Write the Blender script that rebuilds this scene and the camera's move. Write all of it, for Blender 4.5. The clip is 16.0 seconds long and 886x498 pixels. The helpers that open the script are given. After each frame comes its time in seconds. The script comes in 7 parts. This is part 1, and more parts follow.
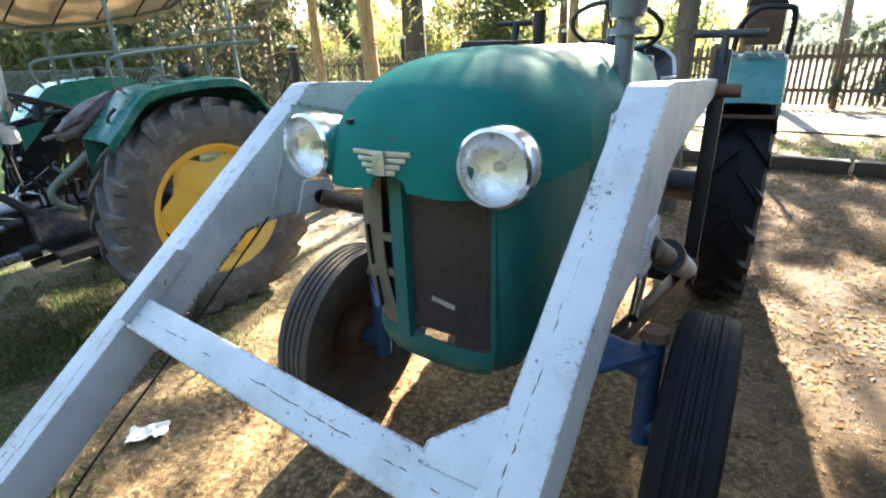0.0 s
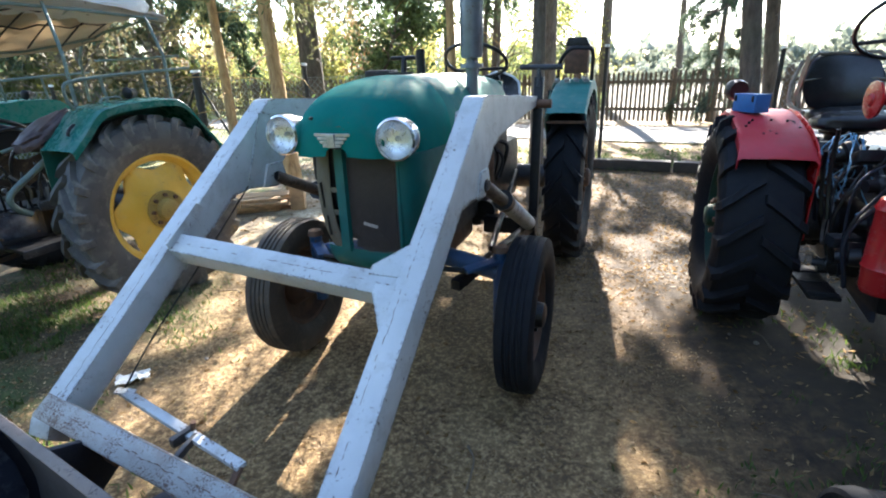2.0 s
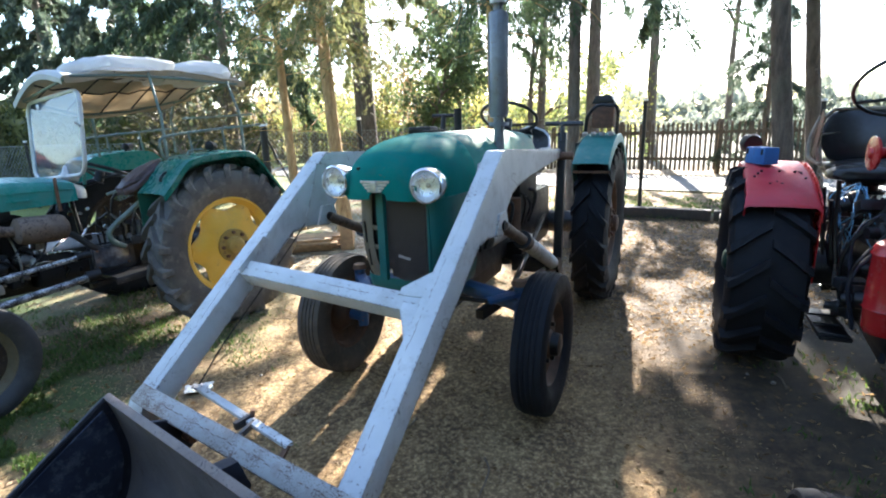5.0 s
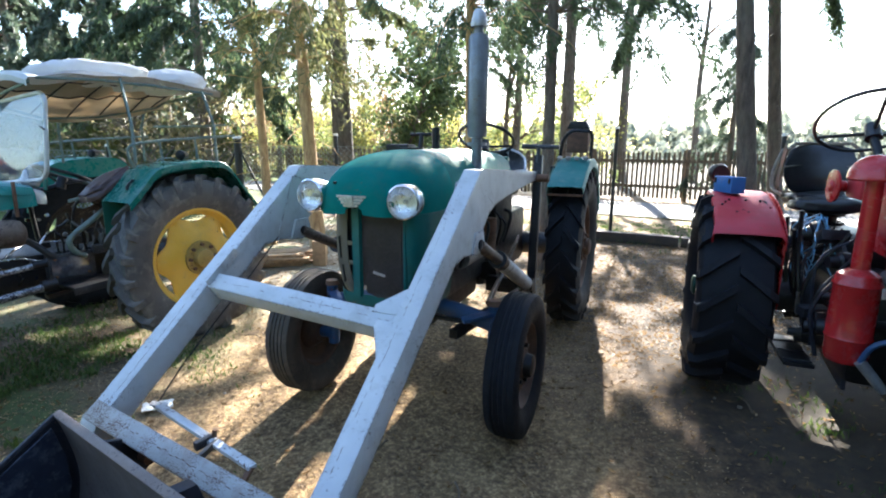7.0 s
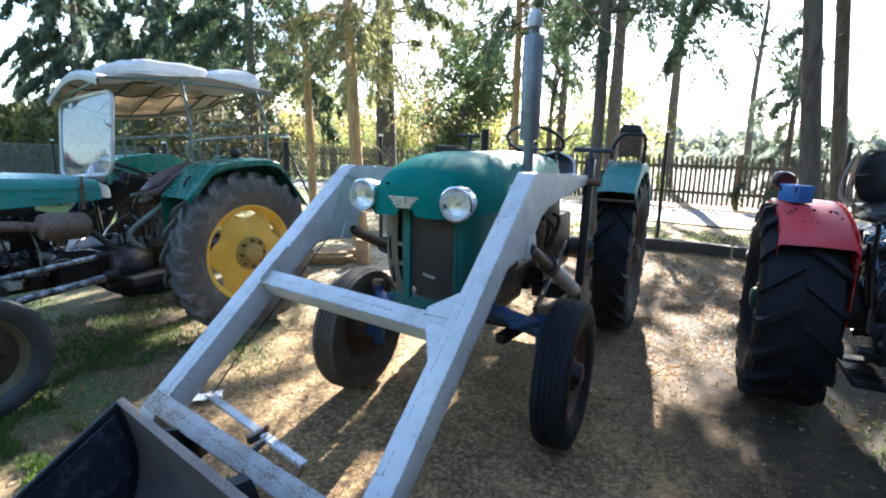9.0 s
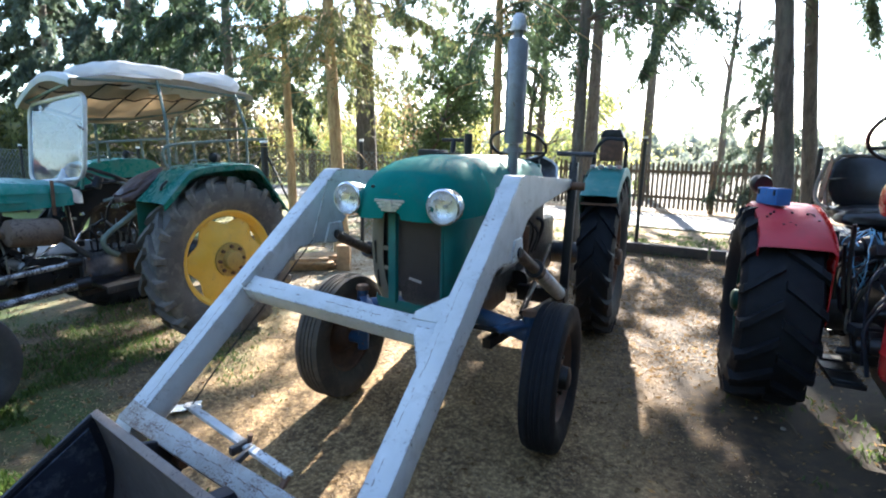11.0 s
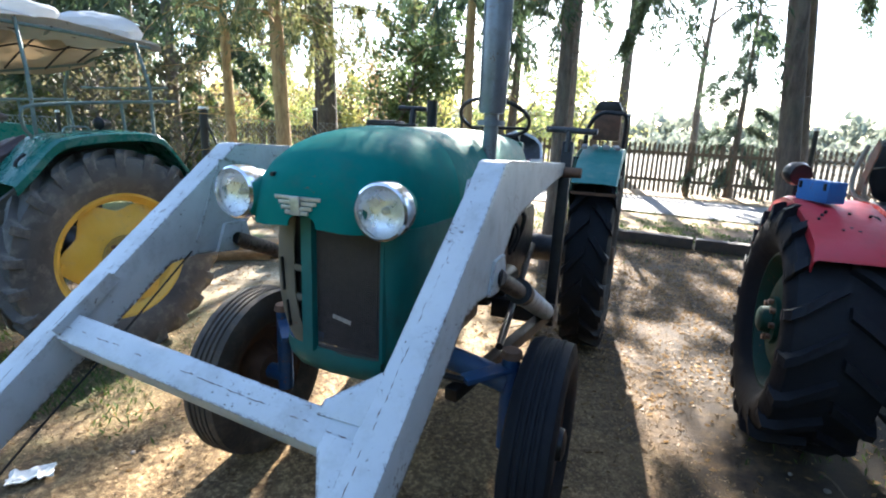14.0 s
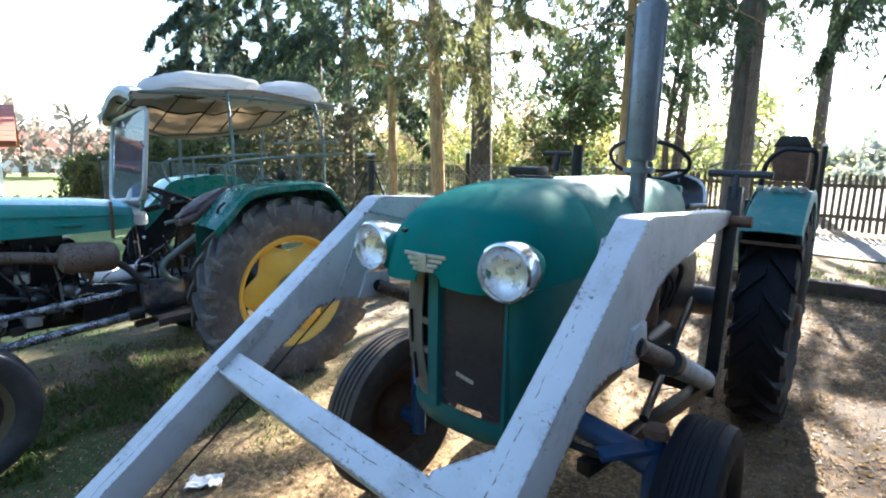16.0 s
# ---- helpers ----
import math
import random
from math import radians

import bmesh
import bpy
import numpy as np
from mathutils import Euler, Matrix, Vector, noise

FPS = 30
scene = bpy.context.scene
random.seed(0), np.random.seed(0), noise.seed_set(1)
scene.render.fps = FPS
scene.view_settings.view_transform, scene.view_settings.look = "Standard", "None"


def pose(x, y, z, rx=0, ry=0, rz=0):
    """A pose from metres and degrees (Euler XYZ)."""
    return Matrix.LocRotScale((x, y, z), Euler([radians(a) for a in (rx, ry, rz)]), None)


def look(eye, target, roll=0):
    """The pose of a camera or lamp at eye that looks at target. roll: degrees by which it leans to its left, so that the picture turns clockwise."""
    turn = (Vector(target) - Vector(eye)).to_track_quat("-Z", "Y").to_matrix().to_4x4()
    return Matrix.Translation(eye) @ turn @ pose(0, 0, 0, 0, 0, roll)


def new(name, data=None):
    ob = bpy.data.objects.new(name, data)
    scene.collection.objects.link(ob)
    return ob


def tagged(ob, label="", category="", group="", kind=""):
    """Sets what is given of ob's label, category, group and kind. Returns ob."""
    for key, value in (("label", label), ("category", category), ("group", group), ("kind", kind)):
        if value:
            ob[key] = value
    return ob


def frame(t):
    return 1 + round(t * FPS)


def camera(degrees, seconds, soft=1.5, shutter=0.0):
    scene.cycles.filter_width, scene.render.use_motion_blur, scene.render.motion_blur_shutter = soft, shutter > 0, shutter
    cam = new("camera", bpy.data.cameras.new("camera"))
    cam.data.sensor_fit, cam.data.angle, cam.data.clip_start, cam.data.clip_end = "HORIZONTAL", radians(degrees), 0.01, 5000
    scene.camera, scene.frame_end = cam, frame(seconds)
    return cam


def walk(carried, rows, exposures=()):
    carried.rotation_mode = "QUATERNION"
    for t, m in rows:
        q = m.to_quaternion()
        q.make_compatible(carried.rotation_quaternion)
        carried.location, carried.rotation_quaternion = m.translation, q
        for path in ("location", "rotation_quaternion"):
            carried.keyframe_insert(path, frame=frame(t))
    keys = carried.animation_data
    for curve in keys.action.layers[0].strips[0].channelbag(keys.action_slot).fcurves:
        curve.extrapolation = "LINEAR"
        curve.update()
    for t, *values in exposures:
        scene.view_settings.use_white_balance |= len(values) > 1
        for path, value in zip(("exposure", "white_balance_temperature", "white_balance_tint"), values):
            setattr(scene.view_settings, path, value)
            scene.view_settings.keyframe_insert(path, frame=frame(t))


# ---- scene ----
cam = camera(83.0, 16.0, soft=2.0)
PATH = [
    (0, (0.199, 0.133, 1.422), (-0.038, 1.98, 0.692), -2.0),
    (0.5, (0.235, -0.121, 1.435), (0.055, 1.779, 0.837), -0.0),
    (1, (0.282, -0.342, 1.441), (0.098, 1.549, 0.816), -1.1),
    (1.5, (0.241, -0.496, 1.462), (0.194, 1.427, 0.915), -2.0),
    (2, (0.2, -0.721, 1.433), (0.343, 1.161, 0.773), -1.8),
    (2.5, (0.248, -0.923, 1.464), (0.409, 0.987, 0.893), -1.0),
    (3, (0.338, -1.067, 1.444), (0.352, 0.854, 0.887), -0.2),
    (3.5, (0.328, -1.073, 1.453), (0.165, 0.847, 0.916), -0.6),
    (6, (0.269, -1.026, 1.465), (0.336, 0.931, 1.054), -1.8),
    (6.5, (0.269, -1.027, 1.458), (0.342, 0.936, 1.082), -0.4),
    (7, (0.269, -1.026, 1.452), (0.342, 0.932, 1.05), 0.3),
    (7.5, (0.256, -1.036, 1.452), (0.298, 0.916, 1.016), 1.3),
    (8, (0.236, -1.061, 1.451), (0.22, 0.887, 0.994), 1.0),
    (8.5, (0.218, -1.021, 1.453), (0.139, 0.932, 1.031), 1.0),
    (11, (0.181, -0.977, 1.437), (0.185, 0.988, 1.064), 1.2),
    (11.5, (0.143, -0.95, 1.422), (0.203, 1.001, 0.986), -0.5),
    (12, (0.204, -0.779, 1.427), (0.329, 1.166, 0.981), -1.9),
    (12.5, (0.292, -0.613, 1.444), (0.438, 1.341, 1.046), -0.6),
    (13, (0.253, -0.537, 1.426), (0.31, 1.42, 1.015), 1.7),
    (13.5, (0.231, -0.332, 1.434), (0.311, 1.626, 1.033), 1.6),
    (14, (0.256, -0.213, 1.433), (0.385, 1.728, 0.967), 2.6),
    (14.5, (0.335, -0.174, 1.454), (0.211, 1.783, 1.062), 2.6),
    (15, (0.398, -0.171, 1.451), (-0.002, 1.734, 0.989), 1.5),
    (15.5, (0.344, -0.165, 1.483), (-0.157, 1.733, 1.104), 0.7),
    (16, (0.32, -0.149, 1.487), (-0.157, 1.762, 1.141), 0.9),
]
walk(cam, [(t, look(eye, target, roll)) for t, eye, target, roll in PATH], exposures=((0.0, 3.6, 7500), (0.5, 3.45, 7050), (1.2, 3.25, 6750), (3.0, 3.3, 6650), (3.6, 3.4, 6650), (6.0, 3.25, 6500), (8.5, 3.25, 6450), (12.0, 3.2, 6500), (16.0, 3.15, 6400)))

# ---- light ----
SUN_EL, SUN_AZ = 31.0, 16.0          # degrees up, degrees right of straight ahead (+y)
world = bpy.data.worlds.new("sky")
scene.world = world
world.use_nodes = True
wn = world.node_tree
sky = wn.nodes.new("ShaderNodeTexSky")
sky.sky_type, sky.sun_disc = "NISHITA", False
sky.sun_elevation, sky.sun_rotation = radians(SUN_EL), radians(SUN_AZ)
sky.air_density, sky.dust_density, sky.ozone_density = 1.0, 0.6, 2.0
wn.links.new(sky.outputs[0], wn.nodes["Background"].inputs[0])
wn.nodes["Background"].inputs[1].default_value = 0.088
sun = new("sun", bpy.data.lights.new("sun", "SUN"))
sun.data.energy, sun.data.angle, sun.data.color = 5.0, radians(0.6), (1.0, 0.95, 0.88)
to_sun = Vector((math.sin(radians(SUN_AZ)) * math.cos(radians(SUN_EL)), math.cos(radians(SUN_AZ)) * math.cos(radians(SUN_EL)), math.sin(radians(SUN_EL))))
sun.matrix_world = look(to_sun * 60, (0, 0, 0))
scene.view_settings.use_white_balance = True
scene.view_settings.white_balance_temperature = 6420


# ---- materials ----
def nodes_of(name):
    m = bpy.data.materials.new(name)
    m.use_nodes = True
    nt = m.node_tree
    return m, nt, nt.nodes["Principled BSDF"]


def add(nt, kind, **values):
    n = nt.nodes.new(kind)
    for key, value in values.items():
        n.inputs[key.replace("_", " ")].default_value = value
    return n


def noise_at(nt, scale, detail=4.0, rough=0.6, stretch=None):
    co = nt.nodes.new("ShaderNodeTexCoord")
    n = add(nt, "ShaderNodeTexNoise", Scale=scale, Detail=detail, Roughness=rough)
    if stretch:
        mp = nt.nodes.new("ShaderNodeMapping")
        mp.inputs["Scale"].default_value = stretch
        nt.links.new(co.outputs["Object"], mp.inputs[0])
        nt.links.new(mp.outputs[0], n.inputs["Vector"])
    else:
        nt.links.new(co.outputs["Object"], n.inputs["Vector"])
    return n.outputs["Fac"]


def ramp(nt, fac, stops):
    r = nt.nodes.new("ShaderNodeValToRGB")
    e = r.color_ramp.elements
    while len(e) < len(stops):
        e.new(0.5)
    for el, (p, c) in zip(e, stops):
        el.position, el.color = p, (*c, 1) if len(c) == 3 else c
    nt.links.new(fac, r.inputs[0])
    return r.outputs["Color"]


def mix(nt, fac, a, b):
    m = nt.nodes.new("ShaderNodeMix")
    m.data_type = "RGBA"
    for sock, v in ((m.inputs[0], fac), (m.inputs[6], a), (m.inputs[7], b)):
        if isinstance(v, (int, float)):
            sock.default_value = v
        elif isinstance(v, tuple):
            sock.default_value = (*v, 1)
        else:
            nt.links.new(v, sock)
    return m.outputs[2]


def bump(nt, bsdf, fac, strength=0.3, distance=0.01):
    b = add(nt, "ShaderNodeBump", Strength=strength, Distance=distance)
    nt.links.new(fac, b.inputs["Height"])
    nt.links.new(b.outputs[0], bsdf.inputs["Normal"])


def worn(name, base, light, dirt, metal=0.0, rough=(0.35, 0.6), chip=0.66, chip_col=(0.12, 0.06, 0.03), scale=3.0, bump_strength=0.15, grain=14, gloss=0.5, edge=0.0):
    """Old paint: two tones, small chips down to rust, dust; edge rubs the paint off along sharp edges."""
    m, nt, bs = nodes_of(name)
    broad = noise_at(nt, scale, 5)
    fine = noise_at(nt, scale * grain, 6, 0.7)
    col = mix(nt, ramp(nt, broad, [(0.35, (0, 0, 0)), (0.7, (1, 1, 1))]), base, light)
    dusty = noise_at(nt, scale * 3.1, 8, 0.75)
    col = mix(nt, ramp(nt, dusty, [(0.5, (0, 0, 0)), (0.78, (0.75, 0.75, 0.75))]), col, dirt)
    patchy = nt.nodes.new("ShaderNodeMath")
    patchy.operation = "MULTIPLY_ADD"
    patchy.inputs[1].default_value, patchy.inputs[2].default_value = 0.55, -0.275
    nt.links.new(noise_at(nt, scale * 2.3, 4), patchy.inputs[0])
    spots = nt.nodes.new("ShaderNodeMath")
    nt.links.new(fine, spots.inputs[0])
    nt.links.new(patchy.outputs[0], spots.inputs[1])
    if edge:
        rounded = add(nt, "ShaderNodeBevel", Radius=0.012)
        flat = nt.nodes.new("ShaderNodeNewGeometry")
        turn = nt.nodes.new("ShaderNodeVectorMath")
        turn.operation = "DOT_PRODUCT"
        nt.links.new(rounded.outputs[0], turn.inputs[0])
        nt.links.new(flat.outputs["True Normal"], turn.inputs[1])
        rim = nt.nodes.new("ShaderNodeMapRange")
        rim.inputs[1].default_value, rim.inputs[2].default_value, rim.inputs[3].default_value, rim.inputs[4].default_value = 0.995, 0.9, 0.0, edge
        nt.links.new(turn.outputs["Value"], rim.inputs[0])
        more = nt.nodes.new("ShaderNodeMath")
        nt.links.new(spots.outputs[0], more.inputs[0])
        nt.links.new(rim.outputs[0], more.inputs[1])
        spots = more
    chips = ramp(nt, spots.outputs[0], [(chip, (0, 0, 0)), (chip + 0.035, (1, 1, 1))])
    col = mix(nt, chips, col, chip_col)
    nt.links.new(col, bs.inputs["Base Color"])
    nt.links.new(ramp(nt, dusty, [(0.3, (rough[0],) * 3), (0.75, (rough[1],) * 3)]), bs.inputs["Roughness"])
    bs.inputs["Metallic"].default_value = metal
    bs.inputs["Specular IOR Level"].default_value = gloss
    b = add(nt, "ShaderNodeBump", Strength=0.35, Distance=0.012)
    nt.links.new(noise_at(nt, scale * 1.7, 3), b.inputs["Height"])
    c = add(nt, "ShaderNodeBump", Strength=bump_strength, Distance=0.003)
    nt.links.new(fine, c.inputs["Height"])
    nt.links.new(b.outputs[0], c.inputs["Normal"])
    nt.links.new(c.outputs[0], bs.inputs["Normal"])
    return m


def plain(name, col, rough=0.5, metal=0.0, vary=0.35, scale=12.0, bump_strength=0.2):
    m, nt, bs = nodes_of(name)
    a = noise_at(nt, scale, 6, 0.65)
    dark = tuple(c * (1 - vary) for c in col)
    lite = tuple(min(1, c * (1 + vary)) for c in col)
    nt.links.new(ramp(nt, a, [(0.3, dark), (0.7, lite)]), bs.inputs["Base Color"])
    nt.links.new(ramp(nt, a, [(0.3, (rough * 0.8,) * 3), (0.7, (min(1, rough * 1.15),) * 3)]), bs.inputs["Roughness"])
    bs.inputs["Metallic"].default_value = metal
    bump(nt, bs, a, bump_strength, 0.004)
    return m


TEAL = worn("teal paint", (0.0, 0.125, 0.108), (0.008, 0.165, 0.14), (0.035, 0.115, 0.098), rough=(0.6, 0.76), chip=0.70, grain=22, gloss=0.03)
TEAL_MOSSY = worn("mossy faded teal paint", (0.005, 0.12, 0.10), (0.03, 0.175, 0.14), (0.20, 0.25, 0.2), rough=(0.5, 0.75), chip=0.69, scale=5, gloss=0.2)
TEAL_FADED = worn("faded teal paint", (0.006, 0.15, 0.135), (0.05, 0.20, 0.18), (0.22, 0.26, 0.22), rough=(0.45, 0.75), chip=0.69, scale=5)
# The same teal, darkened to put shade into the nose panels' colour
TEAL_SHADED = worn("teal paint with shade in its colour", (0.0, 0.09, 0.088), (0.005, 0.12, 0.11), (0.02, 0.06, 0.055), rough=(0.35, 0.6), chip=0.7, gloss=0.35)
TEAL_BLUE = worn("blue-green paint", (0.0, 0.19, 0.165), (0.02, 0.24, 0.2), (0.06, 0.16, 0.13), rough=(0.2, 0.42), chip=0.74)
GREEN_DARK = worn("dark green paint", (0.01, 0.10, 0.075), (0.02, 0.15, 0.11), (0.06, 0.08, 0.06), rough=(0.35, 0.6), chip=0.68)
GREY_BLUE = worn("grey-blue loader paint", (0.42, 0.445, 0.455), (0.55, 0.565, 0.57), (0.30, 0.29, 0.275), rough=(0.38, 0.68), chip=0.65, chip_col=(0.11, 0.075, 0.06), scale=3.2, grain=26, edge=0.17)
GREY_WORN = worn("worn white-grey paint", (0.44, 0.465, 0.475), (0.52, 0.535, 0.535), (0.22, 0.17, 0.13), rough=(0.4, 0.7), chip=0.6, chip_col=(0.09, 0.06, 0.045), scale=4, grain=26)
BEAM_WORN = worn("rust-streaked beam paint", (0.38, 0.38, 0.36), (0.27, 0.255, 0.225), (0.19, 0.115, 0.075), rough=(0.5, 0.8), chip=0.57, chip_col=(0.12, 0.07, 0.05), scale=4.5, grain=44, edge=0.07)
BLUE_BOX = worn("bright blue box paint", (0.02, 0.11, 0.30), (0.03, 0.15, 0.38), (0.08, 0.12, 0.2), rough=(0.35, 0.6), chip=0.68, scale=5)
BLUE = worn("blue paint", (0.012, 0.05, 0.13), (0.025, 0.09, 0.2), (0.09, 0.08, 0.075), rough=(0.35, 0.6), chip=0.66)
RED = worn("red paint", (0.36, 0.012, 0.014), (0.43, 0.025, 0.025), (0.20, 0.03, 0.03), rough=(0.16, 0.38), chip=0.71)
RED_PINK = worn("sun-bleached red paint", (0.42, 0.018, 0.03), (0.48, 0.04, 0.05), (0.30, 0.05, 0.05), rough=(0.35, 0.55), chip=0.70, grain=20)
YELLOW = worn("yellow wheel paint", (0.70, 0.42, 0.05), (0.78, 0.50, 0.10), (0.55, 0.38, 0.15), rough=(0.4, 0.65), chip=0.70, scale=4)
LEATHER = plain("cracked brown leather", (0.06, 0.035, 0.032), 0.45, 0.0, 0.5, 26, 0.5)
GUARD_GREEN = worn("worn green guard paint", (0.0, 0.11, 0.085), (0.02, 0.155, 0.12), (0.18, 0.22, 0.19), rough=(0.16, 0.42), chip=0.68, scale=4)
RAIL_GREY = worn("grey-green rail paint", (0.10, 0.16, 0.145), (0.17, 0.22, 0.20), (0.22, 0.2, 0.18), metal=0.2, rough=(0.4, 0.65), chip=0.62, scale=8)
RUST = plain("rusty steel", (0.14, 0.075, 0.045), 0.8, 0.2, 0.5, 25, 0.5)
HUB_YELLOW = worn("grimy yellow hub paint", (0.34, 0.22, 0.06), (0.42, 0.28, 0.07), (0.15, 0.1, 0.06), rough=(0.5, 0.7), chip=0.6, scale=8)
RUST_DISC = plain("rust-brown wheel disc", (0.10, 0.055, 0.035), 0.75, 0.2, 0.45, 18, 0.4)
STEEL = worn("dark bucket steel", (0.008, 0.010, 0.017), (0.02, 0.026, 0.043), (0.06, 0.055, 0.055), metal=0.3, rough=(0.4, 0.65), chip=0.66, chip_col=(0.13, 0.08, 0.055), scale=3.2, grain=22)
OILY = plain("wet oily black metal", (0.01, 0.009, 0.012), 0.2, 0.3, 0.5, 30, 0.5)
GLINT = plain("polished worn steel", (0.5, 0.5, 0.52), 0.25, 0.9, 0.3, 30, 0.2)
IRON = plain("oily black iron", (0.014, 0.014, 0.016), 0.45, 0.4, 0.5, 20, 0.4)
GREASY = worn("greasy grey casting", (0.022, 0.023, 0.026), (0.06, 0.063, 0.07), (0.09, 0.08, 0.075), metal=0.4, rough=(0.35, 0.65), chip=0.66, chip_col=(0.25, 0.24, 0.23), scale=8)
GREASY_LITE = worn("greasy bare metal", (0.16, 0.165, 0.17), (0.26, 0.265, 0.27), (0.05, 0.045, 0.04), metal=0.6, rough=(0.3, 0.6), chip=0.6, chip_col=(0.03, 0.028, 0.026), scale=9)
# Pale blue base puts reflected sky into the casting's colour
SHEEN = plain("oily casting with reflected sky in its colour", (0.17, 0.19, 0.235), 0.16, 0.7, 0.5, 22, 0.4)
LINK_WORN = worn("worn black link paint", (0.03, 0.032, 0.038), (0.06, 0.062, 0.07), (0.34, 0.35, 0.38), metal=0.5, rough=(0.25, 0.5), chip=0.5, chip_col=(0.5, 0.51, 0.54), scale=8)
ALLOY_PALE = plain("pale bare alloy", (0.5, 0.52, 0.53), 0.5, 0.4, 0.2, 10, 0.2)
SCALY = worn("scaly burnt rust", (0.12, 0.085, 0.065), (0.19, 0.14, 0.11), (0.24, 0.2, 0.17), metal=0.2, rough=(0.6, 0.85), chip=0.56, chip_col=(0.06, 0.04, 0.03), scale=6, bump_strength=0.6)
ALLOY = plain("dull bare alloy", (0.38, 0.38, 0.37), 0.5, 0.7, 0.3, 14, 0.3)
PIPE_GREY = worn("grey exhaust steel", (0.13, 0.145, 0.16), (0.2, 0.22, 0.24), (0.12, 0.09, 0.07), metal=0.4, rough=(0.35, 0.6), chip=0.64, scale=6)
# Dust tones, lifted further for the veil of glare over this tyre
RUBBER = worn("dusty tyre rubber, paled for glare", (0.055, 0.056, 0.058), (0.115, 0.112, 0.105), (0.30, 0.28, 0.24), rough=(0.65, 0.9), chip=0.9, scale=3, bump_strength=0.3)
RUBBER_MUDDY = worn("mud-dusted brown tyre rubber", (0.042, 0.034, 0.028), (0.085, 0.07, 0.055), (0.20, 0.16, 0.115), rough=(0.7, 0.92), chip=0.9, scale=4, bump_strength=0.35)
RUBBER_DARK = worn("dark tyre rubber", (0.009, 0.01, 0.013), (0.014, 0.016, 0.02), (0.028, 0.027, 0.027), rough=(0.55, 0.85), chip=0.9, scale=5, bump_strength=0.3, gloss=0.16)
BLACK = plain("black vinyl", (0.015, 0.015, 0.017), 0.35, 0.0, 0.4, 30, 0.25)
GRILLE = plain("dark grille mesh", (0.085, 0.07, 0.066), 0.6, 0.4, 0.4, 60, 0.3)
OLIVE = worn("brown-olive bar paint", (0.10, 0.085, 0.06), (0.15, 0.13, 0.09), (0.16, 0.13, 0.1), rough=(0.5, 0.75), chip=0.66)
WOOD = plain("weathered fence wood", (0.12, 0.09, 0.06), 0.85, 0.0, 0.45, 9, 0.5)
WOOD_NEW = plain("bare sawn timber", (0.36, 0.22, 0.11), 0.8, 0.0, 0.35, 9, 0.4)
BEAM = plain("dark old sleeper wood", (0.045, 0.035, 0.028), 0.9, 0.0, 0.5, 10, 0.6)
BLACK_POST = plain("black painted fence post", (0.018, 0.02, 0.019), 0.6, 0.2, 0.3, 12, 0.2)
WIRE = plain("galvanised wire", (0.28, 0.3, 0.28), 0.5, 0.6, 0.3, 30, 0.1)
WIRE_GREEN = plain("green coated wire", (0.05, 0.09, 0.06), 0.6, 0.1, 0.3, 30, 0.1)
PLASTER = plain("white render", (0.75, 0.72, 0.66), 0.9, 0.0, 0.1, 6, 0.2)
TILE = plain("red roof tile", (0.33, 0.10, 0.06), 0.8, 0.0, 0.35, 14, 0.4)
ROPE = plain("blue twine", (0.13, 0.32, 0.5), 0.8, 0.0, 0.3, 40, 0.3)
PAPER = plain("crumpled white rag", (0.7, 0.68, 0.62), 0.9, 0.0, 0.15, 20, 0.3)
WHITE_CAP = plain("white plastic cap", (0.8, 0.8, 0.78), 0.4, 0.0, 0.05, 10, 0.05)


def bark(name, dark, lite, moss):
    m, nt, bs = nodes_of(name)
    a = noise_at(nt, 7, 8, 0.7, (3.0, 3.0, 0.7))
    b = noise_at(nt, 1.3, 3)
    col = ramp(nt, a, [(0.32, dark), (0.62, lite)])
    col = mix(nt, ramp(nt, b, [(0.5, (0, 0, 0)), (0.75, (0.8, 0.8, 0.8))]), col, moss)
    nt.links.new(col, bs.inputs["Base Color"])
    bs.inputs["Roughness"].default_value = 0.92
    bump(nt, bs, a, 0.8, 0.02)
    return m


BARK_ORANGE = bark("orange pine bark", (0.17, 0.10, 0.045), (0.52, 0.34, 0.16), (0.46, 0.33, 0.13))
BARK_GREY = bark("grey spruce bark", (0.05, 0.04, 0.033), (0.17, 0.135, 0.105), (0.12, 0.12, 0.08))


def leafy(name, a, b, through_light=0.5):
    m, nt, bs = nodes_of(name)
    geo = nt.nodes.new("ShaderNodeNewGeometry")
    col = ramp(nt, geo.outputs["Random Per Island"], [(0.0, a), (1.0, b)])
    nt.links.new(col, bs.inputs["Base Color"])
    bs.inputs["Roughness"].default_value = 0.6
    tr = nt.nodes.new("ShaderNodeBsdfTranslucent")
    nt.links.new(col, tr.inputs[0])
    mx = nt.nodes.new("ShaderNodeMixShader")
    mx.inputs[0].default_value = through_light
    nt.links.new(bs.outputs[0], mx.inputs[1])
    nt.links.new(tr.outputs[0], mx.inputs[2])
    nt.links.new(mx.outputs[0], nt.nodes["Material Output"].inputs[0])
    return m


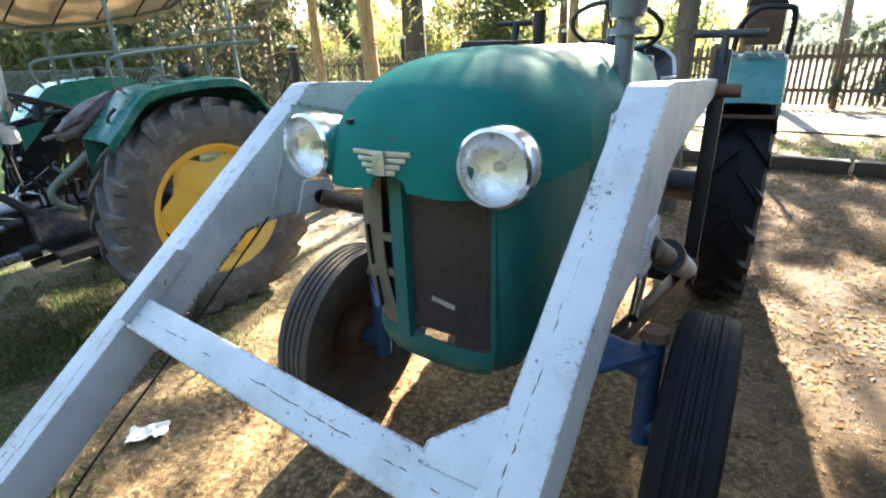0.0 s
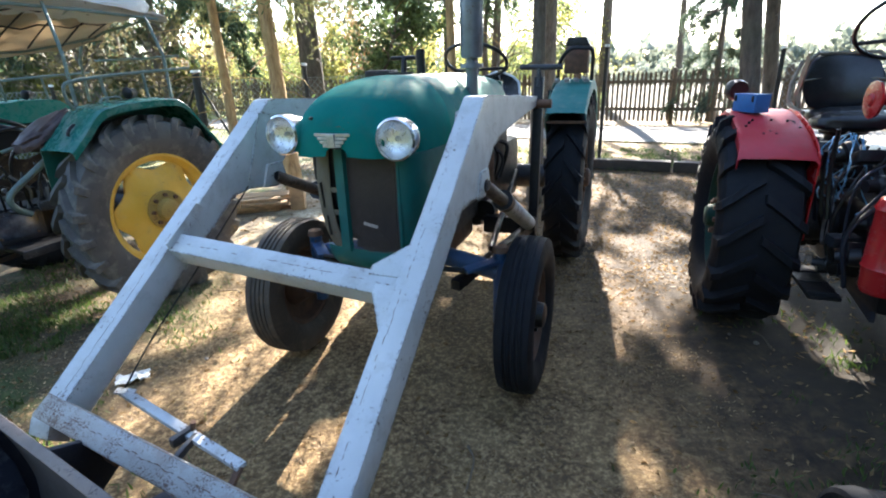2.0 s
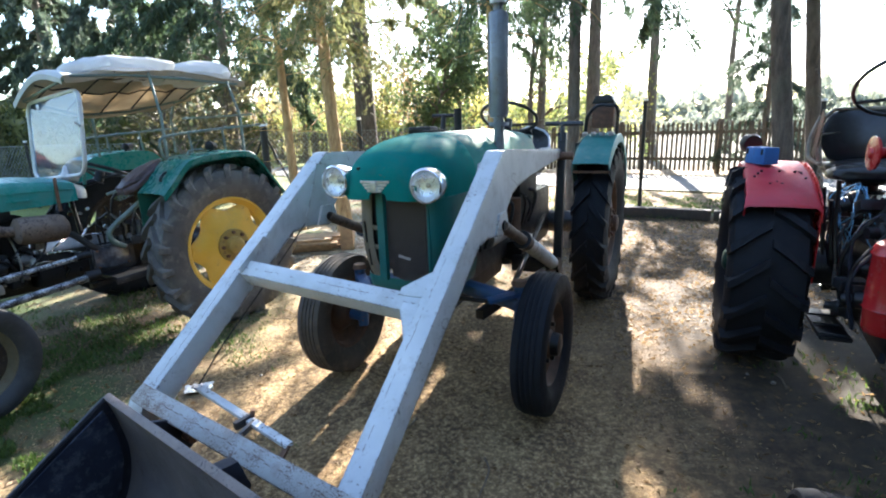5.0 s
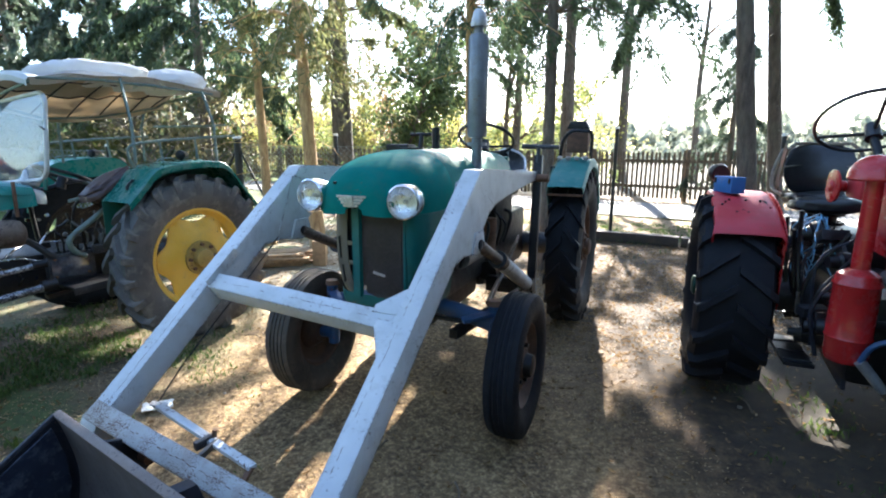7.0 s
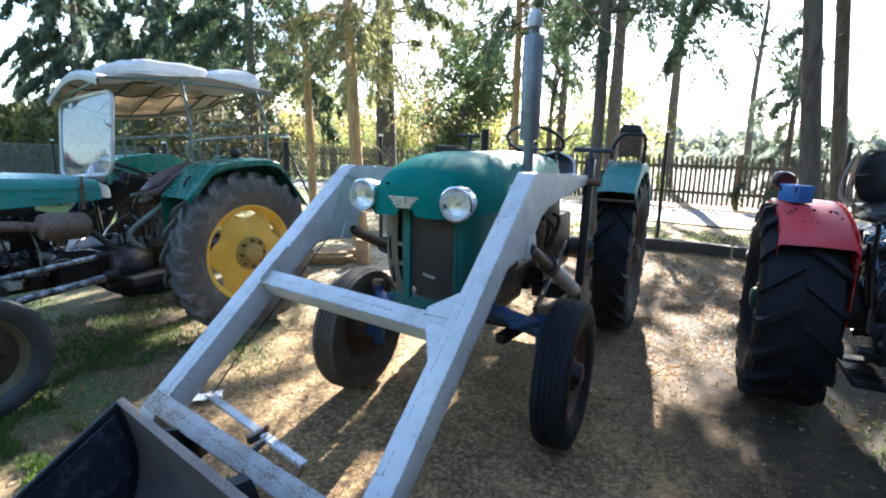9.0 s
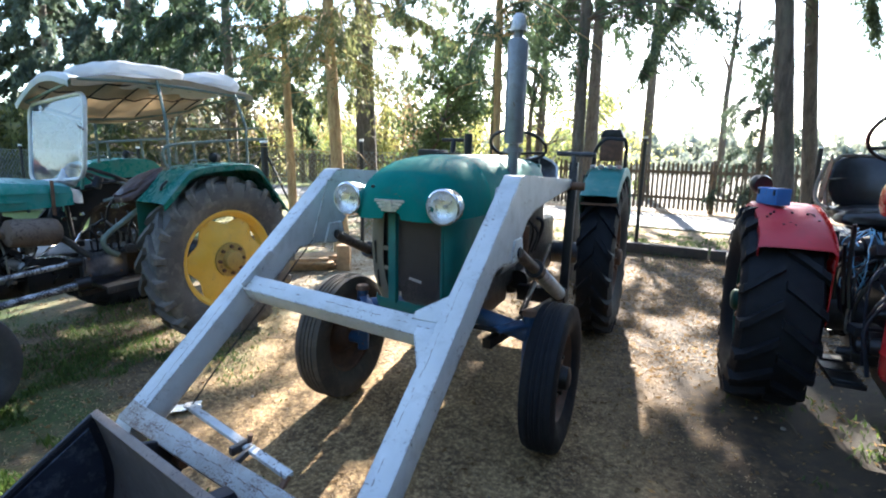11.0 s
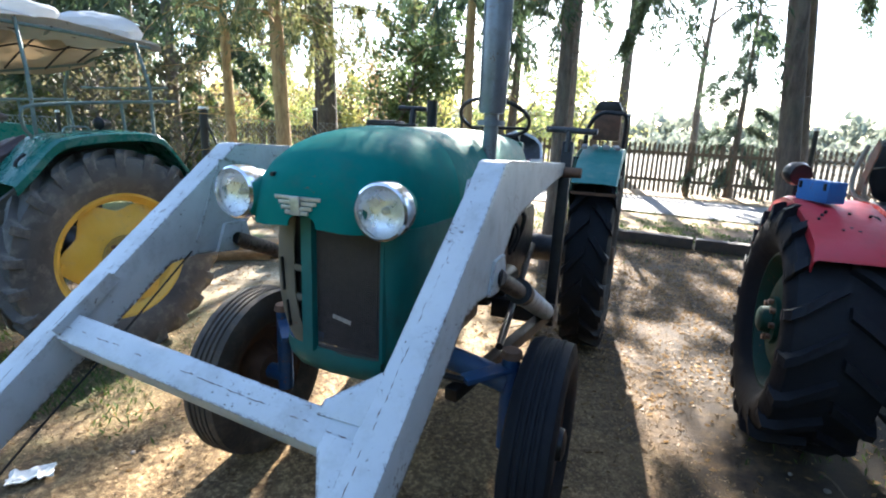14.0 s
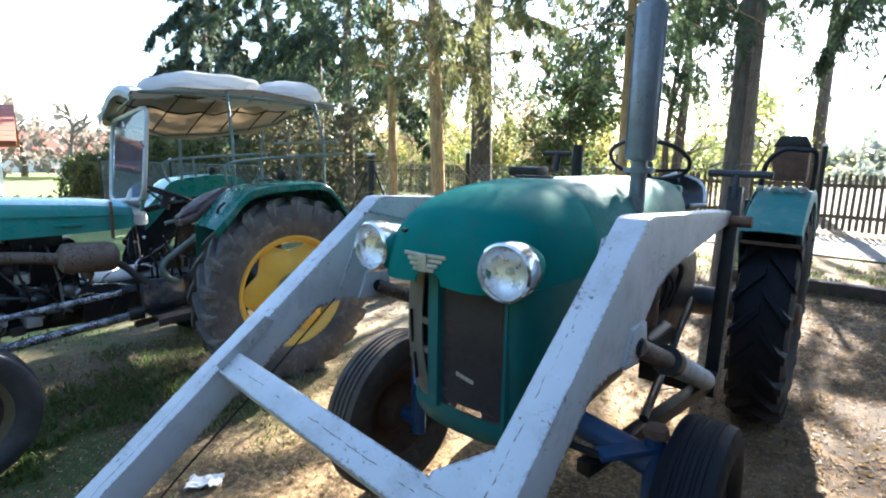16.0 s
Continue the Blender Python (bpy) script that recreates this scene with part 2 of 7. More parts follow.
NEEDLE = leafy("spruce needles", (0.03, 0.055, 0.03), (0.085, 0.125, 0.06), 0.45)
NEEDLE_LITE = leafy("pale hanging needles", (0.10, 0.12, 0.045), (0.24, 0.23, 0.10), 0.5)
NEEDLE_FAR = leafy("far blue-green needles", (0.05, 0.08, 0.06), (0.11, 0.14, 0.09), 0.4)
# Foliage colour paled to stand in for distance haze
WOODS_HAZED = leafy("far foliage with haze in its colour", (0.16, 0.19, 0.15), (0.28, 0.29, 0.22), 0.4)
LEAF_YELLOW = leafy("yellow-green young leaves", (0.26, 0.27, 0.07), (0.52, 0.48, 0.15), 0.6)
LEAF_GREEN = leafy("light green leaves", (0.13, 0.18, 0.06), (0.30, 0.33, 0.13), 0.6)
LEAF_DEEP = leafy("deep green leaves", (0.05, 0.085, 0.03), (0.14, 0.19, 0.07), 0.5)
LEAF_DRY = leafy("dry olive-brown leaves", (0.10, 0.09, 0.045), (0.21, 0.185, 0.10), 0.45)
LEAF_BROWN = leafy("dry russet leaves", (0.18, 0.11, 0.05), (0.34, 0.23, 0.12), 0.5)
HEDGE = leafy("thuja hedge leaves", (0.03, 0.05, 0.015), (0.12, 0.13, 0.03), 0.35)
GRASS = leafy("grass blades", (0.03, 0.07, 0.012), (0.11, 0.165, 0.038), 0.35)
STRAW = leafy("dry chips and needles", (0.08, 0.045, 0.018), (0.46, 0.33, 0.17), 0.1)


def pane_glass(name, tint, shine, dusty=0.0):
    m, nt, bs = nodes_of(name)
    clear = nt.nodes.new("ShaderNodeBsdfTransparent")
    clear.inputs[0].default_value = (*tint, 1)
    gloss = nt.nodes.new("ShaderNodeBsdfGlossy")
    gloss.inputs["Roughness"].default_value = 0.03
    mx = nt.nodes.new("ShaderNodeMixShader")
    dust = noise_at(nt, 5, 6, 0.7)
    nt.links.new(ramp(nt, dust, [(0.3, (shine * 0.97,) * 3), (0.75, (shine * 1.05,) * 3)]), mx.inputs[0])
    nt.links.new(clear.outputs[0], mx.inputs[1])
    nt.links.new(gloss.outputs[0], mx.inputs[2])
    # Thin bluish layer stands in for sky reflected in the pane
    sky_film = nt.nodes.new("ShaderNodeBsdfDiffuse")
    sky_film.inputs[0].default_value = (0.62, 0.72, 0.82, 1)
    over = nt.nodes.new("ShaderNodeMixShader")
    nt.links.new(ramp(nt, noise_at(nt, 2.2, 5, 0.6), [(0.3, (dusty * 0.6,) * 3), (0.75, (dusty * 1.5,) * 3)]), over.inputs[0])
    nt.links.new(mx.outputs[0], over.inputs[1])
    nt.links.new(sky_film.outputs[0], over.inputs[2])
    nt.links.new((over if dusty else mx).outputs[0], nt.nodes["Material Output"].inputs[0])
    return m


# Blue tint and pale layer imitate reflected sky
GLASS = pane_glass("windscreen glass with reflected sky in its tint", (0.52, 0.66, 0.80), 0.12, 0.03)
LENS_GLASS = pane_glass("fluted headlamp glass", (0.97, 0.98, 0.98), 0.08)
CHROME = plain("chrome", (0.75, 0.75, 0.76), 0.16, 1.0, 0.12, 18, 0.05)
MIRROR = plain("silvered lamp mirror", (0.78, 0.78, 0.76), 0.3, 0.85, 0.22, 45, 0.9)
BADGE = plain("dull silver badge", (0.4, 0.41, 0.42), 0.4, 0.8, 0.3, 40, 0.3)


def cloth(name, a, b, through_light):
    m, nt, bs = nodes_of(name)
    n = noise_at(nt, 3.0, 6)
    col = ramp(nt, n, [(0.3, a), (0.7, b)])
    nt.links.new(col, bs.inputs["Base Color"])
    bs.inputs["Roughness"].default_value = 0.75
    tr = nt.nodes.new("ShaderNodeBsdfTranslucent")
    nt.links.new(col, tr.inputs[0])
    mx = nt.nodes.new("ShaderNodeMixShader")
    mx.inputs[0].default_value = through_light
    nt.links.new(bs.outputs[0], mx.inputs[1])
    nt.links.new(tr.outputs[0], mx.inputs[2])
    nt.links.new(mx.outputs[0], nt.nodes["Material Output"].inputs[0])
    bump(nt, bs, noise_at(nt, 40, 3), 0.3, 0.004)
    return m


CANVAS = cloth("cream canvas", (0.38, 0.31, 0.22), (0.54, 0.46, 0.35), 0.42)
PLASTIC_SHEET = cloth("milky plastic sheet", (0.66, 0.70, 0.73), (0.82, 0.84, 0.85), 0.5)


def ground_material():
    m, nt, bs = nodes_of("dry sandy soil with litter")
    broad = noise_at(nt, 0.45, 6, 0.6)
    mid = noise_at(nt, 3.2, 8, 0.7)
    fine = noise_at(nt, 38, 8, 0.8)
    soil = ramp(nt, mid, [(0.30, (0.035, 0.019, 0.007)), (0.48, (0.16, 0.096, 0.041)), (0.68, (0.46, 0.31, 0.145))])
    speck = ramp(nt, fine, [(0.40, (0.018, 0.010, 0.004)), (0.50, (0.15, 0.09, 0.037)), (0.60, (0.60, 0.42, 0.21))])
    col = mix(nt, 0.55, soil, speck)
    # turf: to the west between the parked machines, and beyond the sleeper
    co = nt.nodes.new("ShaderNodeTexCoord")
    sep = nt.nodes.new("ShaderNodeSeparateXYZ")
    nt.links.new(co.outputs["Object"], sep.inputs[0])

    def band(sock, lo, hi, soft):
        a = nt.nodes.new("ShaderNodeMapRange")
        a.inputs[1].default_value, a.inputs[2].default_value = lo - soft, lo + soft
        b = nt.nodes.new("ShaderNodeMapRange")
        b.inputs[1].default_value, b.inputs[2].default_value, b.inputs[3].default_value, b.inputs[4].default_value = hi - soft, hi + soft, 1, 0
        nt.links.new(sock, a.inputs[0])
        nt.links.new(sock, b.inputs[0])
        p = nt.nodes.new("ShaderNodeMath")
        p.operation = "MULTIPLY"
        nt.links.new(a.outputs[0], p.inputs[0])
        nt.links.new(b.outputs[0], p.inputs[1])
        return p.outputs[0]

    west = band(sep.outputs[0], -60, -1.3, 0.35)
    lawn = band(sep.outputs[0], -300, -4.5, 1.5)
    far = band(sep.outputs[1], 13.5, 900, 1.5)
    open_field = band(sep.outputs[0], -4.0, 900, 2.0)
    patch = ramp(nt, noise_at(nt, 1.1, 5, 0.65), [(0.46, (0, 0, 0)), (0.60, (0.9, 0.9, 0.9))])
    green = ramp(nt, noise_at(nt, 25, 5, 0.75), [(0.3, (0.018, 0.026, 0.007)), (0.55, (0.05, 0.085, 0.018)), (0.72, (0.13, 0.14, 0.05))])
    dry = ramp(nt, noise_at(nt, 12, 6, 0.75), [(0.3, (0.02, 0.015, 0.006)), (0.7, (0.07, 0.05, 0.019))])

    def times(a, b):
        p = nt.nodes.new("ShaderNodeMath")
        p.operation = "MULTIPLY"
        nt.links.new(a, p.inputs[0])
        nt.links.new(b, p.inputs[1])
        return p.outputs[0]

    # Band of sand by the planks, with sunlight and glare in its pale colour
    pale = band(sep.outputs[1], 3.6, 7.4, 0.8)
    sunlit_sand = ramp(nt, noise_at(nt, 22, 7, 0.75), [(0.3, (0.20, 0.15, 0.09)), (0.55, (0.52, 0.44, 0.31)), (0.75, (0.70, 0.62, 0.48))])
    col = mix(nt, times(times(pale, band(sep.outputs[0], -2.6, 2.2, 0.6)), ramp(nt, noise_at(nt, 1.7, 5, 0.65), [(0.36, (0.1, 0.1, 0.1)), (0.55, (1, 1, 1))])), col, sunlit_sand)
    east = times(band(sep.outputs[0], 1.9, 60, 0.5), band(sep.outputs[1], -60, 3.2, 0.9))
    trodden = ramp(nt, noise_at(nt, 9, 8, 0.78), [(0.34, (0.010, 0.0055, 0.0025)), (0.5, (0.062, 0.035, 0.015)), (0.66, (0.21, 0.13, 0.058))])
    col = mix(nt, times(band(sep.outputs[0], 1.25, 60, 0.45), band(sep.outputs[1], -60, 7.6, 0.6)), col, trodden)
    # Soil darkened by the red tractor, standing in for deep shade
    shade_soil = ramp(nt, noise_at(nt, 16, 7, 0.75), [(0.35, (0.012, 0.009, 0.006)), (0.6, (0.032, 0.024, 0.014)), (0.78, (0.12, 0.085, 0.045))])
    col = mix(nt, east, col, shade_soil)
    # Brown loam, darkened further to stand in for the roofed tractor's shade
    loam = ramp(nt, noise_at(nt, 14, 7, 0.75), [(0.32, (0.018, 0.013, 0.008)), (0.55, (0.075, 0.052, 0.028)), (0.75, (0.26, 0.19, 0.11))])
    bare = ramp(nt, noise_at(nt, 0.9, 4, 0.6), [(0.40, (0.95, 0.95, 0.95)), (0.66, (0.35, 0.35, 0.35))])
    col = mix(nt, times(west, bare), col, loam)
    col = mix(nt, times(west, patch), col, green)
    meadow = ramp(nt, noise_at(nt, 18, 5, 0.75), [(0.3, (0.06, 0.085, 0.02)), (0.55, (0.14, 0.18, 0.04)), (0.72, (0.26, 0.26, 0.09))])
    col = mix(nt, lawn, col, meadow)
    col = mix(nt, times(far, open_field), col, dry)
    nt.links.new(col, bs.inputs["Base Color"])
    bs.inputs["Roughness"].default_value = 0.95
    bump(nt, bs, fine, 0.7, 0.012)
    return m


GROUND = ground_material()
ROAD = plain("pale worn road", (0.13, 0.124, 0.115), 0.9, 0.0, 0.2, 2.5, 0.2)


# ---- mesh helpers ----
def link(name, me, material, parent=None, label="", smooth=True):
    me.materials.append(material)
    if smooth:
        me.polygons.foreach_set("use_smooth", [True] * len(me.polygons))
    ob = new(name, me)
    ob.parent = parent
    if label:
        tagged(ob, label)
    return ob


def part(name, bm, material, parent=None, label="", smooth=True, bevel=0.0):
    if bevel:
        bmesh.ops.bevel(bm, geom=bm.edges[:], offset=bevel, segments=2, affect="EDGES", profile=0.6, clamp_overlap=True)
    bmesh.ops.recalc_face_normals(bm, faces=bm.faces[:])
    me = bpy.data.meshes.new(name)
    bm.to_mesh(me)
    bm.free()
    ob = link(name, me, material, parent, label, smooth)
    if smooth:
        me.set_sharp_from_angle(angle=radians(38))
    return ob


def thing(name, m, label, category, group="", kind=""):
    ob = new(name)
    ob.empty_display_size = 0.1
    ob.matrix_world = m
    return tagged(ob, label, category, group, kind)


def B():
    return bmesh.new()


def box(bm, c, size, rx=0, ry=0, rz=0):
    bmesh.ops.create_cube(bm, size=1, matrix=pose(*c, rx, ry, rz) @ Matrix.Diagonal((*size, 1)))
    return bm


def bar(bm, a, b, w, h, up=(0, 0, 1)):
    """A square bar from a to b, w wide and h deep."""
    a, b = Vector(a), Vector(b)
    d = (b - a)
    z = d.normalized()
    x = Vector(up).cross(z)
    if x.length < 1e-4:
        x = Vector((1, 0, 0)).cross(z)
    x.normalize()
    y = z.cross(x)
    m = Matrix((x, y, z)).transposed().to_4x4()
    m.translation = (a + b) / 2
    bmesh.ops.create_cube(bm, size=1, matrix=m @ Matrix.Diagonal((w, h, d.length, 1)))
    return bm


def rod(bm, a, b, r0, r1=None, seg=12):
    r1 = r0 if r1 is None else r1
    a, b = Vector(a), Vector(b)
    d = b - a
    m = d.to_track_quat("Z", "Y").to_matrix().to_4x4()
    m.translation = (a + b) / 2
    bmesh.ops.create_cone(bm, cap_ends=True, segments=seg, radius1=r0, radius2=r1, depth=d.length, matrix=m)
    return bm


def tube(bm, pts, r, seg=8, closed=False):
    """A round tube swept along points; r may be a list."""
    pts = [Vector(p) for p in pts]
    n = len(pts)
    rings = []
    side = None
    for i, p in enumerate(pts):
        if closed:
            d = pts[(i + 1) % n] - pts[i - 1]
        else:
            d = pts[min(i + 1, n - 1)] - pts[max(i - 1, 0)]
        d.normalize()
        if side is None:
            side = d.orthogonal().normalized()
        side = (side - d * side.dot(d)).normalized()
        other = d.cross(side)
        rr = r[i] if isinstance(r, (list, tuple)) else r
        rings.append([bm.verts.new(p + (side * math.cos(2 * math.pi * k / seg) + other * math.sin(2 * math.pi * k / seg)) * rr) for k in range(seg)])
    for i in range(n if closed else n - 1):
        a, b = rings[i], rings[(i + 1) % n]
        for k in range(seg):
            bm.faces.new((a[k], a[(k + 1) % seg], b[(k + 1) % seg], b[k]))
    if not closed:
        bm.faces.new(rings[0][::-1])
        bm.faces.new(rings[-1])
    return bm


def curve_pts(pts, n=6):
    """Smooth points through the given ones (Catmull-Rom)."""
    p = [Vector(q) for q in pts]
    p = [p[0] * 2 - p[1]] + p + [p[-1] * 2 - p[-2]]
    out = []
    for i in range(1, len(p) - 2):
        for k in range(n):
            t = k / n
            out.append(0.5 * (2 * p[i] + (p[i + 1] - p[i - 1]) * t + (2 * p[i - 1] - 5 * p[i] + 4 * p[i + 1] - p[i + 2]) * t * t + (3 * p[i] - p[i - 1] - 3 * p[i + 1] + p[i + 2]) * t ** 3))
    out.append(p[-2])
    return out


def lathe(bm, profile, c, axis=(1, 0, 0), seg=40):
    """Turns (along, radius) pairs round an axis through c."""
    ax = Vector(axis).normalized()
    s = ax.orthogonal().normalized()
    o = ax.cross(s)
    c = Vector(c)
    rings = []
    for along, r in profile:
        if r < 1e-6:
            rings.append([bm.verts.new(c + ax * along)])
        else:
            rings.append([bm.verts.new(c + ax * along + (s * math.cos(2 * math.pi * k / seg) + o * math.sin(2 * math.pi * k / seg)) * r) for k in range(seg)])
    for a, b in zip(rings, rings[1:]):
        for k in range(seg):
            q = (k + 1) % seg
            if len(a) == 1 and len(b) > 1:
                bm.faces.new((a[0], b[q], b[k]))
            elif len(b) == 1 and len(a) > 1:
                bm.faces.new((a[k], a[q], b[0]))
            elif len(a) > 1:
                bm.faces.new((a[k], a[q], b[q], b[k]))
    return bm


def prism(bm, outline, thick, put):
    """A flat outline of 2D points given depth: put(a, b, side) gives the place of a corner."""
    lo = [bm.verts.new(put(a, b, -thick / 2)) for a, b in outline]
    hi = [bm.verts.new(put(a, b, thick / 2)) for a, b in outline]
    n = len(outline)
    bm.faces.new(lo[::-1])
    bm.faces.new(hi)
    for i in range(n):
        bm.faces.new((lo[i], lo[(i + 1) % n], hi[(i + 1) % n], hi[i]))
    return bm


def sheet(bm, rows, thick=0.0, closed=False):
    """Quads over rows of points, with thickness along the normals."""
    grid = [[bm.verts.new(p) for p in row] for row in rows]
    fs = []
    for a, b in zip(grid, grid[1:]):
        m = len(a)
        for k in range(m if closed else m - 1):
            fs.append(bm.faces.new((a[k], a[(k + 1) % m], b[(k + 1) % m], b[k])))
    if thick:
        bmesh.ops.recalc_face_normals(bm, faces=fs)
        bmesh.ops.solidify(bm, geom=fs, thickness=thick)
    return bm


# ---- wheels ----
def tyre_mesh(bm, c, R, width, rim, ribs=0):
    """A tyre round the x axis at c, smooth or with ribs on its tread."""
    w = width / 2
    prof = [(-w * 0.62, rim), (-w * 0.86, rim + (R - rim) * 0.2), (-w, rim + (R - rim) * 0.5), (-w * 0.97, rim + (R - rim) * 0.75), (-w * 0.86, R * 0.975), (-w * 0.6, R * 0.992)]
    if ribs:
        for i in range(ribs):
            x0 = -w * 0.6 + i * w * 1.2 / ribs
            x1 = x0 + w * 1.2 / ribs
            prof += [(x0 + 0.004, R), (x1 - 0.01, R), (x1 - 0.007, R - 0.006), (x1, R - 0.006)]
    else:
        prof += [(0, R)]
    prof += [(w * 0.6, R * 0.992), (w * 0.86, R * 0.975), (w * 0.97, rim + (R - rim) * 0.75), (w, rim + (R - rim) * 0.5), (w * 0.86, rim + (R - rim) * 0.2), (w * 0.62, rim), (-w * 0.62, rim)]
    lathe(bm, prof, c, seg=56)
    return bm


def lug_mesh(R, w, side, lug_h):
    """One bar of the tread at the foremost point of a wheel round the origin."""
    bm = B()
    rings = []
    for f, da, drop, lift in ((0.02, 0.24, 0, 1), (0.35, 0.16, 0, 1), (0.75, 0.05, 0, 1), (0.97, 0.0, 0.03, 1), (1.03, 0.0, 0.10, 0.35), (1.01, 0.0, 0.17, 0.1)):
        ring = []
        for dr, d in ((-0.02, -0.05), (lug_h * lift, -0.036), (lug_h * lift, 0.036), (-0.02, 0.05)):
            a, r = d - da, R * (1 - drop) + dr
            ring.append(bm.verts.new((side * w * f, math.cos(a) * r, math.sin(a) * r)))
        rings.append(ring)
    for p, q in zip(rings, rings[1:]):
        for i in range(4):
            bm.faces.new((p[i], p[(i + 1) % 4], q[(i + 1) % 4], q[i]))
    bm.faces.new(rings[0])
    bm.faces.new(rings[-1])
    bmesh.ops.recalc_face_normals(bm, faces=bm.faces[:])
    me = bpy.data.meshes.new("lug")
    bm.to_mesh(me)
    bm.free()
    return me


def add_lugs(tyre, c, R, width, lugs, rubber, lug_h=0.033):
    for side in (-1, 1):
        me = lug_mesh(R, width / 2, side, lug_h)
        me.materials.append(rubber)
        for k in range(lugs):
            a = 2 * math.pi * (k + (0.5 if side > 0 else 0)) / lugs
            ob = new("lug", me)
            ob.parent = tyre
            ob.matrix_local = Matrix.Translation(c) @ Matrix.Rotation(a, 4, "X")


def drive_wheel(root, c, R, width, rim, out, rim_mat, disc_mat, rubber, lugs=20, lobes=0):
    """A driven wheel under a tractor: tyre, rim, disc and hub. out: +1 or -1, the side that faces away."""
    w = width / 2
    tyre = part("tyre", tyre_mesh(B(), c, R, width, rim * 0.97), rubber, root)
    add_lugs(tyre, c, R, width, lugs, rubber)
    bm = B()
    lathe(bm, [(-w * 0.66, rim * 1.02), (-w * 0.66, rim * 0.95), (-w * 0.3, rim * 0.86), (w * 0.3, rim * 0.86), (w * 0.66, rim * 0.95), (w * 0.66, rim * 1.02), (w * 0.6, rim * 1.02), (w * 0.25, rim * 0.9), (-w * 0.25, rim * 0.9), (-w * 0.6, rim * 1.02), (-w * 0.66, rim * 1.02)], c, seg=48)
    wheel_rim = part("rim", bm, rim_mat, root)
    bm = B()
    n = 72
    edge, inner = [], []
    x = c[0] + out * w * 0.28
    for k in range(n):
        a = 2 * math.pi * k / n
        r = rim * (0.80 + (0.09 * math.cos(lobes * a) if lobes else 0.05))
        edge.append((x, c[1] + math.cos(a) * r, c[2] + math.sin(a) * r))
        inner.append((x + out * w * 0.28, c[1] + math.cos(a) * rim * 0.36, c[2] + math.sin(a) * rim * 0.36))
    mid = [tuple(e[i] * 0.5 + q[i] * 0.5 + (out * w * 0.1 if i == 0 else 0) for i in range(3)) for e, q in zip(edge, inner)]
    back = [(e[0] - out * 0.012, e[1], e[2]) for e in edge]
    hubx = [(q[0], c[1] + (q[1] - c[1]) * 0.3, c[2] + (q[2] - c[2]) * 0.3) for q in inner]
    sheet(bm, [back, edge, mid, inner, hubx], closed=True)
    disc = part("disc", bm, disc_mat, root)
    hx = c[0] + out * w * 0.56
    hub = part("hub", lathe(B(), [(0, rim * 0.34), (out * 0.02, rim * 0.34), (out * 0.022, rim * 0.2), (out * 0.06, rim * 0.18), (out * 0.07, rim * 0.13), (out * 0.07, 0)], (hx, c[1], c[2]), seg=24), HUB_YELLOW if lobes else disc_mat, root)
    for k in range(8):
        a = 2 * math.pi * k / 8
        y, z = c[1] + math.cos(a) * rim * 0.27, c[2] + math.sin(a) * rim * 0.27
        part("wheel_nut", rod(B(), (hx + out * 0.015, y, z), (hx + out * 0.04, y, z), 0.014, seg=6), RUST, hub, smooth=False)
    if lobes:
        for k in range(lobes):
            a = 2 * math.pi * k / lobes
            y, z = c[1] + math.cos(a) * rim * 0.83, c[2] + math.sin(a) * rim * 0.83
            part("rim_bolt", rod(B(), (c[0] + out * w * 0.2, y, z), (c[0] + out * w * 0.36, y, z), 0.016, seg=6), rim_mat, disc, smooth=False)


def steer_wheel(root, c, R, width, rim, out, disc_mat, rubber, ribs=4, lip_mat=None):
    w = width / 2
    part("tyre", tyre_mesh(B(), c, R, width, rim, ribs), rubber, root)
    bm = lathe(B(), [(-out * w * 0.6, rim * 1.0), (-out * w * 0.62, rim * 1.06), (-out * w * 0.5, rim * 0.92), (out * w * 0.1, rim * 0.84), (out * w * 0.3, rim * 0.6), (out * w * 0.32, rim * 0.35), (out * w * 0.5, rim * 0.3), (out * w * 0.5, 0)], c, seg=40)
    disc = part("rim", bm, disc_mat, root)
    lathe_b = lathe(B(), [(out * w * 0.62, rim * 1.06), (out * w * 0.6, rim * 0.98), (out * w * 0.1, rim * 0.84)], c, seg=40)
    part("rim_lip", lathe_b, lip_mat or disc_mat, disc)
    part("hub", lathe(B(), [(out * w * 0.3, rim * 0.3), (out * w * 0.95, rim * 0.26), (out * w * 1.05, rim * 0.16), (out * w * 1.05, 0)], c, seg=20), IRON, disc)
    for k in range(5):
        a = 2 * math.pi * k / 5
        y, z = c[1] + math.cos(a) * rim * 0.46, c[2] + math.sin(a) * rim * 0.46
        part("wheel_nut", rod(B(), (c[0] + out * w * 0.3, y, z), (c[0] + out * w * 0.55, y, z), 0.012, seg=6), IRON, disc, smooth=False)


def mudguard(root, c, r, width, a0, a1, material, name="mudguard", flat=None, label=""):
    """A guard bent round a wheel, with turned-down edges. Angles in degrees from straight back over the top."""
    rows = []
    n = 22
    for i in range(n + 1):
        a = radians(a0 + (a1 - a0) * i / n)
        rr = r
        if flat and a > radians(flat):
            rr = r / math.cos((a - radians(flat)) * 0.55)
        y, z = math.cos(a), math.sin(a)
        row = []
        for x, dr in ((-0.5, -0.07), (-0.5, -0.012), (-0.47, 0.0), (-0.2, 0.008), (0.2, 0.008), (0.47, 0.0), (0.5, -0.012), (0.5, -0.07)):
            row.append((c[0] + x * width, c[1] + y * (rr + dr), c[2] + z * (rr + dr)))
        rows.append(row)
    return part(name, sheet(B(), rows, 0.006), material, root, label)


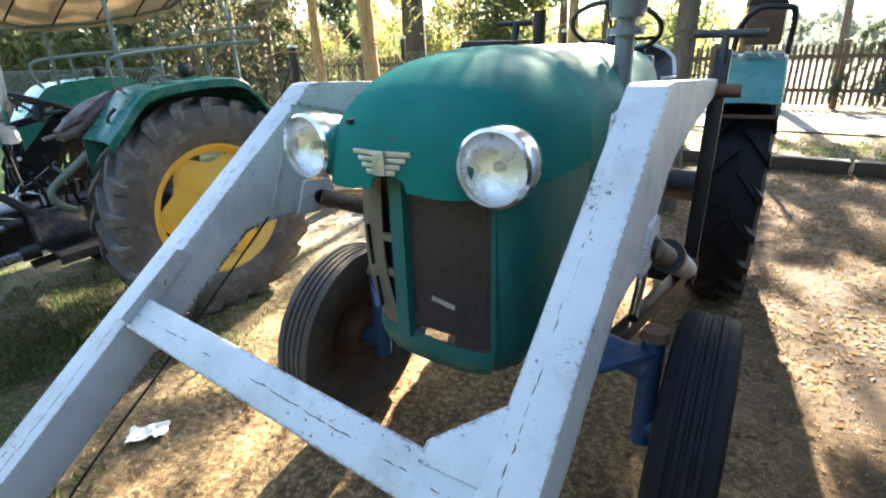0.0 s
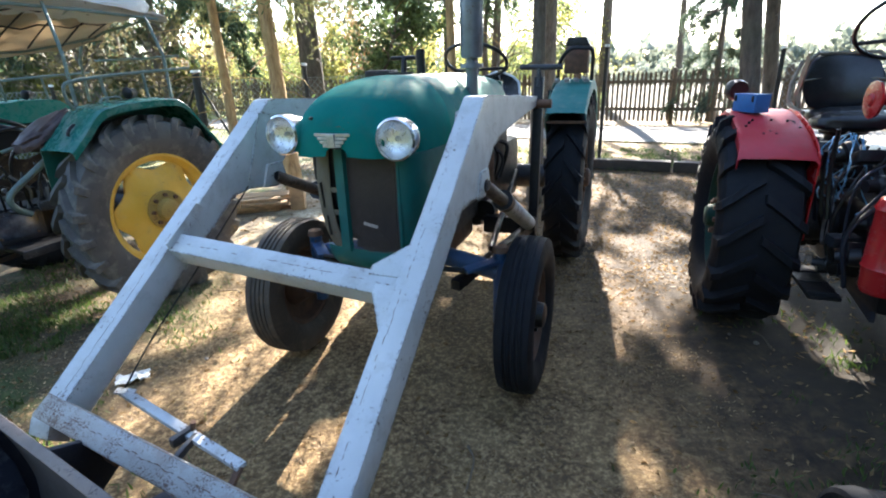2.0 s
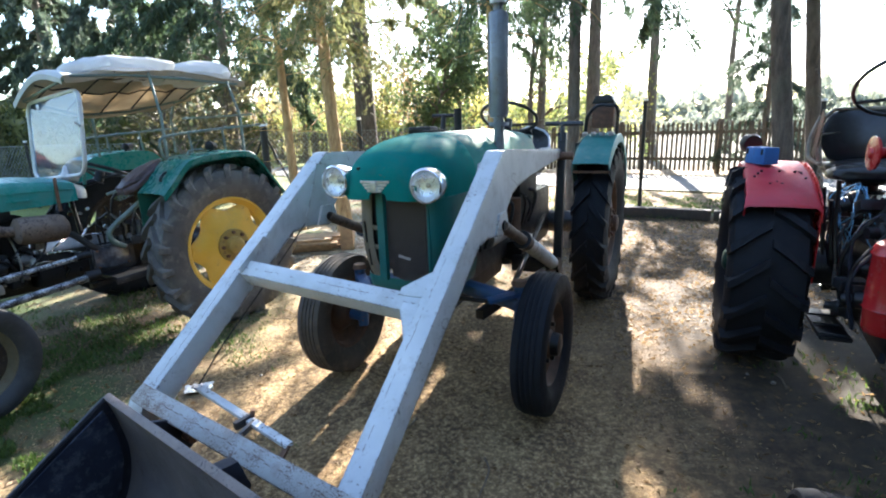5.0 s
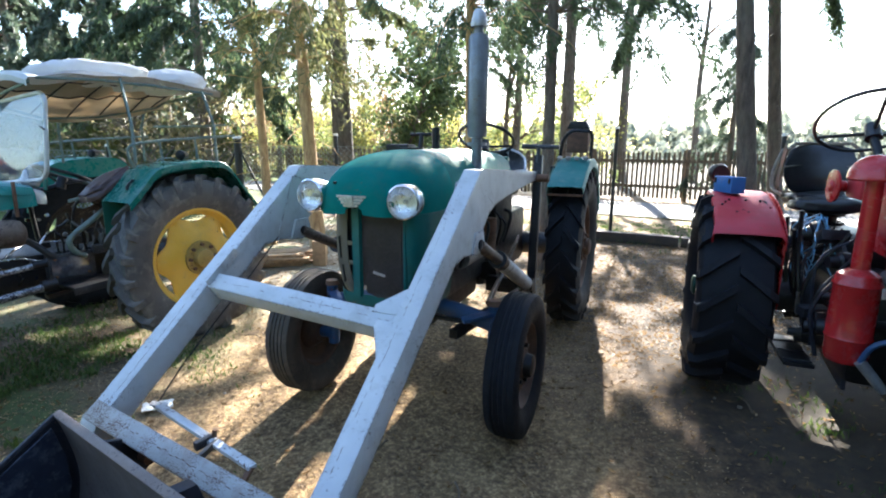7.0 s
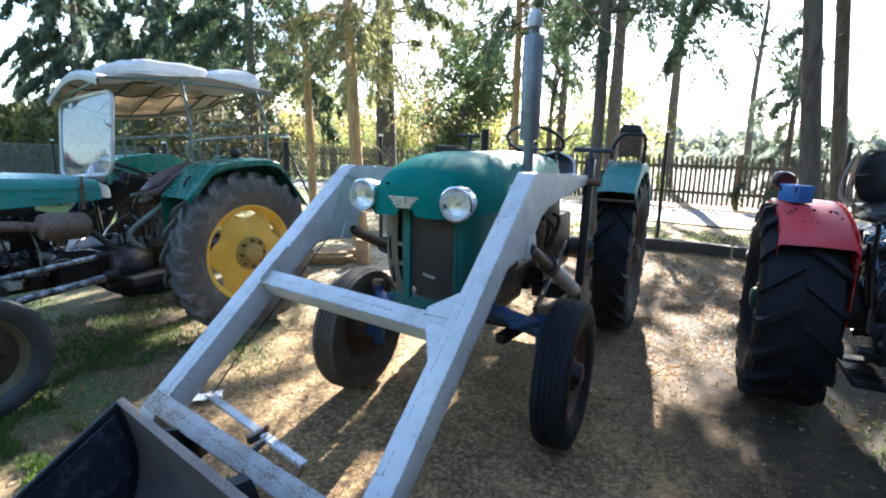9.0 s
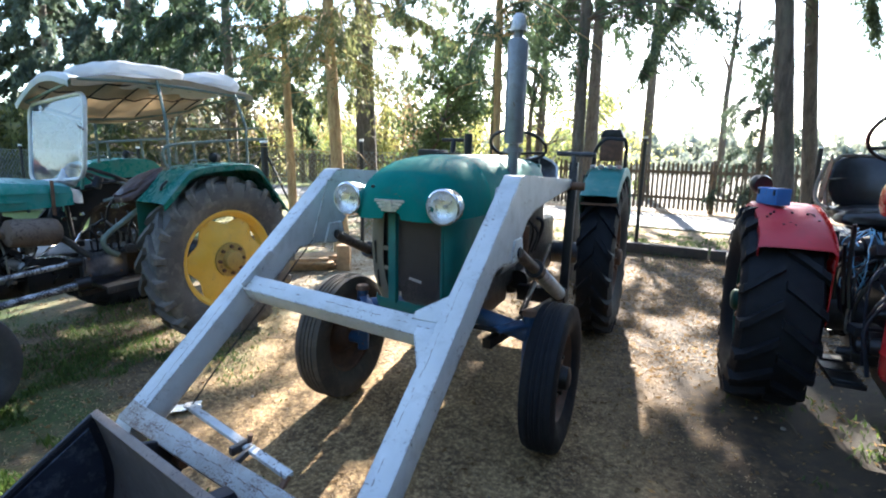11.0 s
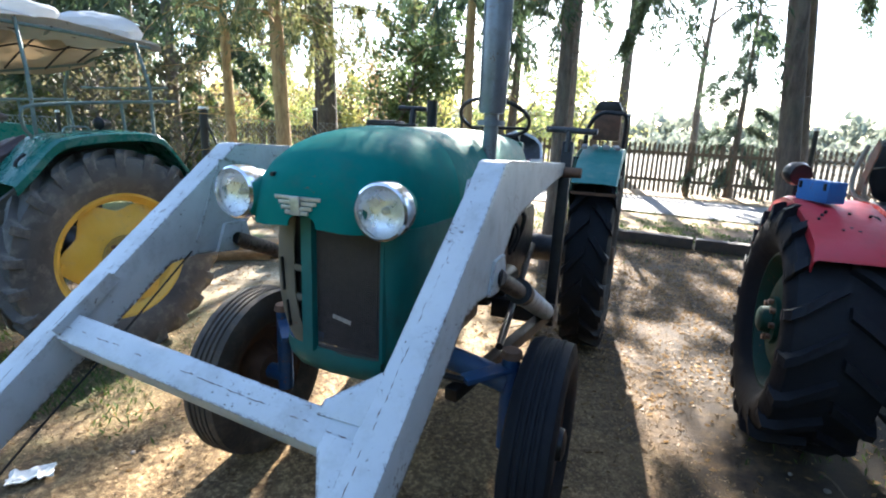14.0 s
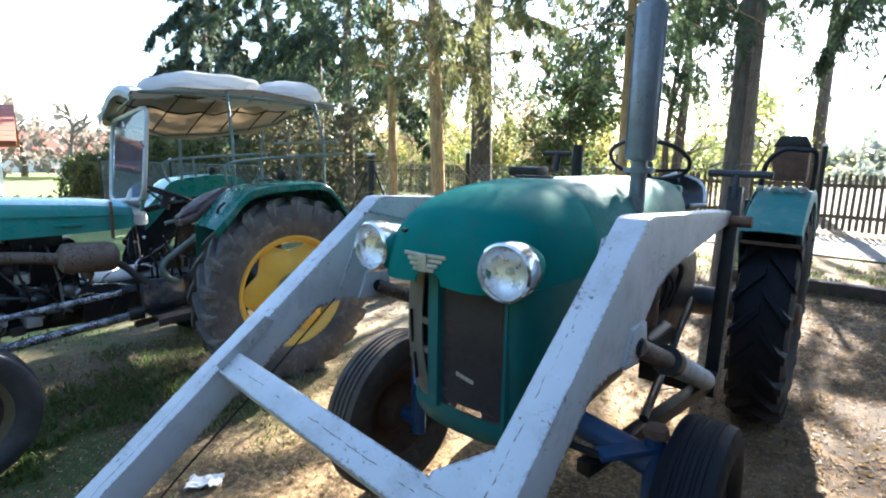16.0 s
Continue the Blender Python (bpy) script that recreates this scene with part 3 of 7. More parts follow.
def steering(root, c, R, tilt, column_to, material=BLACK, thick=0.013):
    """A steering wheel with three spokes on its column."""
    m = pose(*c, tilt, 0, 0)
    rim = [m @ Vector((math.cos(2 * math.pi * k / 40) * R, math.sin(2 * math.pi * k / 40) * R, 0)) for k in range(40)]
    ring = part("steering_wheel", tube(B(), rim, thick, 8, closed=True), material, root)
    low = m @ Vector((0, 0, -0.07))
    for k in range(3):
        a = 2 * math.pi * k / 3 + 0.5
        part("spoke", tube(B(), curve_pts([low, m @ Vector((math.cos(a) * R * 0.5, math.sin(a) * R * 0.5, -0.035)), m @ Vector((math.cos(a) * R, math.sin(a) * R, 0))], 4), 0.009, 6), material, ring)
    part("hub", rod(B(), m @ Vector((0, 0, -0.1)), m @ Vector((0, 0, -0.02)), 0.035, 0.03, 16), material, ring)
    part("steering_column", rod(B(), m @ Vector((0, 0, -0.08)), column_to, 0.02), IRON, root)
    return ring


def headlamp(root, c, r, turn=0.0, bowl=TEAL):
    """A round headlamp that looks along -y, with bowl, chrome ring, mirror and glass."""
    ax = (math.sin(radians(turn)), -math.cos(radians(turn)), 0)
    lamp = part("headlamp", lathe(B(), [(-0.16, 0.0), (-0.155, r * 0.3), (-0.13, r * 0.6), (-0.08, r * 0.88), (-0.02, r * 0.98), (0.0, r)], c, ax), bowl, root)
    part("lamp_ring", lathe(B(), [(-0.035, r * 1.0), (-0.03, r * 1.07), (0.0, r * 1.1), (0.02, r * 1.06), (0.026, r * 0.97), (0.018, r * 0.93), (-0.01, r * 0.95)], c, ax), CHROME, lamp, "bright chrome ring")
    part("reflector", lathe(B(), [(-0.022, 0.0), (-0.021, r * 0.2), (-0.016, r * 0.6), (-0.004, r * 0.85), (0.008, r * 0.94)], c, ax), MIRROR, lamp, "silvered bowl mirror")
    part("bulb", lathe(B(), [(-0.022, r * 0.14), (-0.006, r * 0.14), (0.002, r * 0.08), (0.004, 0)], c, ax, 12), ALLOY, lamp)
    bm = B()
    lathe(bm, [(0.012, r * 0.95), (0.02, r * 0.8), (0.028, r * 0.45), (0.031, 0.0)], c, ax)
    lens = part("lamp_glass", bm, LENS_GLASS, lamp, "clear fluted glass")
    lens.visible_shadow = False
    return lamp


# ---- ground, road, kerb ----
def ground_sheet():
    def steps():
        near = [i * 0.25 for i in range(-40, 61)]
        return [-900, -400, -150, -60, -30, -18, -13] + near + [18, 22, 30, 45, 70, 120, 300, 900]

    xs, ys = steps(), steps()
    verts, faces = [], []
    for y in ys:
        for x in xs:
            h = 0.0
            if abs(x) < 10 and -9 < y < 14:
                h = 0.022 * noise.noise((x * 0.9, y * 0.9, 3.1)) + 0.010 * noise.noise((x * 3.1, y * 3.1, 7.7))
            verts.append((x, y, h - 0.008))
    n = len(xs)
    for j in range(len(ys) - 1):
        for i in range(n - 1):
            a = j * n + i
            faces.append((a, a + 1, a + n + 1, a + n))
    me = bpy.data.meshes.new("ground")
    me.from_pydata(verts, [], faces)
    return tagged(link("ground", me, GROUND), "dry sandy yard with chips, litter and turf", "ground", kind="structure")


ground_sheet()

FENCE_P, FENCE_D = Vector((7.16, 12.5, 0)), Vector((-0.846, 0.533, 0))   # line of the picket fence
FENCE_N = Vector((-0.533, -0.846, 0))                                      # towards the yard


def road():
    rows = []
    for i in range(60):
        p = FENCE_P + FENCE_D * (-30 + i * 1.4)
        j = 0.25 * noise.noise((i * 0.4, 0, 0))
        rows.append([p + FENCE_N * (1.0 + j) + Vector((0, 0, 0.02)), p + FENCE_N * 2.4 + Vector((0, 0, 0.035)), p + FENCE_N * (3.9 + j) + Vector((0, 0, 0.02))])
    return tagged(part("road", sheet(B(), rows), ROAD), "pale dusty worn road beside the fence", "road", kind="structure")


road()

# old sleepers laid end to end as an edging
def sleeper(a, b):
    bm = B()
    bar(bm, (*a, 0.07), (*b, 0.07), 0.16, 0.15)
    return tagged(part("sleeper", bm, BEAM, bevel=0.012), "dark weathered timber sleeper edging the yard", "timber edging", "edging sleepers")


for k in range(4):
    a = Vector((2.35, 7.15)) + Vector((1.75, -0.95)) * k
    sleeper(a, a + Vector((1.72, -0.934)))


# ---- tractors' common pose ----
PARK = pose(-0.066, 1.144, 0, 0, 0, -25)

# ---- green tractor in the middle ----
T = thing("tractor", PARK, "old teal tractor with rounded nose and front loader", "tractor", "parked tractors")
AX = 0.02


NX = 0.05                                     # middle of the nose and hood, a little off the frame's middle


def arch(v, w, zt, zb, n=2.6, seg=22, wl=None):
    w *= 0.94
    out = []
    for i in range(seg + 1):
        a = math.pi * i / seg
        c, s = math.cos(a), math.sin(a)
        ww = w if c < 0 or wl is None else wl
        out.append((NX - ww * math.copysign(abs(c) ** (2 / n), c), v, zb + (zt - zb) * abs(s) ** (2 / n)))
    return out


nose_rows = [[(NX + (x - NX) * 0.3, -0.028, 1.165 + (z - 1.165) * 0.3) for x, _, z in arch(0, 0.155, 1.27, 1.165)]]
nose_rows += [arch(v, w, zt, 1.16) for v, w, zt in ((-0.027, 0.13, 1.235), (-0.018, 0.165, 1.275), (0.0, 0.19, 1.31), (0.035, 0.22, 1.345), (0.08, 0.243, 1.372), (0.14, 0.262, 1.396), (0.22, 0.277, 1.415), (0.32, 0.286, 1.428), (0.44, 0.291, 1.436))]
part("nose_hood", sheet(B(), nose_rows, 0.004), TEAL, T, "smooth teal rounded nose with a red scuff")
part("rear_hood", sheet(B(), [arch(v, w, zt, zb) for v, w, zt, zb in ((0.462, 0.284, 1.430, 1.10), (0.466, 0.287, 1.433, 1.10), (0.8, 0.285, 1.436, 1.10), (1.2, 0.27, 1.437, 1.12), (1.55, 0.235, 1.425, 1.14), (1.86, 0.19, 1.405, 1.15))], 0.004), TEAL_MOSSY, T, "faded and mossy rear hood")
part("hood_seam", sheet(B(), [arch(0.430, 0.272, 1.418, 1.10), arch(0.475, 0.270, 1.416, 1.10)], 0.004), RUBBER_DARK, T)

# flank sheet on one side of the nose, belly and grille surround
plan = [(0.196, 0.063), (0.212, 0.069), (0.226, 0.081), (0.238, 0.102), (0.252, 0.145), (0.264, 0.2), (0.272, 0.30), (0.276, 0.43)]
rows = []
for z, k in ((1.162, 1.0), (1.05, 1.0), (0.93, 0.985), (0.82, 0.955), (0.76, 0.92), (0.715, 0.87), (0.685, 0.79)):
    rows.append([(NX + u * k, v + (1 - k) * 0.35, z) for u, v in plan])
part("flank_panel", sheet(B(), rows, 0.004), TEAL_SHADED, T, "teal side panel of the nose, shade in its colour")
# rounded apron that closes the nose below the grille
rows = []
for z, d, k in ((0.79, 0.0, 1.0), (0.765, -0.002, 0.99), (0.735, 0.004, 0.96), (0.705, 0.022, 0.9), (0.682, 0.06, 0.8), (0.672, 0.12, 0.66)):
    rows.append([(NX + u * k, v + d, z) for u, v in ((-0.175, 0.13), (-0.15, 0.095), (-0.11, 0.07), (-0.05, 0.058), (0.03, 0.052), (0.11, 0.053), (0.165, 0.06), (0.192, 0.072))])
part("belly_panel", sheet(B(), rows, 0.004), TEAL_SHADED, T, "rounded teal apron under the grille")
part("grille_surround", sheet(B(), [[(NX - 0.062, 0.07, z), (NX - 0.058, 0.056, z), (NX - 0.026, 0.05, z), (NX - 0.022, 0.064, z)] for z in (1.18, 1.05, 0.92, 0.78)], 0.006), TEAL_SHADED, T)
part("grille_surround", sheet(B(), [[(NX + 0.189, 0.066, z), (NX + 0.190, 0.057, z), (NX + 0.198, 0.060, z), (NX + 0.203, 0.072, z)] for z in (1.17, 1.05, 0.92, 0.78)], 0.004), TEAL_SHADED, T)
part("grille_backing", box(B(), (NX + 0.085, 0.105, 0.985), (0.21, 0.02, 0.4)), IRON, T)
# fine wire mesh, bowed a little to the front, torn at its lower corner
bm = B()
for i in range(36):
    f = i / 35
    x = NX - 0.022 + f * 0.212
    z0 = 0.785 if f > 0.3 else 0.785 + 0.03 * (0.3 - f) / 0.3
    tube(bm, [(x, 0.0635 - 0.012 * math.sin(math.pi * f), 1.168), (x, 0.0625 - 0.014 * math.sin(math.pi * f), 0.97), (x, 0.0635 - 0.012 * math.sin(math.pi * f), z0)], 0.0011, 4)
for i in range(66):
    z = 0.786 + i * 0.0058
    tube(bm, [(NX - 0.022 + k / 6 * 0.212, 0.0625 - 0.0125 * math.sin(math.pi * k / 6) + 0.0008 * (-1) ** (i + k), z) for k in range(7)], 0.0010, 4)
part("grille_mesh", bm, GRILLE, T, "fine rusty wire mesh", smooth=False)
# the open side of the nose: a broad bent strip with slits, and two ties
bm = B()
pts = curve_pts([(-0.128 + NX, 0.075, 1.18), (-0.13 + NX, 0.066, 1.05), (-0.122 + NX, 0.062, 0.93), (-0.10 + NX, 0.066, 0.83), (-0.07 + NX, 0.076, 0.765)], 5)
sheet(bm, [[p + Vector((-0.030, 0.006, 0)), p + Vector((-0.010, -0.004, 0)), p + Vector((0.012, -0.006, 0)), p + Vector((0.03, 0, 0))] for p in pts], 0.010)
nose_bar = part("nose_bar", bm, OLIVE, T, "brown bare nose bar")
for z0, z1, x in ((1.05, 0.95, -0.135), (0.92, 0.84, -0.118)):
    part("slit", bar(B(), (NX + x, 0.055, z0), (NX + x + 0.008, 0.055, z1), 0.010, 0.004, (1, 0, 0)), IRON, nose_bar)
for z in (1.02, 0.93):
    part("tie", box(B(), (NX - 0.08, 0.07, z), (0.06, 0.01, 0.02)), OLIVE, T, bevel=0.002)
# Radiator made deeper to keep the gap beside the grille dark
part("radiator", box(B(), (NX + 0.02, 0.185, 1.0), (0.29, 0.19, 0.36)), IRON, T, bevel=0.006)
# Pale tag in place of lit ground showing through a hole
part("scuff", box(B(), (NX + 0.075, 0.0475, 0.895), (0.06, 0.002, 0.012), 0, 12, 0), BADGE, T, "small pale tag standing in for a lit hole")
part("paint_scuff", lathe(B(), [(0.0, 0.0), (0.0015, 0.010), (0.0, 0.018)], (NX + 0.035, 0.105, 1.3745), (0, -0.35, 1), 12), RED_PINK, T, "small red scuff in the paint")
part("bonnet_catch", bar(B(), (NX - 0.03, 0.46, 1.441), (NX + 0.1, 0.46, 1.441), 0.02, 0.008), IRON, T, bevel=0.002)
part("nose_pin", rod(B(), (NX - 0.105, -0.012, 1.296), (NX - 0.105, 0.02, 1.296), 0.006, seg=8), IRON, T)

# winged badge
BX = NX - 0.012
badge = part("badge", box(B(), (BX, -0.034, 1.222), (0.03, 0.01, 0.05)), BADGE, T, "dull silver winged badge", bevel=0.004)
for side in (-1, 1):
    for k in range(4):
        x1 = 0.062 - 0.012 * k
        part("wing_bar", box(B(), (BX + side * (0.011 + x1 / 2), -0.031 + 0.004 * (x1 > 0.045), 1.241 - k * 0.0125), (x1 - 0.002, 0.008, 0.0105), 0, 0, side * 6), BADGE, badge, bevel=0.002)

for side in (-1, 1):
    headlamp(T, (NX + side * 0.228, 0.0, 1.237 - 0.01 * (side > 0)), 0.069, -side * -4, TEAL if side > 0 else GREEN_DARK)
    part("lamp_bracket", rod(B(), (NX + side * 0.228, 0.1, 1.237), (NX + side * 0.19, 0.16, 1.22), 0.018), IRON, T)

# engine, gearbox, axles
engine = part("engine_block", box(B(), (AX, 0.95, 0.84), (0.3, 1.1, 0.5)), GREASY, T, bevel=0.02)
for k in range(3):
    part("cylinder_head", box(B(), (AX + 0.01, 0.62 + k * 0.3, 1.13), (0.3, 0.24, 0.1)), GREASY, engine, bevel=0.015)
part("oil_pan", box(B(), (AX, 0.9, 0.54), (0.24, 0.9, 0.14)), IRON, engine, bevel=0.03)
part("gearbox", box(B(), (AX, 1.95, 0.72), (0.32, 1.1, 0.46)), GREASY, T, bevel=0.05)
part("rear_axle", rod(B(), (AX - 0.62, 2.52, 0.62), (AX + 0.62, 2.52, 0.62), 0.095, seg=20), GREASY, T)
# Dark block added to close the bright gap under the rear hood
part("filler_block", box(B(), (AX + 0.06, 1.63, 1.02), (0.32, 0.42, 0.26)), IRON, T, bevel=0.02)
for k in range(9):
    v = 0.55 + 0.13 * k
    part("pipe", tube(B(), curve_pts([(AX + 0.15, v, 1.08 - 0.03 * (k % 3)), (AX + 0.26, v + 0.06, 0.98 - 0.05 * (k % 2)), (AX + 0.22, v + 0.12 - 0.05 * (k % 3), 0.78)], 5), 0.007 + 0.003 * (k % 3), 6), (IRON, GREASY, IRON)[k % 3], engine)
part("fuel_pump", rod(B(), (AX + 0.2, 0.8, 0.82), (AX + 0.2, 1.1, 0.82), 0.06, seg=16), ALLOY, engine)
part("filter", rod(B(), (AX + 0.22, 1.25, 0.78), (AX + 0.22, 1.25, 1.0), 0.055, seg=16), RUST, engine)
part("starter", rod(B(), (AX + 0.19, 1.35, 0.62), (AX + 0.19, 1.68, 0.62), 0.065, seg=16), IRON, engine)
for k in range(3):
    part("manifold", tube(B(), curve_pts([(AX + 0.14, 0.62 + 0.22 * k, 1.05), (AX + 0.24, 0.64 + 0.2 * k, 1.05), (AX + 0.255, 0.85, 1.12)], 4), 0.026, 8), RUST, engine)
TRACK = 0.625
axle = part("front_axle", tube(B(), curve_pts([(AX - TRACK + 0.14, 0.53, 0.56), (AX - 0.3, 0.53, 0.60), (AX, 0.53, 0.64), (AX + 0.3, 0.53, 0.60), (AX + TRACK - 0.14, 0.53, 0.56)], 5), 0.045, 10), BLUE, T, "arched blue painted front axle")
part("axle_support", box(B(), (AX, 0.60, 0.66), (0.22, 0.26, 0.14)), BLUE, T, bevel=0.015)
for side in (-1, 1):
    kx = AX + side * (TRACK - 0.13)
    part("kingpin", rod(B(), (kx, 0.53, 0.30), (kx, 0.53, 0.66), 0.032, seg=14), BLUE, axle)
    part("kingpin_cap", rod(B(), (kx, 0.53, 0.66), (kx, 0.53, 0.685), 0.042, 0.034, 14), RUST, axle)
    part("stub_axle", rod(B(), (kx, 0.53, 0.36), (AX + side * (TRACK - 0.02), 0.53, 0.36), 0.035, seg=14), BLUE, axle)
    part("steering_arm", bar(B(), (kx, 0.53, 0.62), (kx - side * 0.13, 0.40, 0.6), 0.06, 0.02), BLUE, axle, bevel=0.004)
    steer_wheel(T, (AX + side * TRACK, 0.53, 0.365), 0.365, 0.165, 0.215, side, RUST_DISC, RUBBER_MUDDY if side < 0 else RUBBER_DARK)
    # the side of the disc that looks inward
    part("inner_disc", lathe(B(), [(-side * 0.05, 0.222), (-side * 0.03, 0.20), (0.0, 0.19), (side * 0.02, 0.12), (-side * 0.02, 0.09), (-side * 0.05, 0.07), (-side * 0.05, 0)], (AX + side * TRACK, 0.53, 0.365)), RUST_DISC, T)
part("tie_rod", rod(B(), (AX - TRACK + 0.26, 0.40, 0.6), (AX + TRACK - 0.26, 0.40, 0.6), 0.012), IRON, T)
part("drag_link", rod(B(), (AX + 0.40, 0.72, 0.6), (AX + 0.3, 1.75, 0.8), 0.016), IRON, T)
for side in (-1, 1):
    drive_wheel(T, (AX + side * 0.585, 2.53, 0.62), 0.62, 0.27, 0.37, side, RUST_DISC, RUST_DISC, RUBBER_DARK, 20)
    mudguard(T, (AX + side * 0.585, 2.53, 0.62), 0.74, 0.265, 20, 138, TEAL_FADED if side > 0 else TEAL, "mudguard", 95, "dented teal mudguard with a rusty lower edge")
    # Inner wall added to hide the pale road behind
    part("guard_wall", sheet(B(), [[(AX + side * 0.44, 2.53 + math.cos(radians(a)) * 0.735, 0.62 + math.sin(radians(a)) * 0.735), (AX + side * 0.44, 2.53 + math.cos(radians(a)) * 0.42, 0.62 + math.sin(radians(a)) * 0.30)] for a in range(24, 140, 8)], 0.005), GREEN_DARK, T)
    part("mudguard_stay", bar(B(), (AX + side * 0.435, 2.3, 0.7), (AX + side * 0.435, 2.25, 1.3), 0.04, 0.02), IRON, T, bevel=0.003)
part("reflector", box(B(), (AX + 0.585, 1.965, 1.10), (0.26, 0.012, 0.018)), RUST, T, bevel=0.003)

# exhaust
ex = (AX + 0.25, 0.915)
exhaust = part("exhaust", lathe(B(), [(1.50, 0.03), (1.502, 0.048), (1.515, 0.053), (2.03, 0.053), (2.045, 0.046), (2.05, 0.03)], (*ex, 0), (0, 0, 1), 24), PIPE_GREY, T, "tall grey exhaust silencer")
part("exhaust_pipe", tube(B(), curve_pts([(ex[0] - 0.02, ex[1] - 0.06, 1.1), (ex[0], ex[1] - 0.01, 1.16), (*ex, 1.22), (*ex, 1.35), (*ex, 1.5)], 5), 0.03, 14), PIPE_GREY, exhaust)
part("flange", lathe(B(), [(1.455, 0.03), (1.455, 0.056), (1.475, 0.056), (1.475, 0.03)], (*ex, 0), (0, 0, 1), 24), PIPE_GREY, exhaust)
part("outlet", rod(B(), (*ex, 2.04), (*ex, 2.1), 0.026, seg=16), PIPE_GREY, exhaust)
part("rain_cap", lathe(B(), [(2.085, 0.043), (2.10, 0.045), (2.16, 0.032), (2.175, 0.02), (2.18, 0.0)], (*ex, 0), (0, 0, 1), 20), ALLOY, exhaust, "pale conical rain cap")
for k in range(5):
    a = k * 1.2566
    part("rib", box(B(), (ex[0] + math.cos(a) * 0.054, ex[1] + math.sin(a) * 0.054, 1.77), (0.006, 0.006, 0.5), 0, 0, math.degrees(a)), PIPE_GREY, exhaust)

# driver's place
part("dashboard", box(B(), (AX, 1.88, 1.24), (0.34, 0.06, 0.28)), GREEN_DARK, T, bevel=0.02)
steering(T, (AX - 0.05, 2.0, 1.51), 0.215, -30, (AX - 0.05, 1.84, 1.22))


def pan_seat(root, c, w, d, h, material, rim_mat, lean=12):
    rows = []
    for i in range(13):
        f = i / 12
        y = d * (f - 0.5) if f < 0.6 else d * 0.1 + d * 0.34 * math.sin((f - 0.6) / 0.4 * 1.2)
        z = 0.0 if f < 0.5 else h * ((f - 0.5) / 0.5) ** 1.5
        row = []
        for k in range(13):
            s = k / 6 - 1
            half = w / 2 * (0.8 + 0.2 * math.sin(math.pi * min(f * 1.1, 1))) * (1 if f < 0.8 else 1 - 0.9 * ((f - 0.8) / 0.2) ** 2.5)
            row.append((c[0] + s * half, c[1] + y - abs(s) ** 2 * 0.05 * (f > 0.5), c[2] + z + 0.06 * abs(s) ** 3))
        rows.append(row)
    seat = part("seat", sheet(B(), rows, 0.012), material, root)
    edge = [rows[i][0] for i in range(13)] + [rows[12][k] for k in range(1, 12)] + [rows[i][-1] for i in range(12, -1, -1)]
    part("seat_edge", tube(B(), edge, 0.011, 6), rim_mat, seat)
    return seat


pan_seat(T, (AX + 0.04, 2.2, 1.205), 0.37, 0.36, 0.17, GREASY, ALLOY_PALE)
part("seat_spring", bar(B(), (AX, 2.1, 0.92), (AX + 0.03, 2.25, 1.2), 0.06, 0.02), IRON, T, bevel=0.003)

# what is fixed on the mudguard: a rust-red box in a bent pipe guard
x = AX + 0.585
lampbox = part("mudguard_box", box(B(), (x, 2.5, 1.50), (0.17, 0.14, 0.19)), RUST, T, "dark rust-red box on the mudguard", bevel=0.015)
part("box_lid", prism(B(), [(-0.09, 0), (0.09, 0), (0.06, 0.06), (-0.06, 0.06)], 0.15, lambda a, b, s: (x + a, 2.5 + s, 1.595 + b)), IRON, lampbox, bevel=0.004)
part("box_guard", tube(B(), curve_pts([(x - 0.12, 2.36, 1.36), (x - 0.1, 2.35, 1.5), (x - 0.03, 2.34, 1.575), (x + 0.06, 2.34, 1.575), (x + 0.12, 2.35, 1.55), (x + 0.12, 2.37, 1.36)], 6), 0.014, 8), IRON, lampbox)
for k in range(4):
    part("clip", box(B(), (x - 0.11 + k * 0.065, 2.3, 1.365), (0.035, 0.05, 0.02), 15, 0, 8 * k), ALLOY, lampbox, bevel=0.004)


# ---- front loader on the green tractor ----
L = thing("front_loader", PARK, "grey-blue painted front loader with chipped edges", "front loader")
ARM = 0.085
seam_rng = random.Random(17)


def seam(stops, r):
    """A rusty weld line of uneven dashes along the given stops."""
    bm = B()
    path = [Vector(p) for p in stops]
    for a, b in zip(path, path[1:]):
        n = max(2, int((b - a).length / 0.028))
        side = Vector((1, 0, 0)) if abs((b - a).x) < 0.1 else Vector((0, 0.8, 0.58))
        for k in range(n):
            if seam_rng.random() < 0.22:
                continue
            j = side * seam_rng.uniform(-0.0035, 0.0035)
            p, q = a.lerp(b, k / n) + j, a.lerp(b, (k + seam_rng.uniform(0.5, 1.15)) / n) + j
            tube(bm, [p, (p + q) / 2 + side * seam_rng.uniform(-0.002, 0.002), q], [r * 0.5, r * seam_rng.uniform(0.7, 1.3), r * 0.5], 5)
    return bm


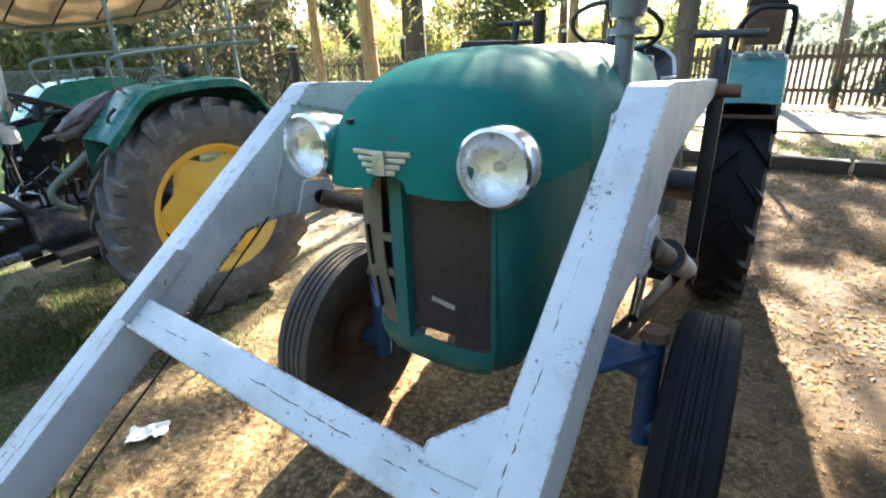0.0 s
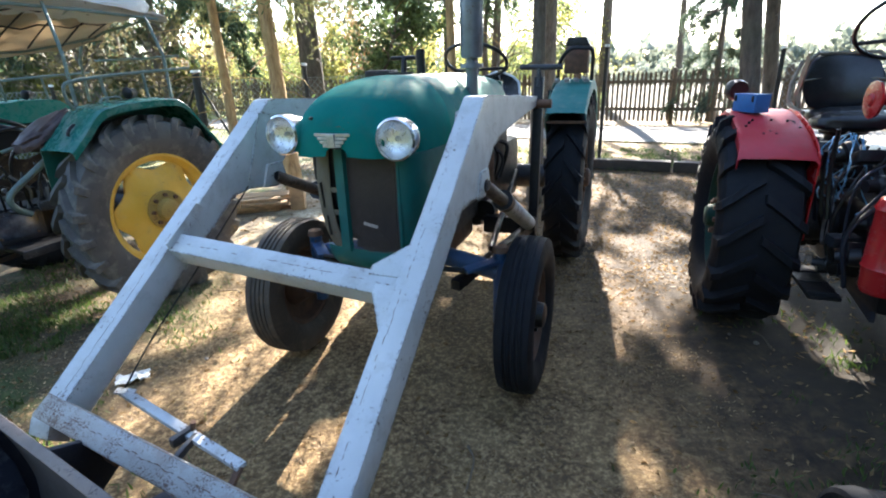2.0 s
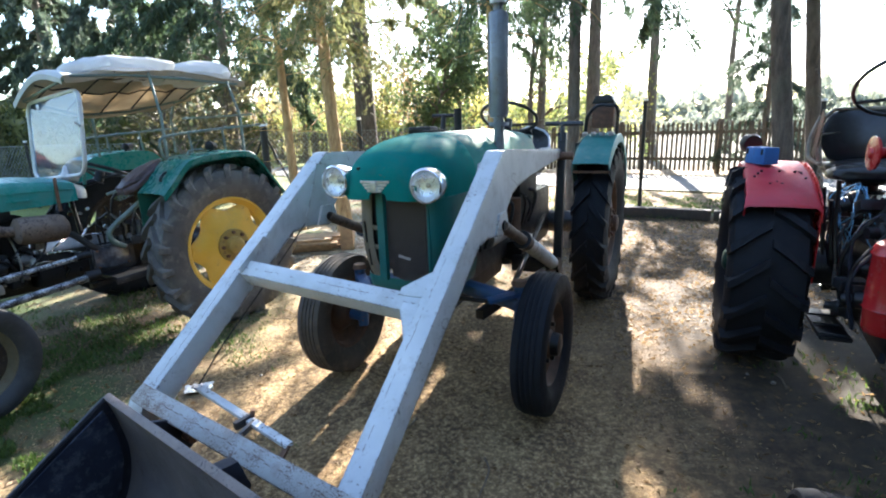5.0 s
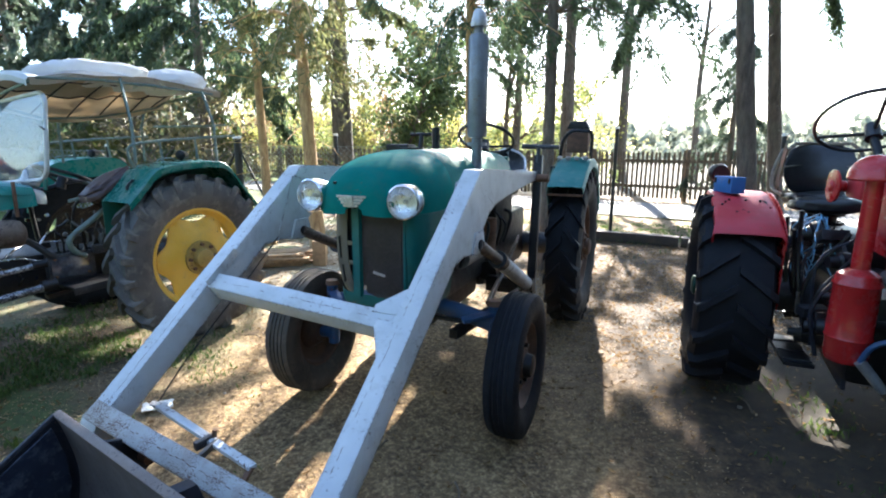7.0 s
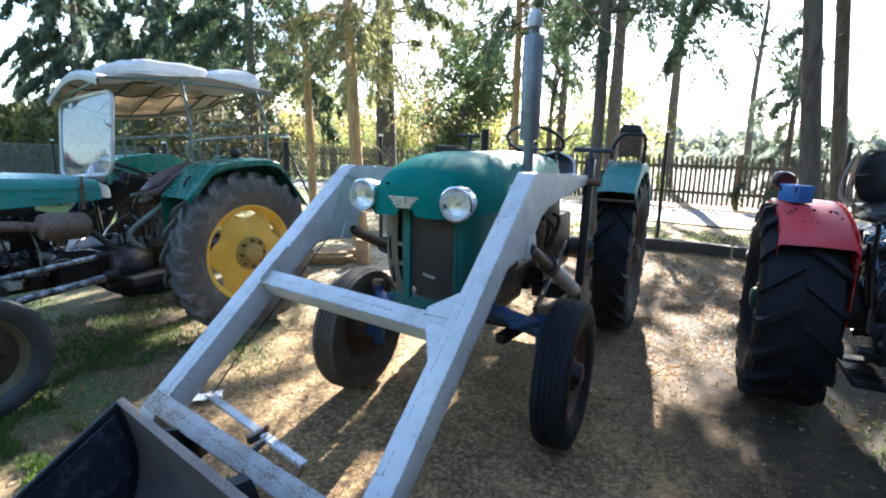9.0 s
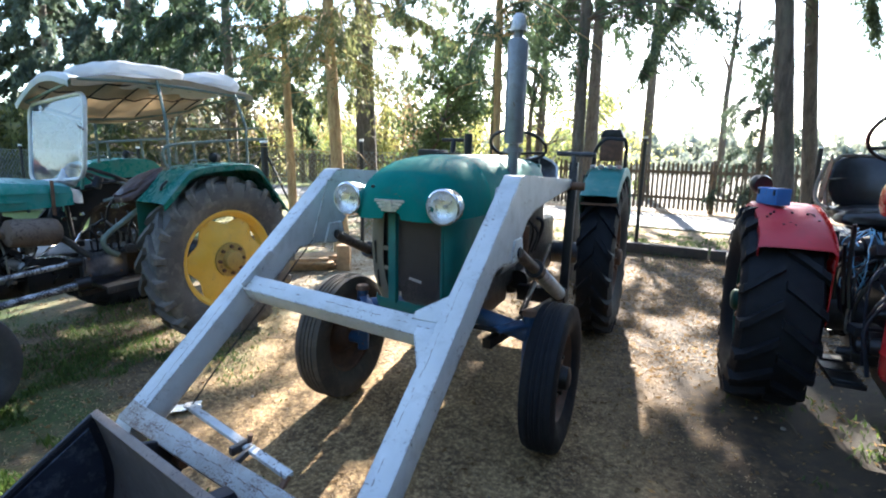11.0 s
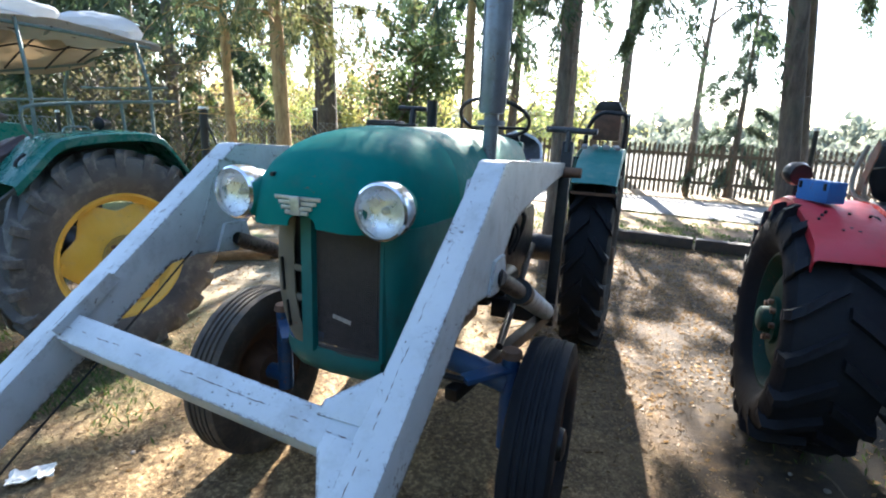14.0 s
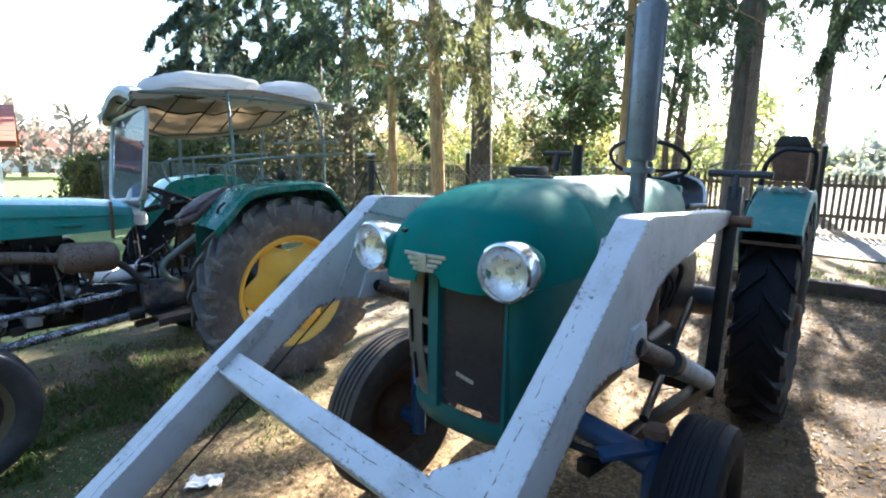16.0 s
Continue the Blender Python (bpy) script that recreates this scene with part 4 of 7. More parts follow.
ARM_OUT = [(1.43, 1.297), (0.34, 1.352), (0.30, 1.35), (-0.90, 0.485), (-0.92, 0.44), (-0.87, 0.395), (-0.83, 0.41), (0.0, 0.995), (0.1, 1.005), (0.17, 0.985), (0.24, 0.99), (0.30, 1.045), (0.42, 1.15), (0.52, 1.178), (0.75, 1.2), (1.1, 1.225), (1.43, 1.24)]
for side in (-1, 1):
    uc = side * 0.4875 - 0.0225
    un = uc - side * ARM / 2                    # its inner face
    skew = 0.0425 * side - 0.0025
    reach = [(v - skew * min(1, max(0, -v) / 0.85), z - 0.72 * skew * min(1, max(0, -v) / 0.85)) for v, z in ARM_OUT]
    arm = part("loader_arm", prism(B(), reach, ARM, lambda a, b, s: (uc + s, a, b)), GREY_BLUE, L, bevel=0.009, smooth=True)
    tagged(part("weld_seam", seam([(uc - side * 0.014, 0.26, 1.3202), (uc - side * 0.012, -0.25, 0.953), (uc - side * 0.015, -0.83, 0.5354)], 0.0012), RUST, arm), kind="stuff")
    part("stiffener", bar(B(), (un - side * 0.0005, 0.22, 1.3), (un - side * 0.0005, 0.10, 1.03), 0.008, 0.006, (1, 0, 0)), GREY_BLUE, arm)
    part("stiffener", bar(B(), (un - side * 0.0005, 0.24, 1.3), (un - side * 0.0005, 0.6, 1.22), 0.008, 0.006, (1, 0, 0)), GREY_BLUE, arm)
    part("eye_plate", prism(B(), [(0.18, 0.985), (0.27, 0.975), (0.34, 1.02), (0.32, 1.08), (0.22, 1.08)], ARM + 0.02, lambda a, b, s: (uc + s, a, b)), GREY_BLUE, arm, bevel=0.004)
    part("pin", rod(B(), (uc - 0.06, 0.27, 1.02), (uc + 0.06, 0.27, 1.02), 0.022, seg=14), IRON, arm)
    if side < 0:
        part("weld_plate", prism(B(), [(-0.36, 0.90), (-0.2, 1.01), (-0.17, 0.985), (-0.33, 0.855)], 0.01, lambda a, b, s: (un - side * 0.004 + s, a, b)), GREY_WORN, arm, bevel=0.002)
    uc = AX + side * 0.49
    # lift cylinder
    cyl = part("lift_cylinder", rod(B(), (uc, 0.60, 0.88), (uc, 1.22, 0.60), 0.042, seg=20), GREY_WORN, L, "pale grey hydraulic lift cylinder")
    part("piston_rod", rod(B(), (uc, 0.27, 1.02), (uc, 0.62, 0.87), 0.028, seg=16), SCALY, cyl)
    part("gland", rod(B(), (uc, 0.58, 0.888), (uc, 0.64, 0.862), 0.047, seg=20), IRON, cyl)
    part("cylinder_eye", rod(B(), (uc - 0.04, 1.25, 0.588), (uc + 0.04, 1.25, 0.588), 0.04, seg=16), IRON, cyl)
    # upright at the tractor's flank
    tower = part("loader_post", bar(B(), (uc, 1.36, 0.48), (uc, 1.45, 1.40), 0.045, 0.055, (1, 0, 0)), IRON, L, "dark loader upright", bevel=0.006)
    part("post_foot", bar(B(), (AX + side * 0.2, 1.34, 0.55), (uc + side * 0.03, 1.34, 0.55), 0.1, 0.1), IRON, tower, bevel=0.006)
    part("pivot_pin", rod(B(), (uc - 0.08, 1.41, 1.255), (uc + 0.08, 1.41, 1.255), 0.025, seg=14), RUST, tower)
    part("long_stay", bar(B(), (uc, 1.34, 0.55), (AX + side * 0.3, 0.45, 0.5), 0.05, 0.05), IRON, tower, bevel=0.004)

# cross beams
beam = part("cross_beam", box(B(), (-0.0225, -0.3245, 0.8455), (0.93, 0.078, 0.08), 35.8, 2.5, -3.5), GREY_BLUE, L, "scuffed grey-blue cross beam", bevel=0.008)
tagged(part("beam_seam", seam([(-0.46, -0.322, 0.897), (-0.02, -0.349, 0.8775), (0.42, -0.376, 0.8581)], 0.0012), RUST, beam), kind="stuff")
for d, name, wide, tall in ((1, "upper_gusset", 0.095, 0.085), (-1, "lower_gusset", 0.06, 0.11)):
    g0 = -0.365 + d * 0.038
    q = prism(B(), [(0.01, -0.032), (-wide, -0.032), (-wide, 0), (0, tall), (0.01, tall)], 0.012, lambda a, b, s: (0.4225 + a, g0 + b * d * 0.811 + s * 0.585, 1.125 + 0.72 * (g0 + b * d * 0.811) - s * 0.811))
    part(name, q, GREY_BLUE, beam, bevel=0.002)
low = part("lower_beam", box(B(), (-0.0225, -0.857, 0.4766), (1.066, 0.074, 0.07), 35.8, 4.3, -6), BEAM_WORN, L, "pale rust-streaked lower beam", bevel=0.007)
tagged(part("beam_seam", seam([(-0.54, -0.822, 0.5452), (-0.02, -0.876, 0.5063), (0.5, -0.93, 0.4674)], 0.0014), RUST, low), kind="stuff")
# latch rod behind the lower beam
rodbar = part("latch_bar", bar(B(), (AX - 0.47, -0.645, 0.49), (AX + 0.13, -0.785, 0.48), 0.03, 0.014), GREY_WORN, L, "pale latch bar", bevel=0.003)
part("latch_clamp", box(B(), (AX - 0.11, -0.745, 0.485), (0.02, 0.075, 0.03), 0, 0, -10), GREASY, rodbar, bevel=0.005)
part("latch_clamp", box(B(), (AX - 0.07, -0.775, 0.48), (0.016, 0.10, 0.022), 0, 0, 12), GREASY, rodbar, bevel=0.004)
part("latch_bolt", rod(B(), (AX - 0.10, -0.72, 0.485), (AX - 0.09, -0.72, 0.52), 0.008, seg=8), RUST, rodbar)
part("latch_hook", bar(B(), (AX + 0.125, -0.785, 0.48), (AX + 0.12, -0.83, 0.44), 0.02, 0.012), RUST, rodbar, bevel=0.003)
part("latch_cable", tube(B(), curve_pts([(AX - 0.46, -0.65, 0.495), (AX - 0.46, -0.5, 0.62), (AX - 0.452, -0.25, 0.80), (AX - 0.452, 0.05, 1.02)], 6), 0.003, 5), IRON, rodbar)
part("latch_tab", box(B(), (AX - 0.45, -0.65, 0.497), (0.06, 0.028, 0.008), 8, 10, 20), GREY_WORN, rodbar, bevel=0.004)

# bucket, yawed to fit the camera's view
STEEL_BLUE = worn("blue-black wear plate steel", (0.008, 0.012, 0.024), (0.028, 0.038, 0.066), (0.20, 0.22, 0.26), metal=0.4, rough=(0.3, 0.6), chip=0.68, chip_col=(0.16, 0.12, 0.10), scale=5, grain=20)
# Base lifted and blued to stand in for sky reflected in the shell
STEEL_BROWN = worn("scraped brown-grey bucket steel", (0.075, 0.07, 0.078), (0.13, 0.122, 0.13), (0.19, 0.165, 0.15), metal=0.4, rough=(0.4, 0.65), chip=0.64, chip_col=(0.05, 0.035, 0.03), scale=3.2, grain=24)
BW = 1.06
GREASY_RUST = worn("dark worn lip steel", (0.10, 0.075, 0.065), (0.17, 0.13, 0.11), (0.2, 0.19, 0.18), metal=0.4, rough=(0.4, 0.7), chip=0.6, chip_col=(0.05, 0.035, 0.03), scale=6, grain=22)
ASKEW = pose(AX + 0.02, -1.11, 0.008) @ pose(0, 0, 0, 0, 0, -11) @ pose(-AX, 1.1, 0)
profile = [(-1.06, 0.60), (-1.035, 0.50), (-1.02, 0.38), (-1.04, 0.26), (-1.10, 0.15), (-1.20, 0.075), (-1.34, 0.045), (-1.74, 0.03)]
bucket = part("bucket_shell", sheet(B(), [[(AX + BW * f, p.y, p.z) for f in (-0.504, -0.17, 0.17, 0.504)] for p in curve_pts([(0, v, z) for v, z in profile], 4)], 0.008), STEEL_BROWN, L, "scraped brown-grey steel bucket")
bucket.matrix_local = ASKEW
side_out = [(p.y, p.z) for p in curve_pts([(0, v, z) for v, z in profile], 4)] + [(-1.76, 0.10), (-1.74, 0.145), (-1.50, 0.31), (-1.22, 0.495)]
for side in (-1, 1):
    uc = AX + side * (BW / 2 + 0.003)
    part("bucket_side", prism(B(), side_out, 0.012, lambda a, b, s: (uc + s, a, b)), STEEL, bucket, bevel=0.003)
    part("side_edge", tube(B(), [(uc, -1.06, 0.60), (uc, -1.22, 0.495), (uc, -1.50, 0.31), (uc, -1.74, 0.145), (uc, -1.765, 0.10), (uc, -1.755, 0.04)], 0.009, 6), STEEL, bucket)
    part("corner_plate", prism(B(), [(-1.075, 0.57), (-1.05, 0.46), (-1.045, 0.36), (-1.07, 0.26), (-1.13, 0.175), (-1.22, 0.115), (-1.35, 0.085), (-1.60, 0.08), (-1.62, 0.21), (-1.30, 0.425)], 0.006, lambda a, b, s: (uc - side * 0.011 + s, a, b)), STEEL_BLUE, bucket, "blue-black wear plate with a round back edge", bevel=0.002)
    part("side_bolt", rod(B(), (uc - side * 0.03, -1.25, 0.3), (uc + side * 0.02, -1.25, 0.3), 0.012, seg=8), RUST, bucket)
part("top_lip", box(B(), (AX, -1.05, 0.602), (BW + 0.03, 0.026, 0.012), 25), GREASY_RUST, bucket, "rust-brown top lip", bevel=0.004)
part("cutting_edge", box(B(), (AX, -1.74, 0.032), (BW + 0.02, 0.09, 0.02)), RUST, bucket, bevel=0.003)
for side in (-1, 1):
    uc = AX + side * 0.40
    ear = part("bucket_ear", prism(B(), [(-1.012, 0.53), (-0.93, 0.50), (-0.86, 0.46), (-0.86, 0.37), (-0.95, 0.30), (-1.006, 0.33)], 0.02, lambda a, b, s: (uc + s, a, b)), STEEL, bucket, bevel=0.004)
    part("ear_pin", rod(B(), (uc - 0.06, -0.88, 0.42), (uc + 0.06, -0.88, 0.42), 0.02, seg=12), RUST, ear)
part("latch_ear", prism(B(), [(-1.012, 0.53), (-0.93, 0.52), (-0.9, 0.42), (-0.95, 0.30), (-1.006, 0.30)], 0.05, lambda a, b, s: (AX + 0.02 + s, a, b)), STEEL, bucket, bevel=0.01)

# levers on top of the uprights
u = AX + 0.49
valve = part("valve_lever", rod(B(), (u - 0.11, 1.44, 1.455), (u + 0.13, 1.44, 1.45), 0.015, seg=12), GREASY, L)
part("lever_post", rod(B(), (u, 1.43, 1.35), (u, 1.44, 1.455), 0.014), GREASY, valve)
u = AX - 0.47
vbox = part("valve_box", box(B(), (u + 0.02, 1.33, 1.44), (0.17, 0.13, 0.05)), IRON, L, "flat dark valve box", bevel=0.012)
part("box_leg", box(B(), (u, 1.40, 1.41), (0.05, 0.05, 0.06)), IRON, vbox)
part("tee_bar", rod(B(), (u + 0.0, 1.52, 1.535), (u + 0.17, 1.52, 1.535), 0.013), IRON, vbox)
part("tee_post", rod(B(), (u + 0.09, 1.5, 1.44), (u + 0.09, 1.52, 1.535), 0.018), IRON, vbox)
part("lever_grip", rod(B(), (u + 0.21, 1.5, 1.42), (u + 0.21, 1.5, 1.58), 0.028), IRON, vbox)


# ---- roofed tractor beside it ----
R = thing("tractor", PARK @ pose(-1.93, 0.86, 0) @ pose(0, 0, 0, 0, 0, -6) @ pose(1.93, -0.80, 0), "green tractor with canvas sunroof and yellow rear wheels", "tractor", "parked tractors")
DISC_DARK = worn("dark grimy wheel disc", (0.03, 0.022, 0.018), (0.06, 0.045, 0.035), (0.12, 0.09, 0.06), rough=(0.55, 0.8), chip=0.62, chip_col=(0.2, 0.15, 0.1), scale=6, gloss=0.2)
RIM_OLIVE = worn("dirty olive-yellow rim paint", (0.10, 0.085, 0.05), (0.15, 0.13, 0.08), (0.06, 0.045, 0.03), rough=(0.45, 0.7), chip=0.62, scale=8)
RUBBER_WORN = worn("blue-grey worn tyre rubber", (0.02, 0.024, 0.03), (0.04, 0.046, 0.055), (0.09, 0.09, 0.09), rough=(0.45, 0.75), chip=0.9, scale=4, bump_strength=0.3)
RX = -2.80                                    # its middle
RW = -2.03                                    # middle of its near rear tyre
for side, u in ((1, RW), (-1, 2 * RX - RW)):
    drive_wheel(R, (u, 0.855, 0.605), 0.60, 0.23, 0.385, side, YELLOW if side > 0 else DISC_DARK, YELLOW if side > 0 else DISC_DARK, RUBBER if side > 0 else RUBBER_DARK, 22, 6)
    steer_wheel(R, (RX + side * 0.91, -0.86, 0.335), 0.335, 0.17, 0.225, side, DISC_DARK, RUBBER_WORN, 4, RIM_OLIVE)
    # guard of flat plates with rounded corners
    outline = [(0.34, 1.07), (0.42, 1.15), (0.54, 1.275), (0.63, 1.31), (0.80, 1.33), (1.0, 1.335), (1.13, 1.30), (1.27, 1.13), (1.42, 0.94)]
    pts = curve_pts([(0, v, z) for v, z in outline], 4)
    gw = 0.33
    gu = u - side * 0.05
    g = part("mudguard", sheet(B(), [[(gu - side * gw / 2, p.y, p.z), (gu - side * gw / 6, p.y, p.z + 0.004), (gu + side * gw / 6, p.y, p.z + 0.004), (gu + side * (gw / 2 - 0.01), p.y, p.z), (gu + side * gw / 2, p.y, p.z - 0.01), (gu + side * gw / 2, p.y + 0.01, p.z - 0.05)] for p in pts], 0.006), GUARD_GREEN if side > 0 else TEAL_BLUE, R, "green angular mudguard with a pale worn front edge")
    part("guard_side", sheet(B(), [[(gu - side * gw / 2, p.y, p.z), (gu - side * gw / 2, p.y, p.z - (0.3 if side > 0 else 0.16))] for p in pts], 0.005), GREEN_DARK if side > 0 else TEAL_BLUE, g)
    rx_ = gu - side * 0.10
    part("guard_rail", tube(B(), curve_pts([(rx_, 0.56, 1.29), (rx_, 0.53, 1.34), (rx_, 0.525, 1.42), (rx_, 0.57, 1.455), (rx_, 0.75, 1.48), (rx_, 1.05, 1.505), (rx_, 1.42, 1.53)], 5), 0.010, 8), RAIL_GREY, g, "thin grey-green hand rail")
    for v, z in ((0.77, 1.48), (1.06, 1.505)):
        part("rail_post", rod(B(), (rx_, v, 1.32), (rx_, v - 0.015, z), 0.009), RAIL_GREY, g)
    part("guard_lamp", lathe(B(), [(-0.03, 0), (-0.028, 0.026), (0.02, 0.034), (0.05, 0.036), (0.06, 0.02), (0.06, 0)], (rx_ + 0.03, 0.92, 1.375), (0.5, -1, 0), 16), IRON, g)
    part("lamp_stalk", rod(B(), (rx_ + 0.03, 0.92, 1.32), (rx_ + 0.03, 0.92, 1.37), 0.008), IRON, g)
    part("loop", tube(B(), curve_pts([(gu, 0.66, 1.322), (gu, 0.68, 1.35), (gu, 0.78, 1.355), (gu, 0.80, 1.335)], 4), 0.006, 6), RAIL_GREY, g)
    part("step_loop", tube(B(), curve_pts([(gu + side * 0.03, 0.41, 1.15), (gu + side * 0.03, 0.42, 1.18), (gu + side * 0.03, 0.46, 1.215)], 4), 0.009, 6), IRON, g)


def bag(c, sx, sy, sz, seed, hard=0.8, low=-0.25, rough=1.0):
    """A soft lump of cloth or plastic, flattened below."""
    bm = B()
    bmesh.ops.create_uvsphere(bm, u_segments=44, v_segments=24, radius=1)
    for v in bm.verts:
        s = Vector((seed, 0, 0))
        n = (noise.noise(v.co * 1.5 + s) * 0.22 + noise.noise(v.co * 3.7 + s) * 0.10 + noise.noise(v.co * 9 + s) * 0.035) * rough
        q = Vector([math.copysign(abs(k) ** hard, k) for k in v.co]) * (1 + n)
        v.co = (c[0] + q.x * sx, c[1] + q.y * sy, c[2] + max(q.z, low) * sz)
    return bm


# worn leather pad slung over the inner edge of the guard
pad = part("side_seat", bag((0, 0, 0), 0.10, 0.20, 0.055, 12.0, 0.7), LEATHER, None)
pad.matrix_world = R.matrix_world @ pose(-2.33, 0.44, 1.175, 30, 0, 4)
tagged(pad, "cracked dark brown leather pad on the mudguard", "seat pad")
part("pad_tray", tube(B(), curve_pts([(-2.42, 0.22, 1.07), (-2.42, 0.36, 1.10), (-2.38, 0.5, 1.13), (-2.36, 0.58, 1.20)], 5), 0.011, 8), RAIL_GREY, R)
# hood
hood_rows = []
for v, z, deep in ((-1.55, 1.19, 0.2), (-1.50, 1.248, 0.22), (-1.2, 1.252, 0.215), (-0.55, 1.232, 0.205), (-0.16, 1.21, 0.175), (0.0, 1.193, 0.15), (0.07, 1.18, 0.13)):
    b = z - deep
    hood_rows.append([(RX + s, v, zz) for s, zz in ((-0.30, b), (-0.295, z - 0.05), (-0.27, z - 0.015), (-0.2, z), (0, z + 0.012), (0.2, z), (0.27, z - 0.015), (0.295, z - 0.05), (0.30, b))])
part("hood", sheet(B(), hood_rows, 0.005), TEAL_BLUE, R, "glossy blue-green long flat hood")
part("hood_trim", bar(B(), (RX + 0.303, -1.4, 1.175), (RX + 0.300, 0.05, 1.125), 0.006, 0.008), TEAL_BLUE, R)
part("hood_handle", bar(B(), (RX + 0.308, -0.33, 1.085), (RX + 0.308, -0.20, 1.085), 0.014, 0.014), TEAL_BLUE, R, bevel=0.003)
rows = []
for v, k, z in ((0.075, 1.0, 1.175), (0.11, 0.97, 1.16), (0.15, 0.86, 1.145), (0.18, 0.62, 1.13), (0.195, 0.3, 1.12)):
    rows.append([(RX + s * k, v, z + dz * k) for s, dz in ((-0.28, -0.11), (-0.28, -0.05), (-0.24, -0.01), (0, 0.01), (0.24, -0.01), (0.28, -0.05), (0.28, -0.11))])
part("tank_end", sheet(B(), rows, 0.005), ALLOY_PALE, R, "bare pale alloy hood end")
part("stake", bar(B(), (RX + 0.315, -0.055, 0.99), (RX + 0.315, -0.05, 1.215), 0.022, 0.016), RUST, R, "rusty flat steel stake", bevel=0.002)
# engine and everything hung on it
engine = part("engine_block", box(B(), (RX, -0.82, 0.78), (0.34, 1.2, 0.4)), IRON, R, bevel=0.02)
for k in range(4):
    part("cylinder_head", box(B(), (RX + 0.02, -1.25 + k * 0.28, 1.0), (0.36, 0.25, 0.09)), GREASY, engine, bevel=0.015)
part("crankcase", box(B(), (RX, -0.6, 0.54), (0.28, 1.2, 0.2)), IRON, engine, bevel=0.03)
gear = part("gearbox", box(B(), (RX + 0.06, 0.25, 0.60), (0.5, 1.0, 0.26)), IRON, R, bevel=0.05)
part("gear_cover", box(B(), (RX + 0.33, 0.2, 0.61), (0.06, 0.3, 0.2)), GREASY, gear, bevel=0.02)
part("cover_plate", box(B(), (RX + 0.362, 0.19, 0.62), (0.012, 0.25, 0.15)), SHEEN, gear, "oily cover plate, reflected sky in its colour", bevel=0.01)
for v in (0.09, 0.29):
    for z in (0.56, 0.68):
        part("cover_bolt", rod(B(), (RX + 0.366, v, z), (RX + 0.378, v, z), 0.009, seg=6), RUST, gear, smooth=False)
part("rear_axle", rod(B(), (2 * RX - RW + 0.1, 0.855, 0.605), (RW - 0.1, 0.855, 0.605), 0.11, seg=20), IRON, R)
muf = part("silencer", lathe(B(), [(-0.34, 0.0), (-0.34, 0.05), (-0.32, 0.082), (-0.28, 0.09), (-0.09, 0.09), (-0.06, 0.08), (-0.04, 0.05), (-0.035, 0.0)], (RX + 0.33, 0, 0.88), (0, 1, -0.06), 28), SCALY, R, "scaly rust-brown silencer")
part("silencer_pipe", tube(B(), curve_pts([(RX + 0.33, -0.33, 0.90), (RX + 0.33, -0.5, 0.925), (RX + 0.32, -0.7, 0.945), (RX + 0.28, -0.9, 0.95), (RX + 0.2, -1.0, 0.96)], 5), 0.034, 12), SCALY, muf)
part("tail_pipe", tube(B(), curve_pts([(RX + 0.33, -0.06, 0.85), (RX + 0.34, -0.0, 0.80), (RX + 0.36, 0.06, 0.73), (RX + 0.36, 0.10, 0.70)], 5), 0.022, 10), GREASY, muf)
rnd = random.Random(5)
for k in range(44):
    v = -1.35 + 0.027 * k + rnd.uniform(-0.02, 0.02)
    z = rnd.uniform(0.5, 0.86)
    s = rnd.uniform(0.035, 0.085)
    mat = rnd.choice([GREASY_LITE, SHEEN, GREASY, IRON, ALLOY_PALE])
    if rnd.random() < 0.5:
        part("accessory", lathe(B(), [(0, 0), (0, s * 0.6), (0.05, s * 0.62), (0.06, s * 0.45), (0.09, s * 0.42), (0.10, s * 0.2), (0.10, 0)], (RX + 0.17 + rnd.uniform(0, 0.05), v, z), (1, rnd.uniform(-0.3, 0.3), rnd.uniform(-0.3, 0.3)), 14), mat, engine)
    else:
        part("accessory", box(B(), (RX + 0.22, v, z), (0.12, s * 1.2, s), rnd.uniform(-8, 8), 0, rnd.uniform(-12, 12)), mat, engine, bevel=0.008)
for k in range(16):
    v = -1.35 + 0.075 * k
    part("hose", tube(B(), curve_pts([(RX + 0.18, v, rnd.uniform(0.85, 1.0)), (RX + 0.30, v + rnd.uniform(-0.08, 0.1), rnd.uniform(0.72, 0.92)), (RX + 0.31, v + rnd.uniform(-0.1, 0.2), rnd.uniform(0.6, 0.72)), (RX + 0.2, v + rnd.uniform(0, 0.25), rnd.uniform(0.5, 0.6))], 5), rnd.uniform(0.005, 0.012), 6), rnd.choice([IRON, IRON, GREASY, GREASY_LITE]), engine)
for k in range(70):
    v, z = rnd.uniform(-1.35, 0.3), rnd.uniform(0.5, 0.98)
    if z > 0.8 and -0.4 < v < 0.0:
        z -= 0.25
    x = RX + rnd.uniform(0.23, 0.33)
    if k % 3:
        part("bolt_head", rod(B(), (x - 0.03, v, z), (x, v + rnd.uniform(-0.01, 0.01), z + rnd.uniform(-0.01, 0.01)), rnd.uniform(0.007, 0.017), seg=6), rnd.choice([GLINT, GREASY_LITE, OILY]), engine, smooth=False)
    else:
        d = Vector((rnd.uniform(-0.03, 0.03), rnd.uniform(-0.12, 0.12), rnd.uniform(-0.08, 0.08)))
        a = Vector((x, v, z))
        part("fuel_line", tube(B(), curve_pts([a - d, a + Vector((0.02, 0, 0.02)), a + d], 4), rnd.uniform(0.004, 0.008), 6), rnd.choice([GLINT, OILY, OILY]), engine)
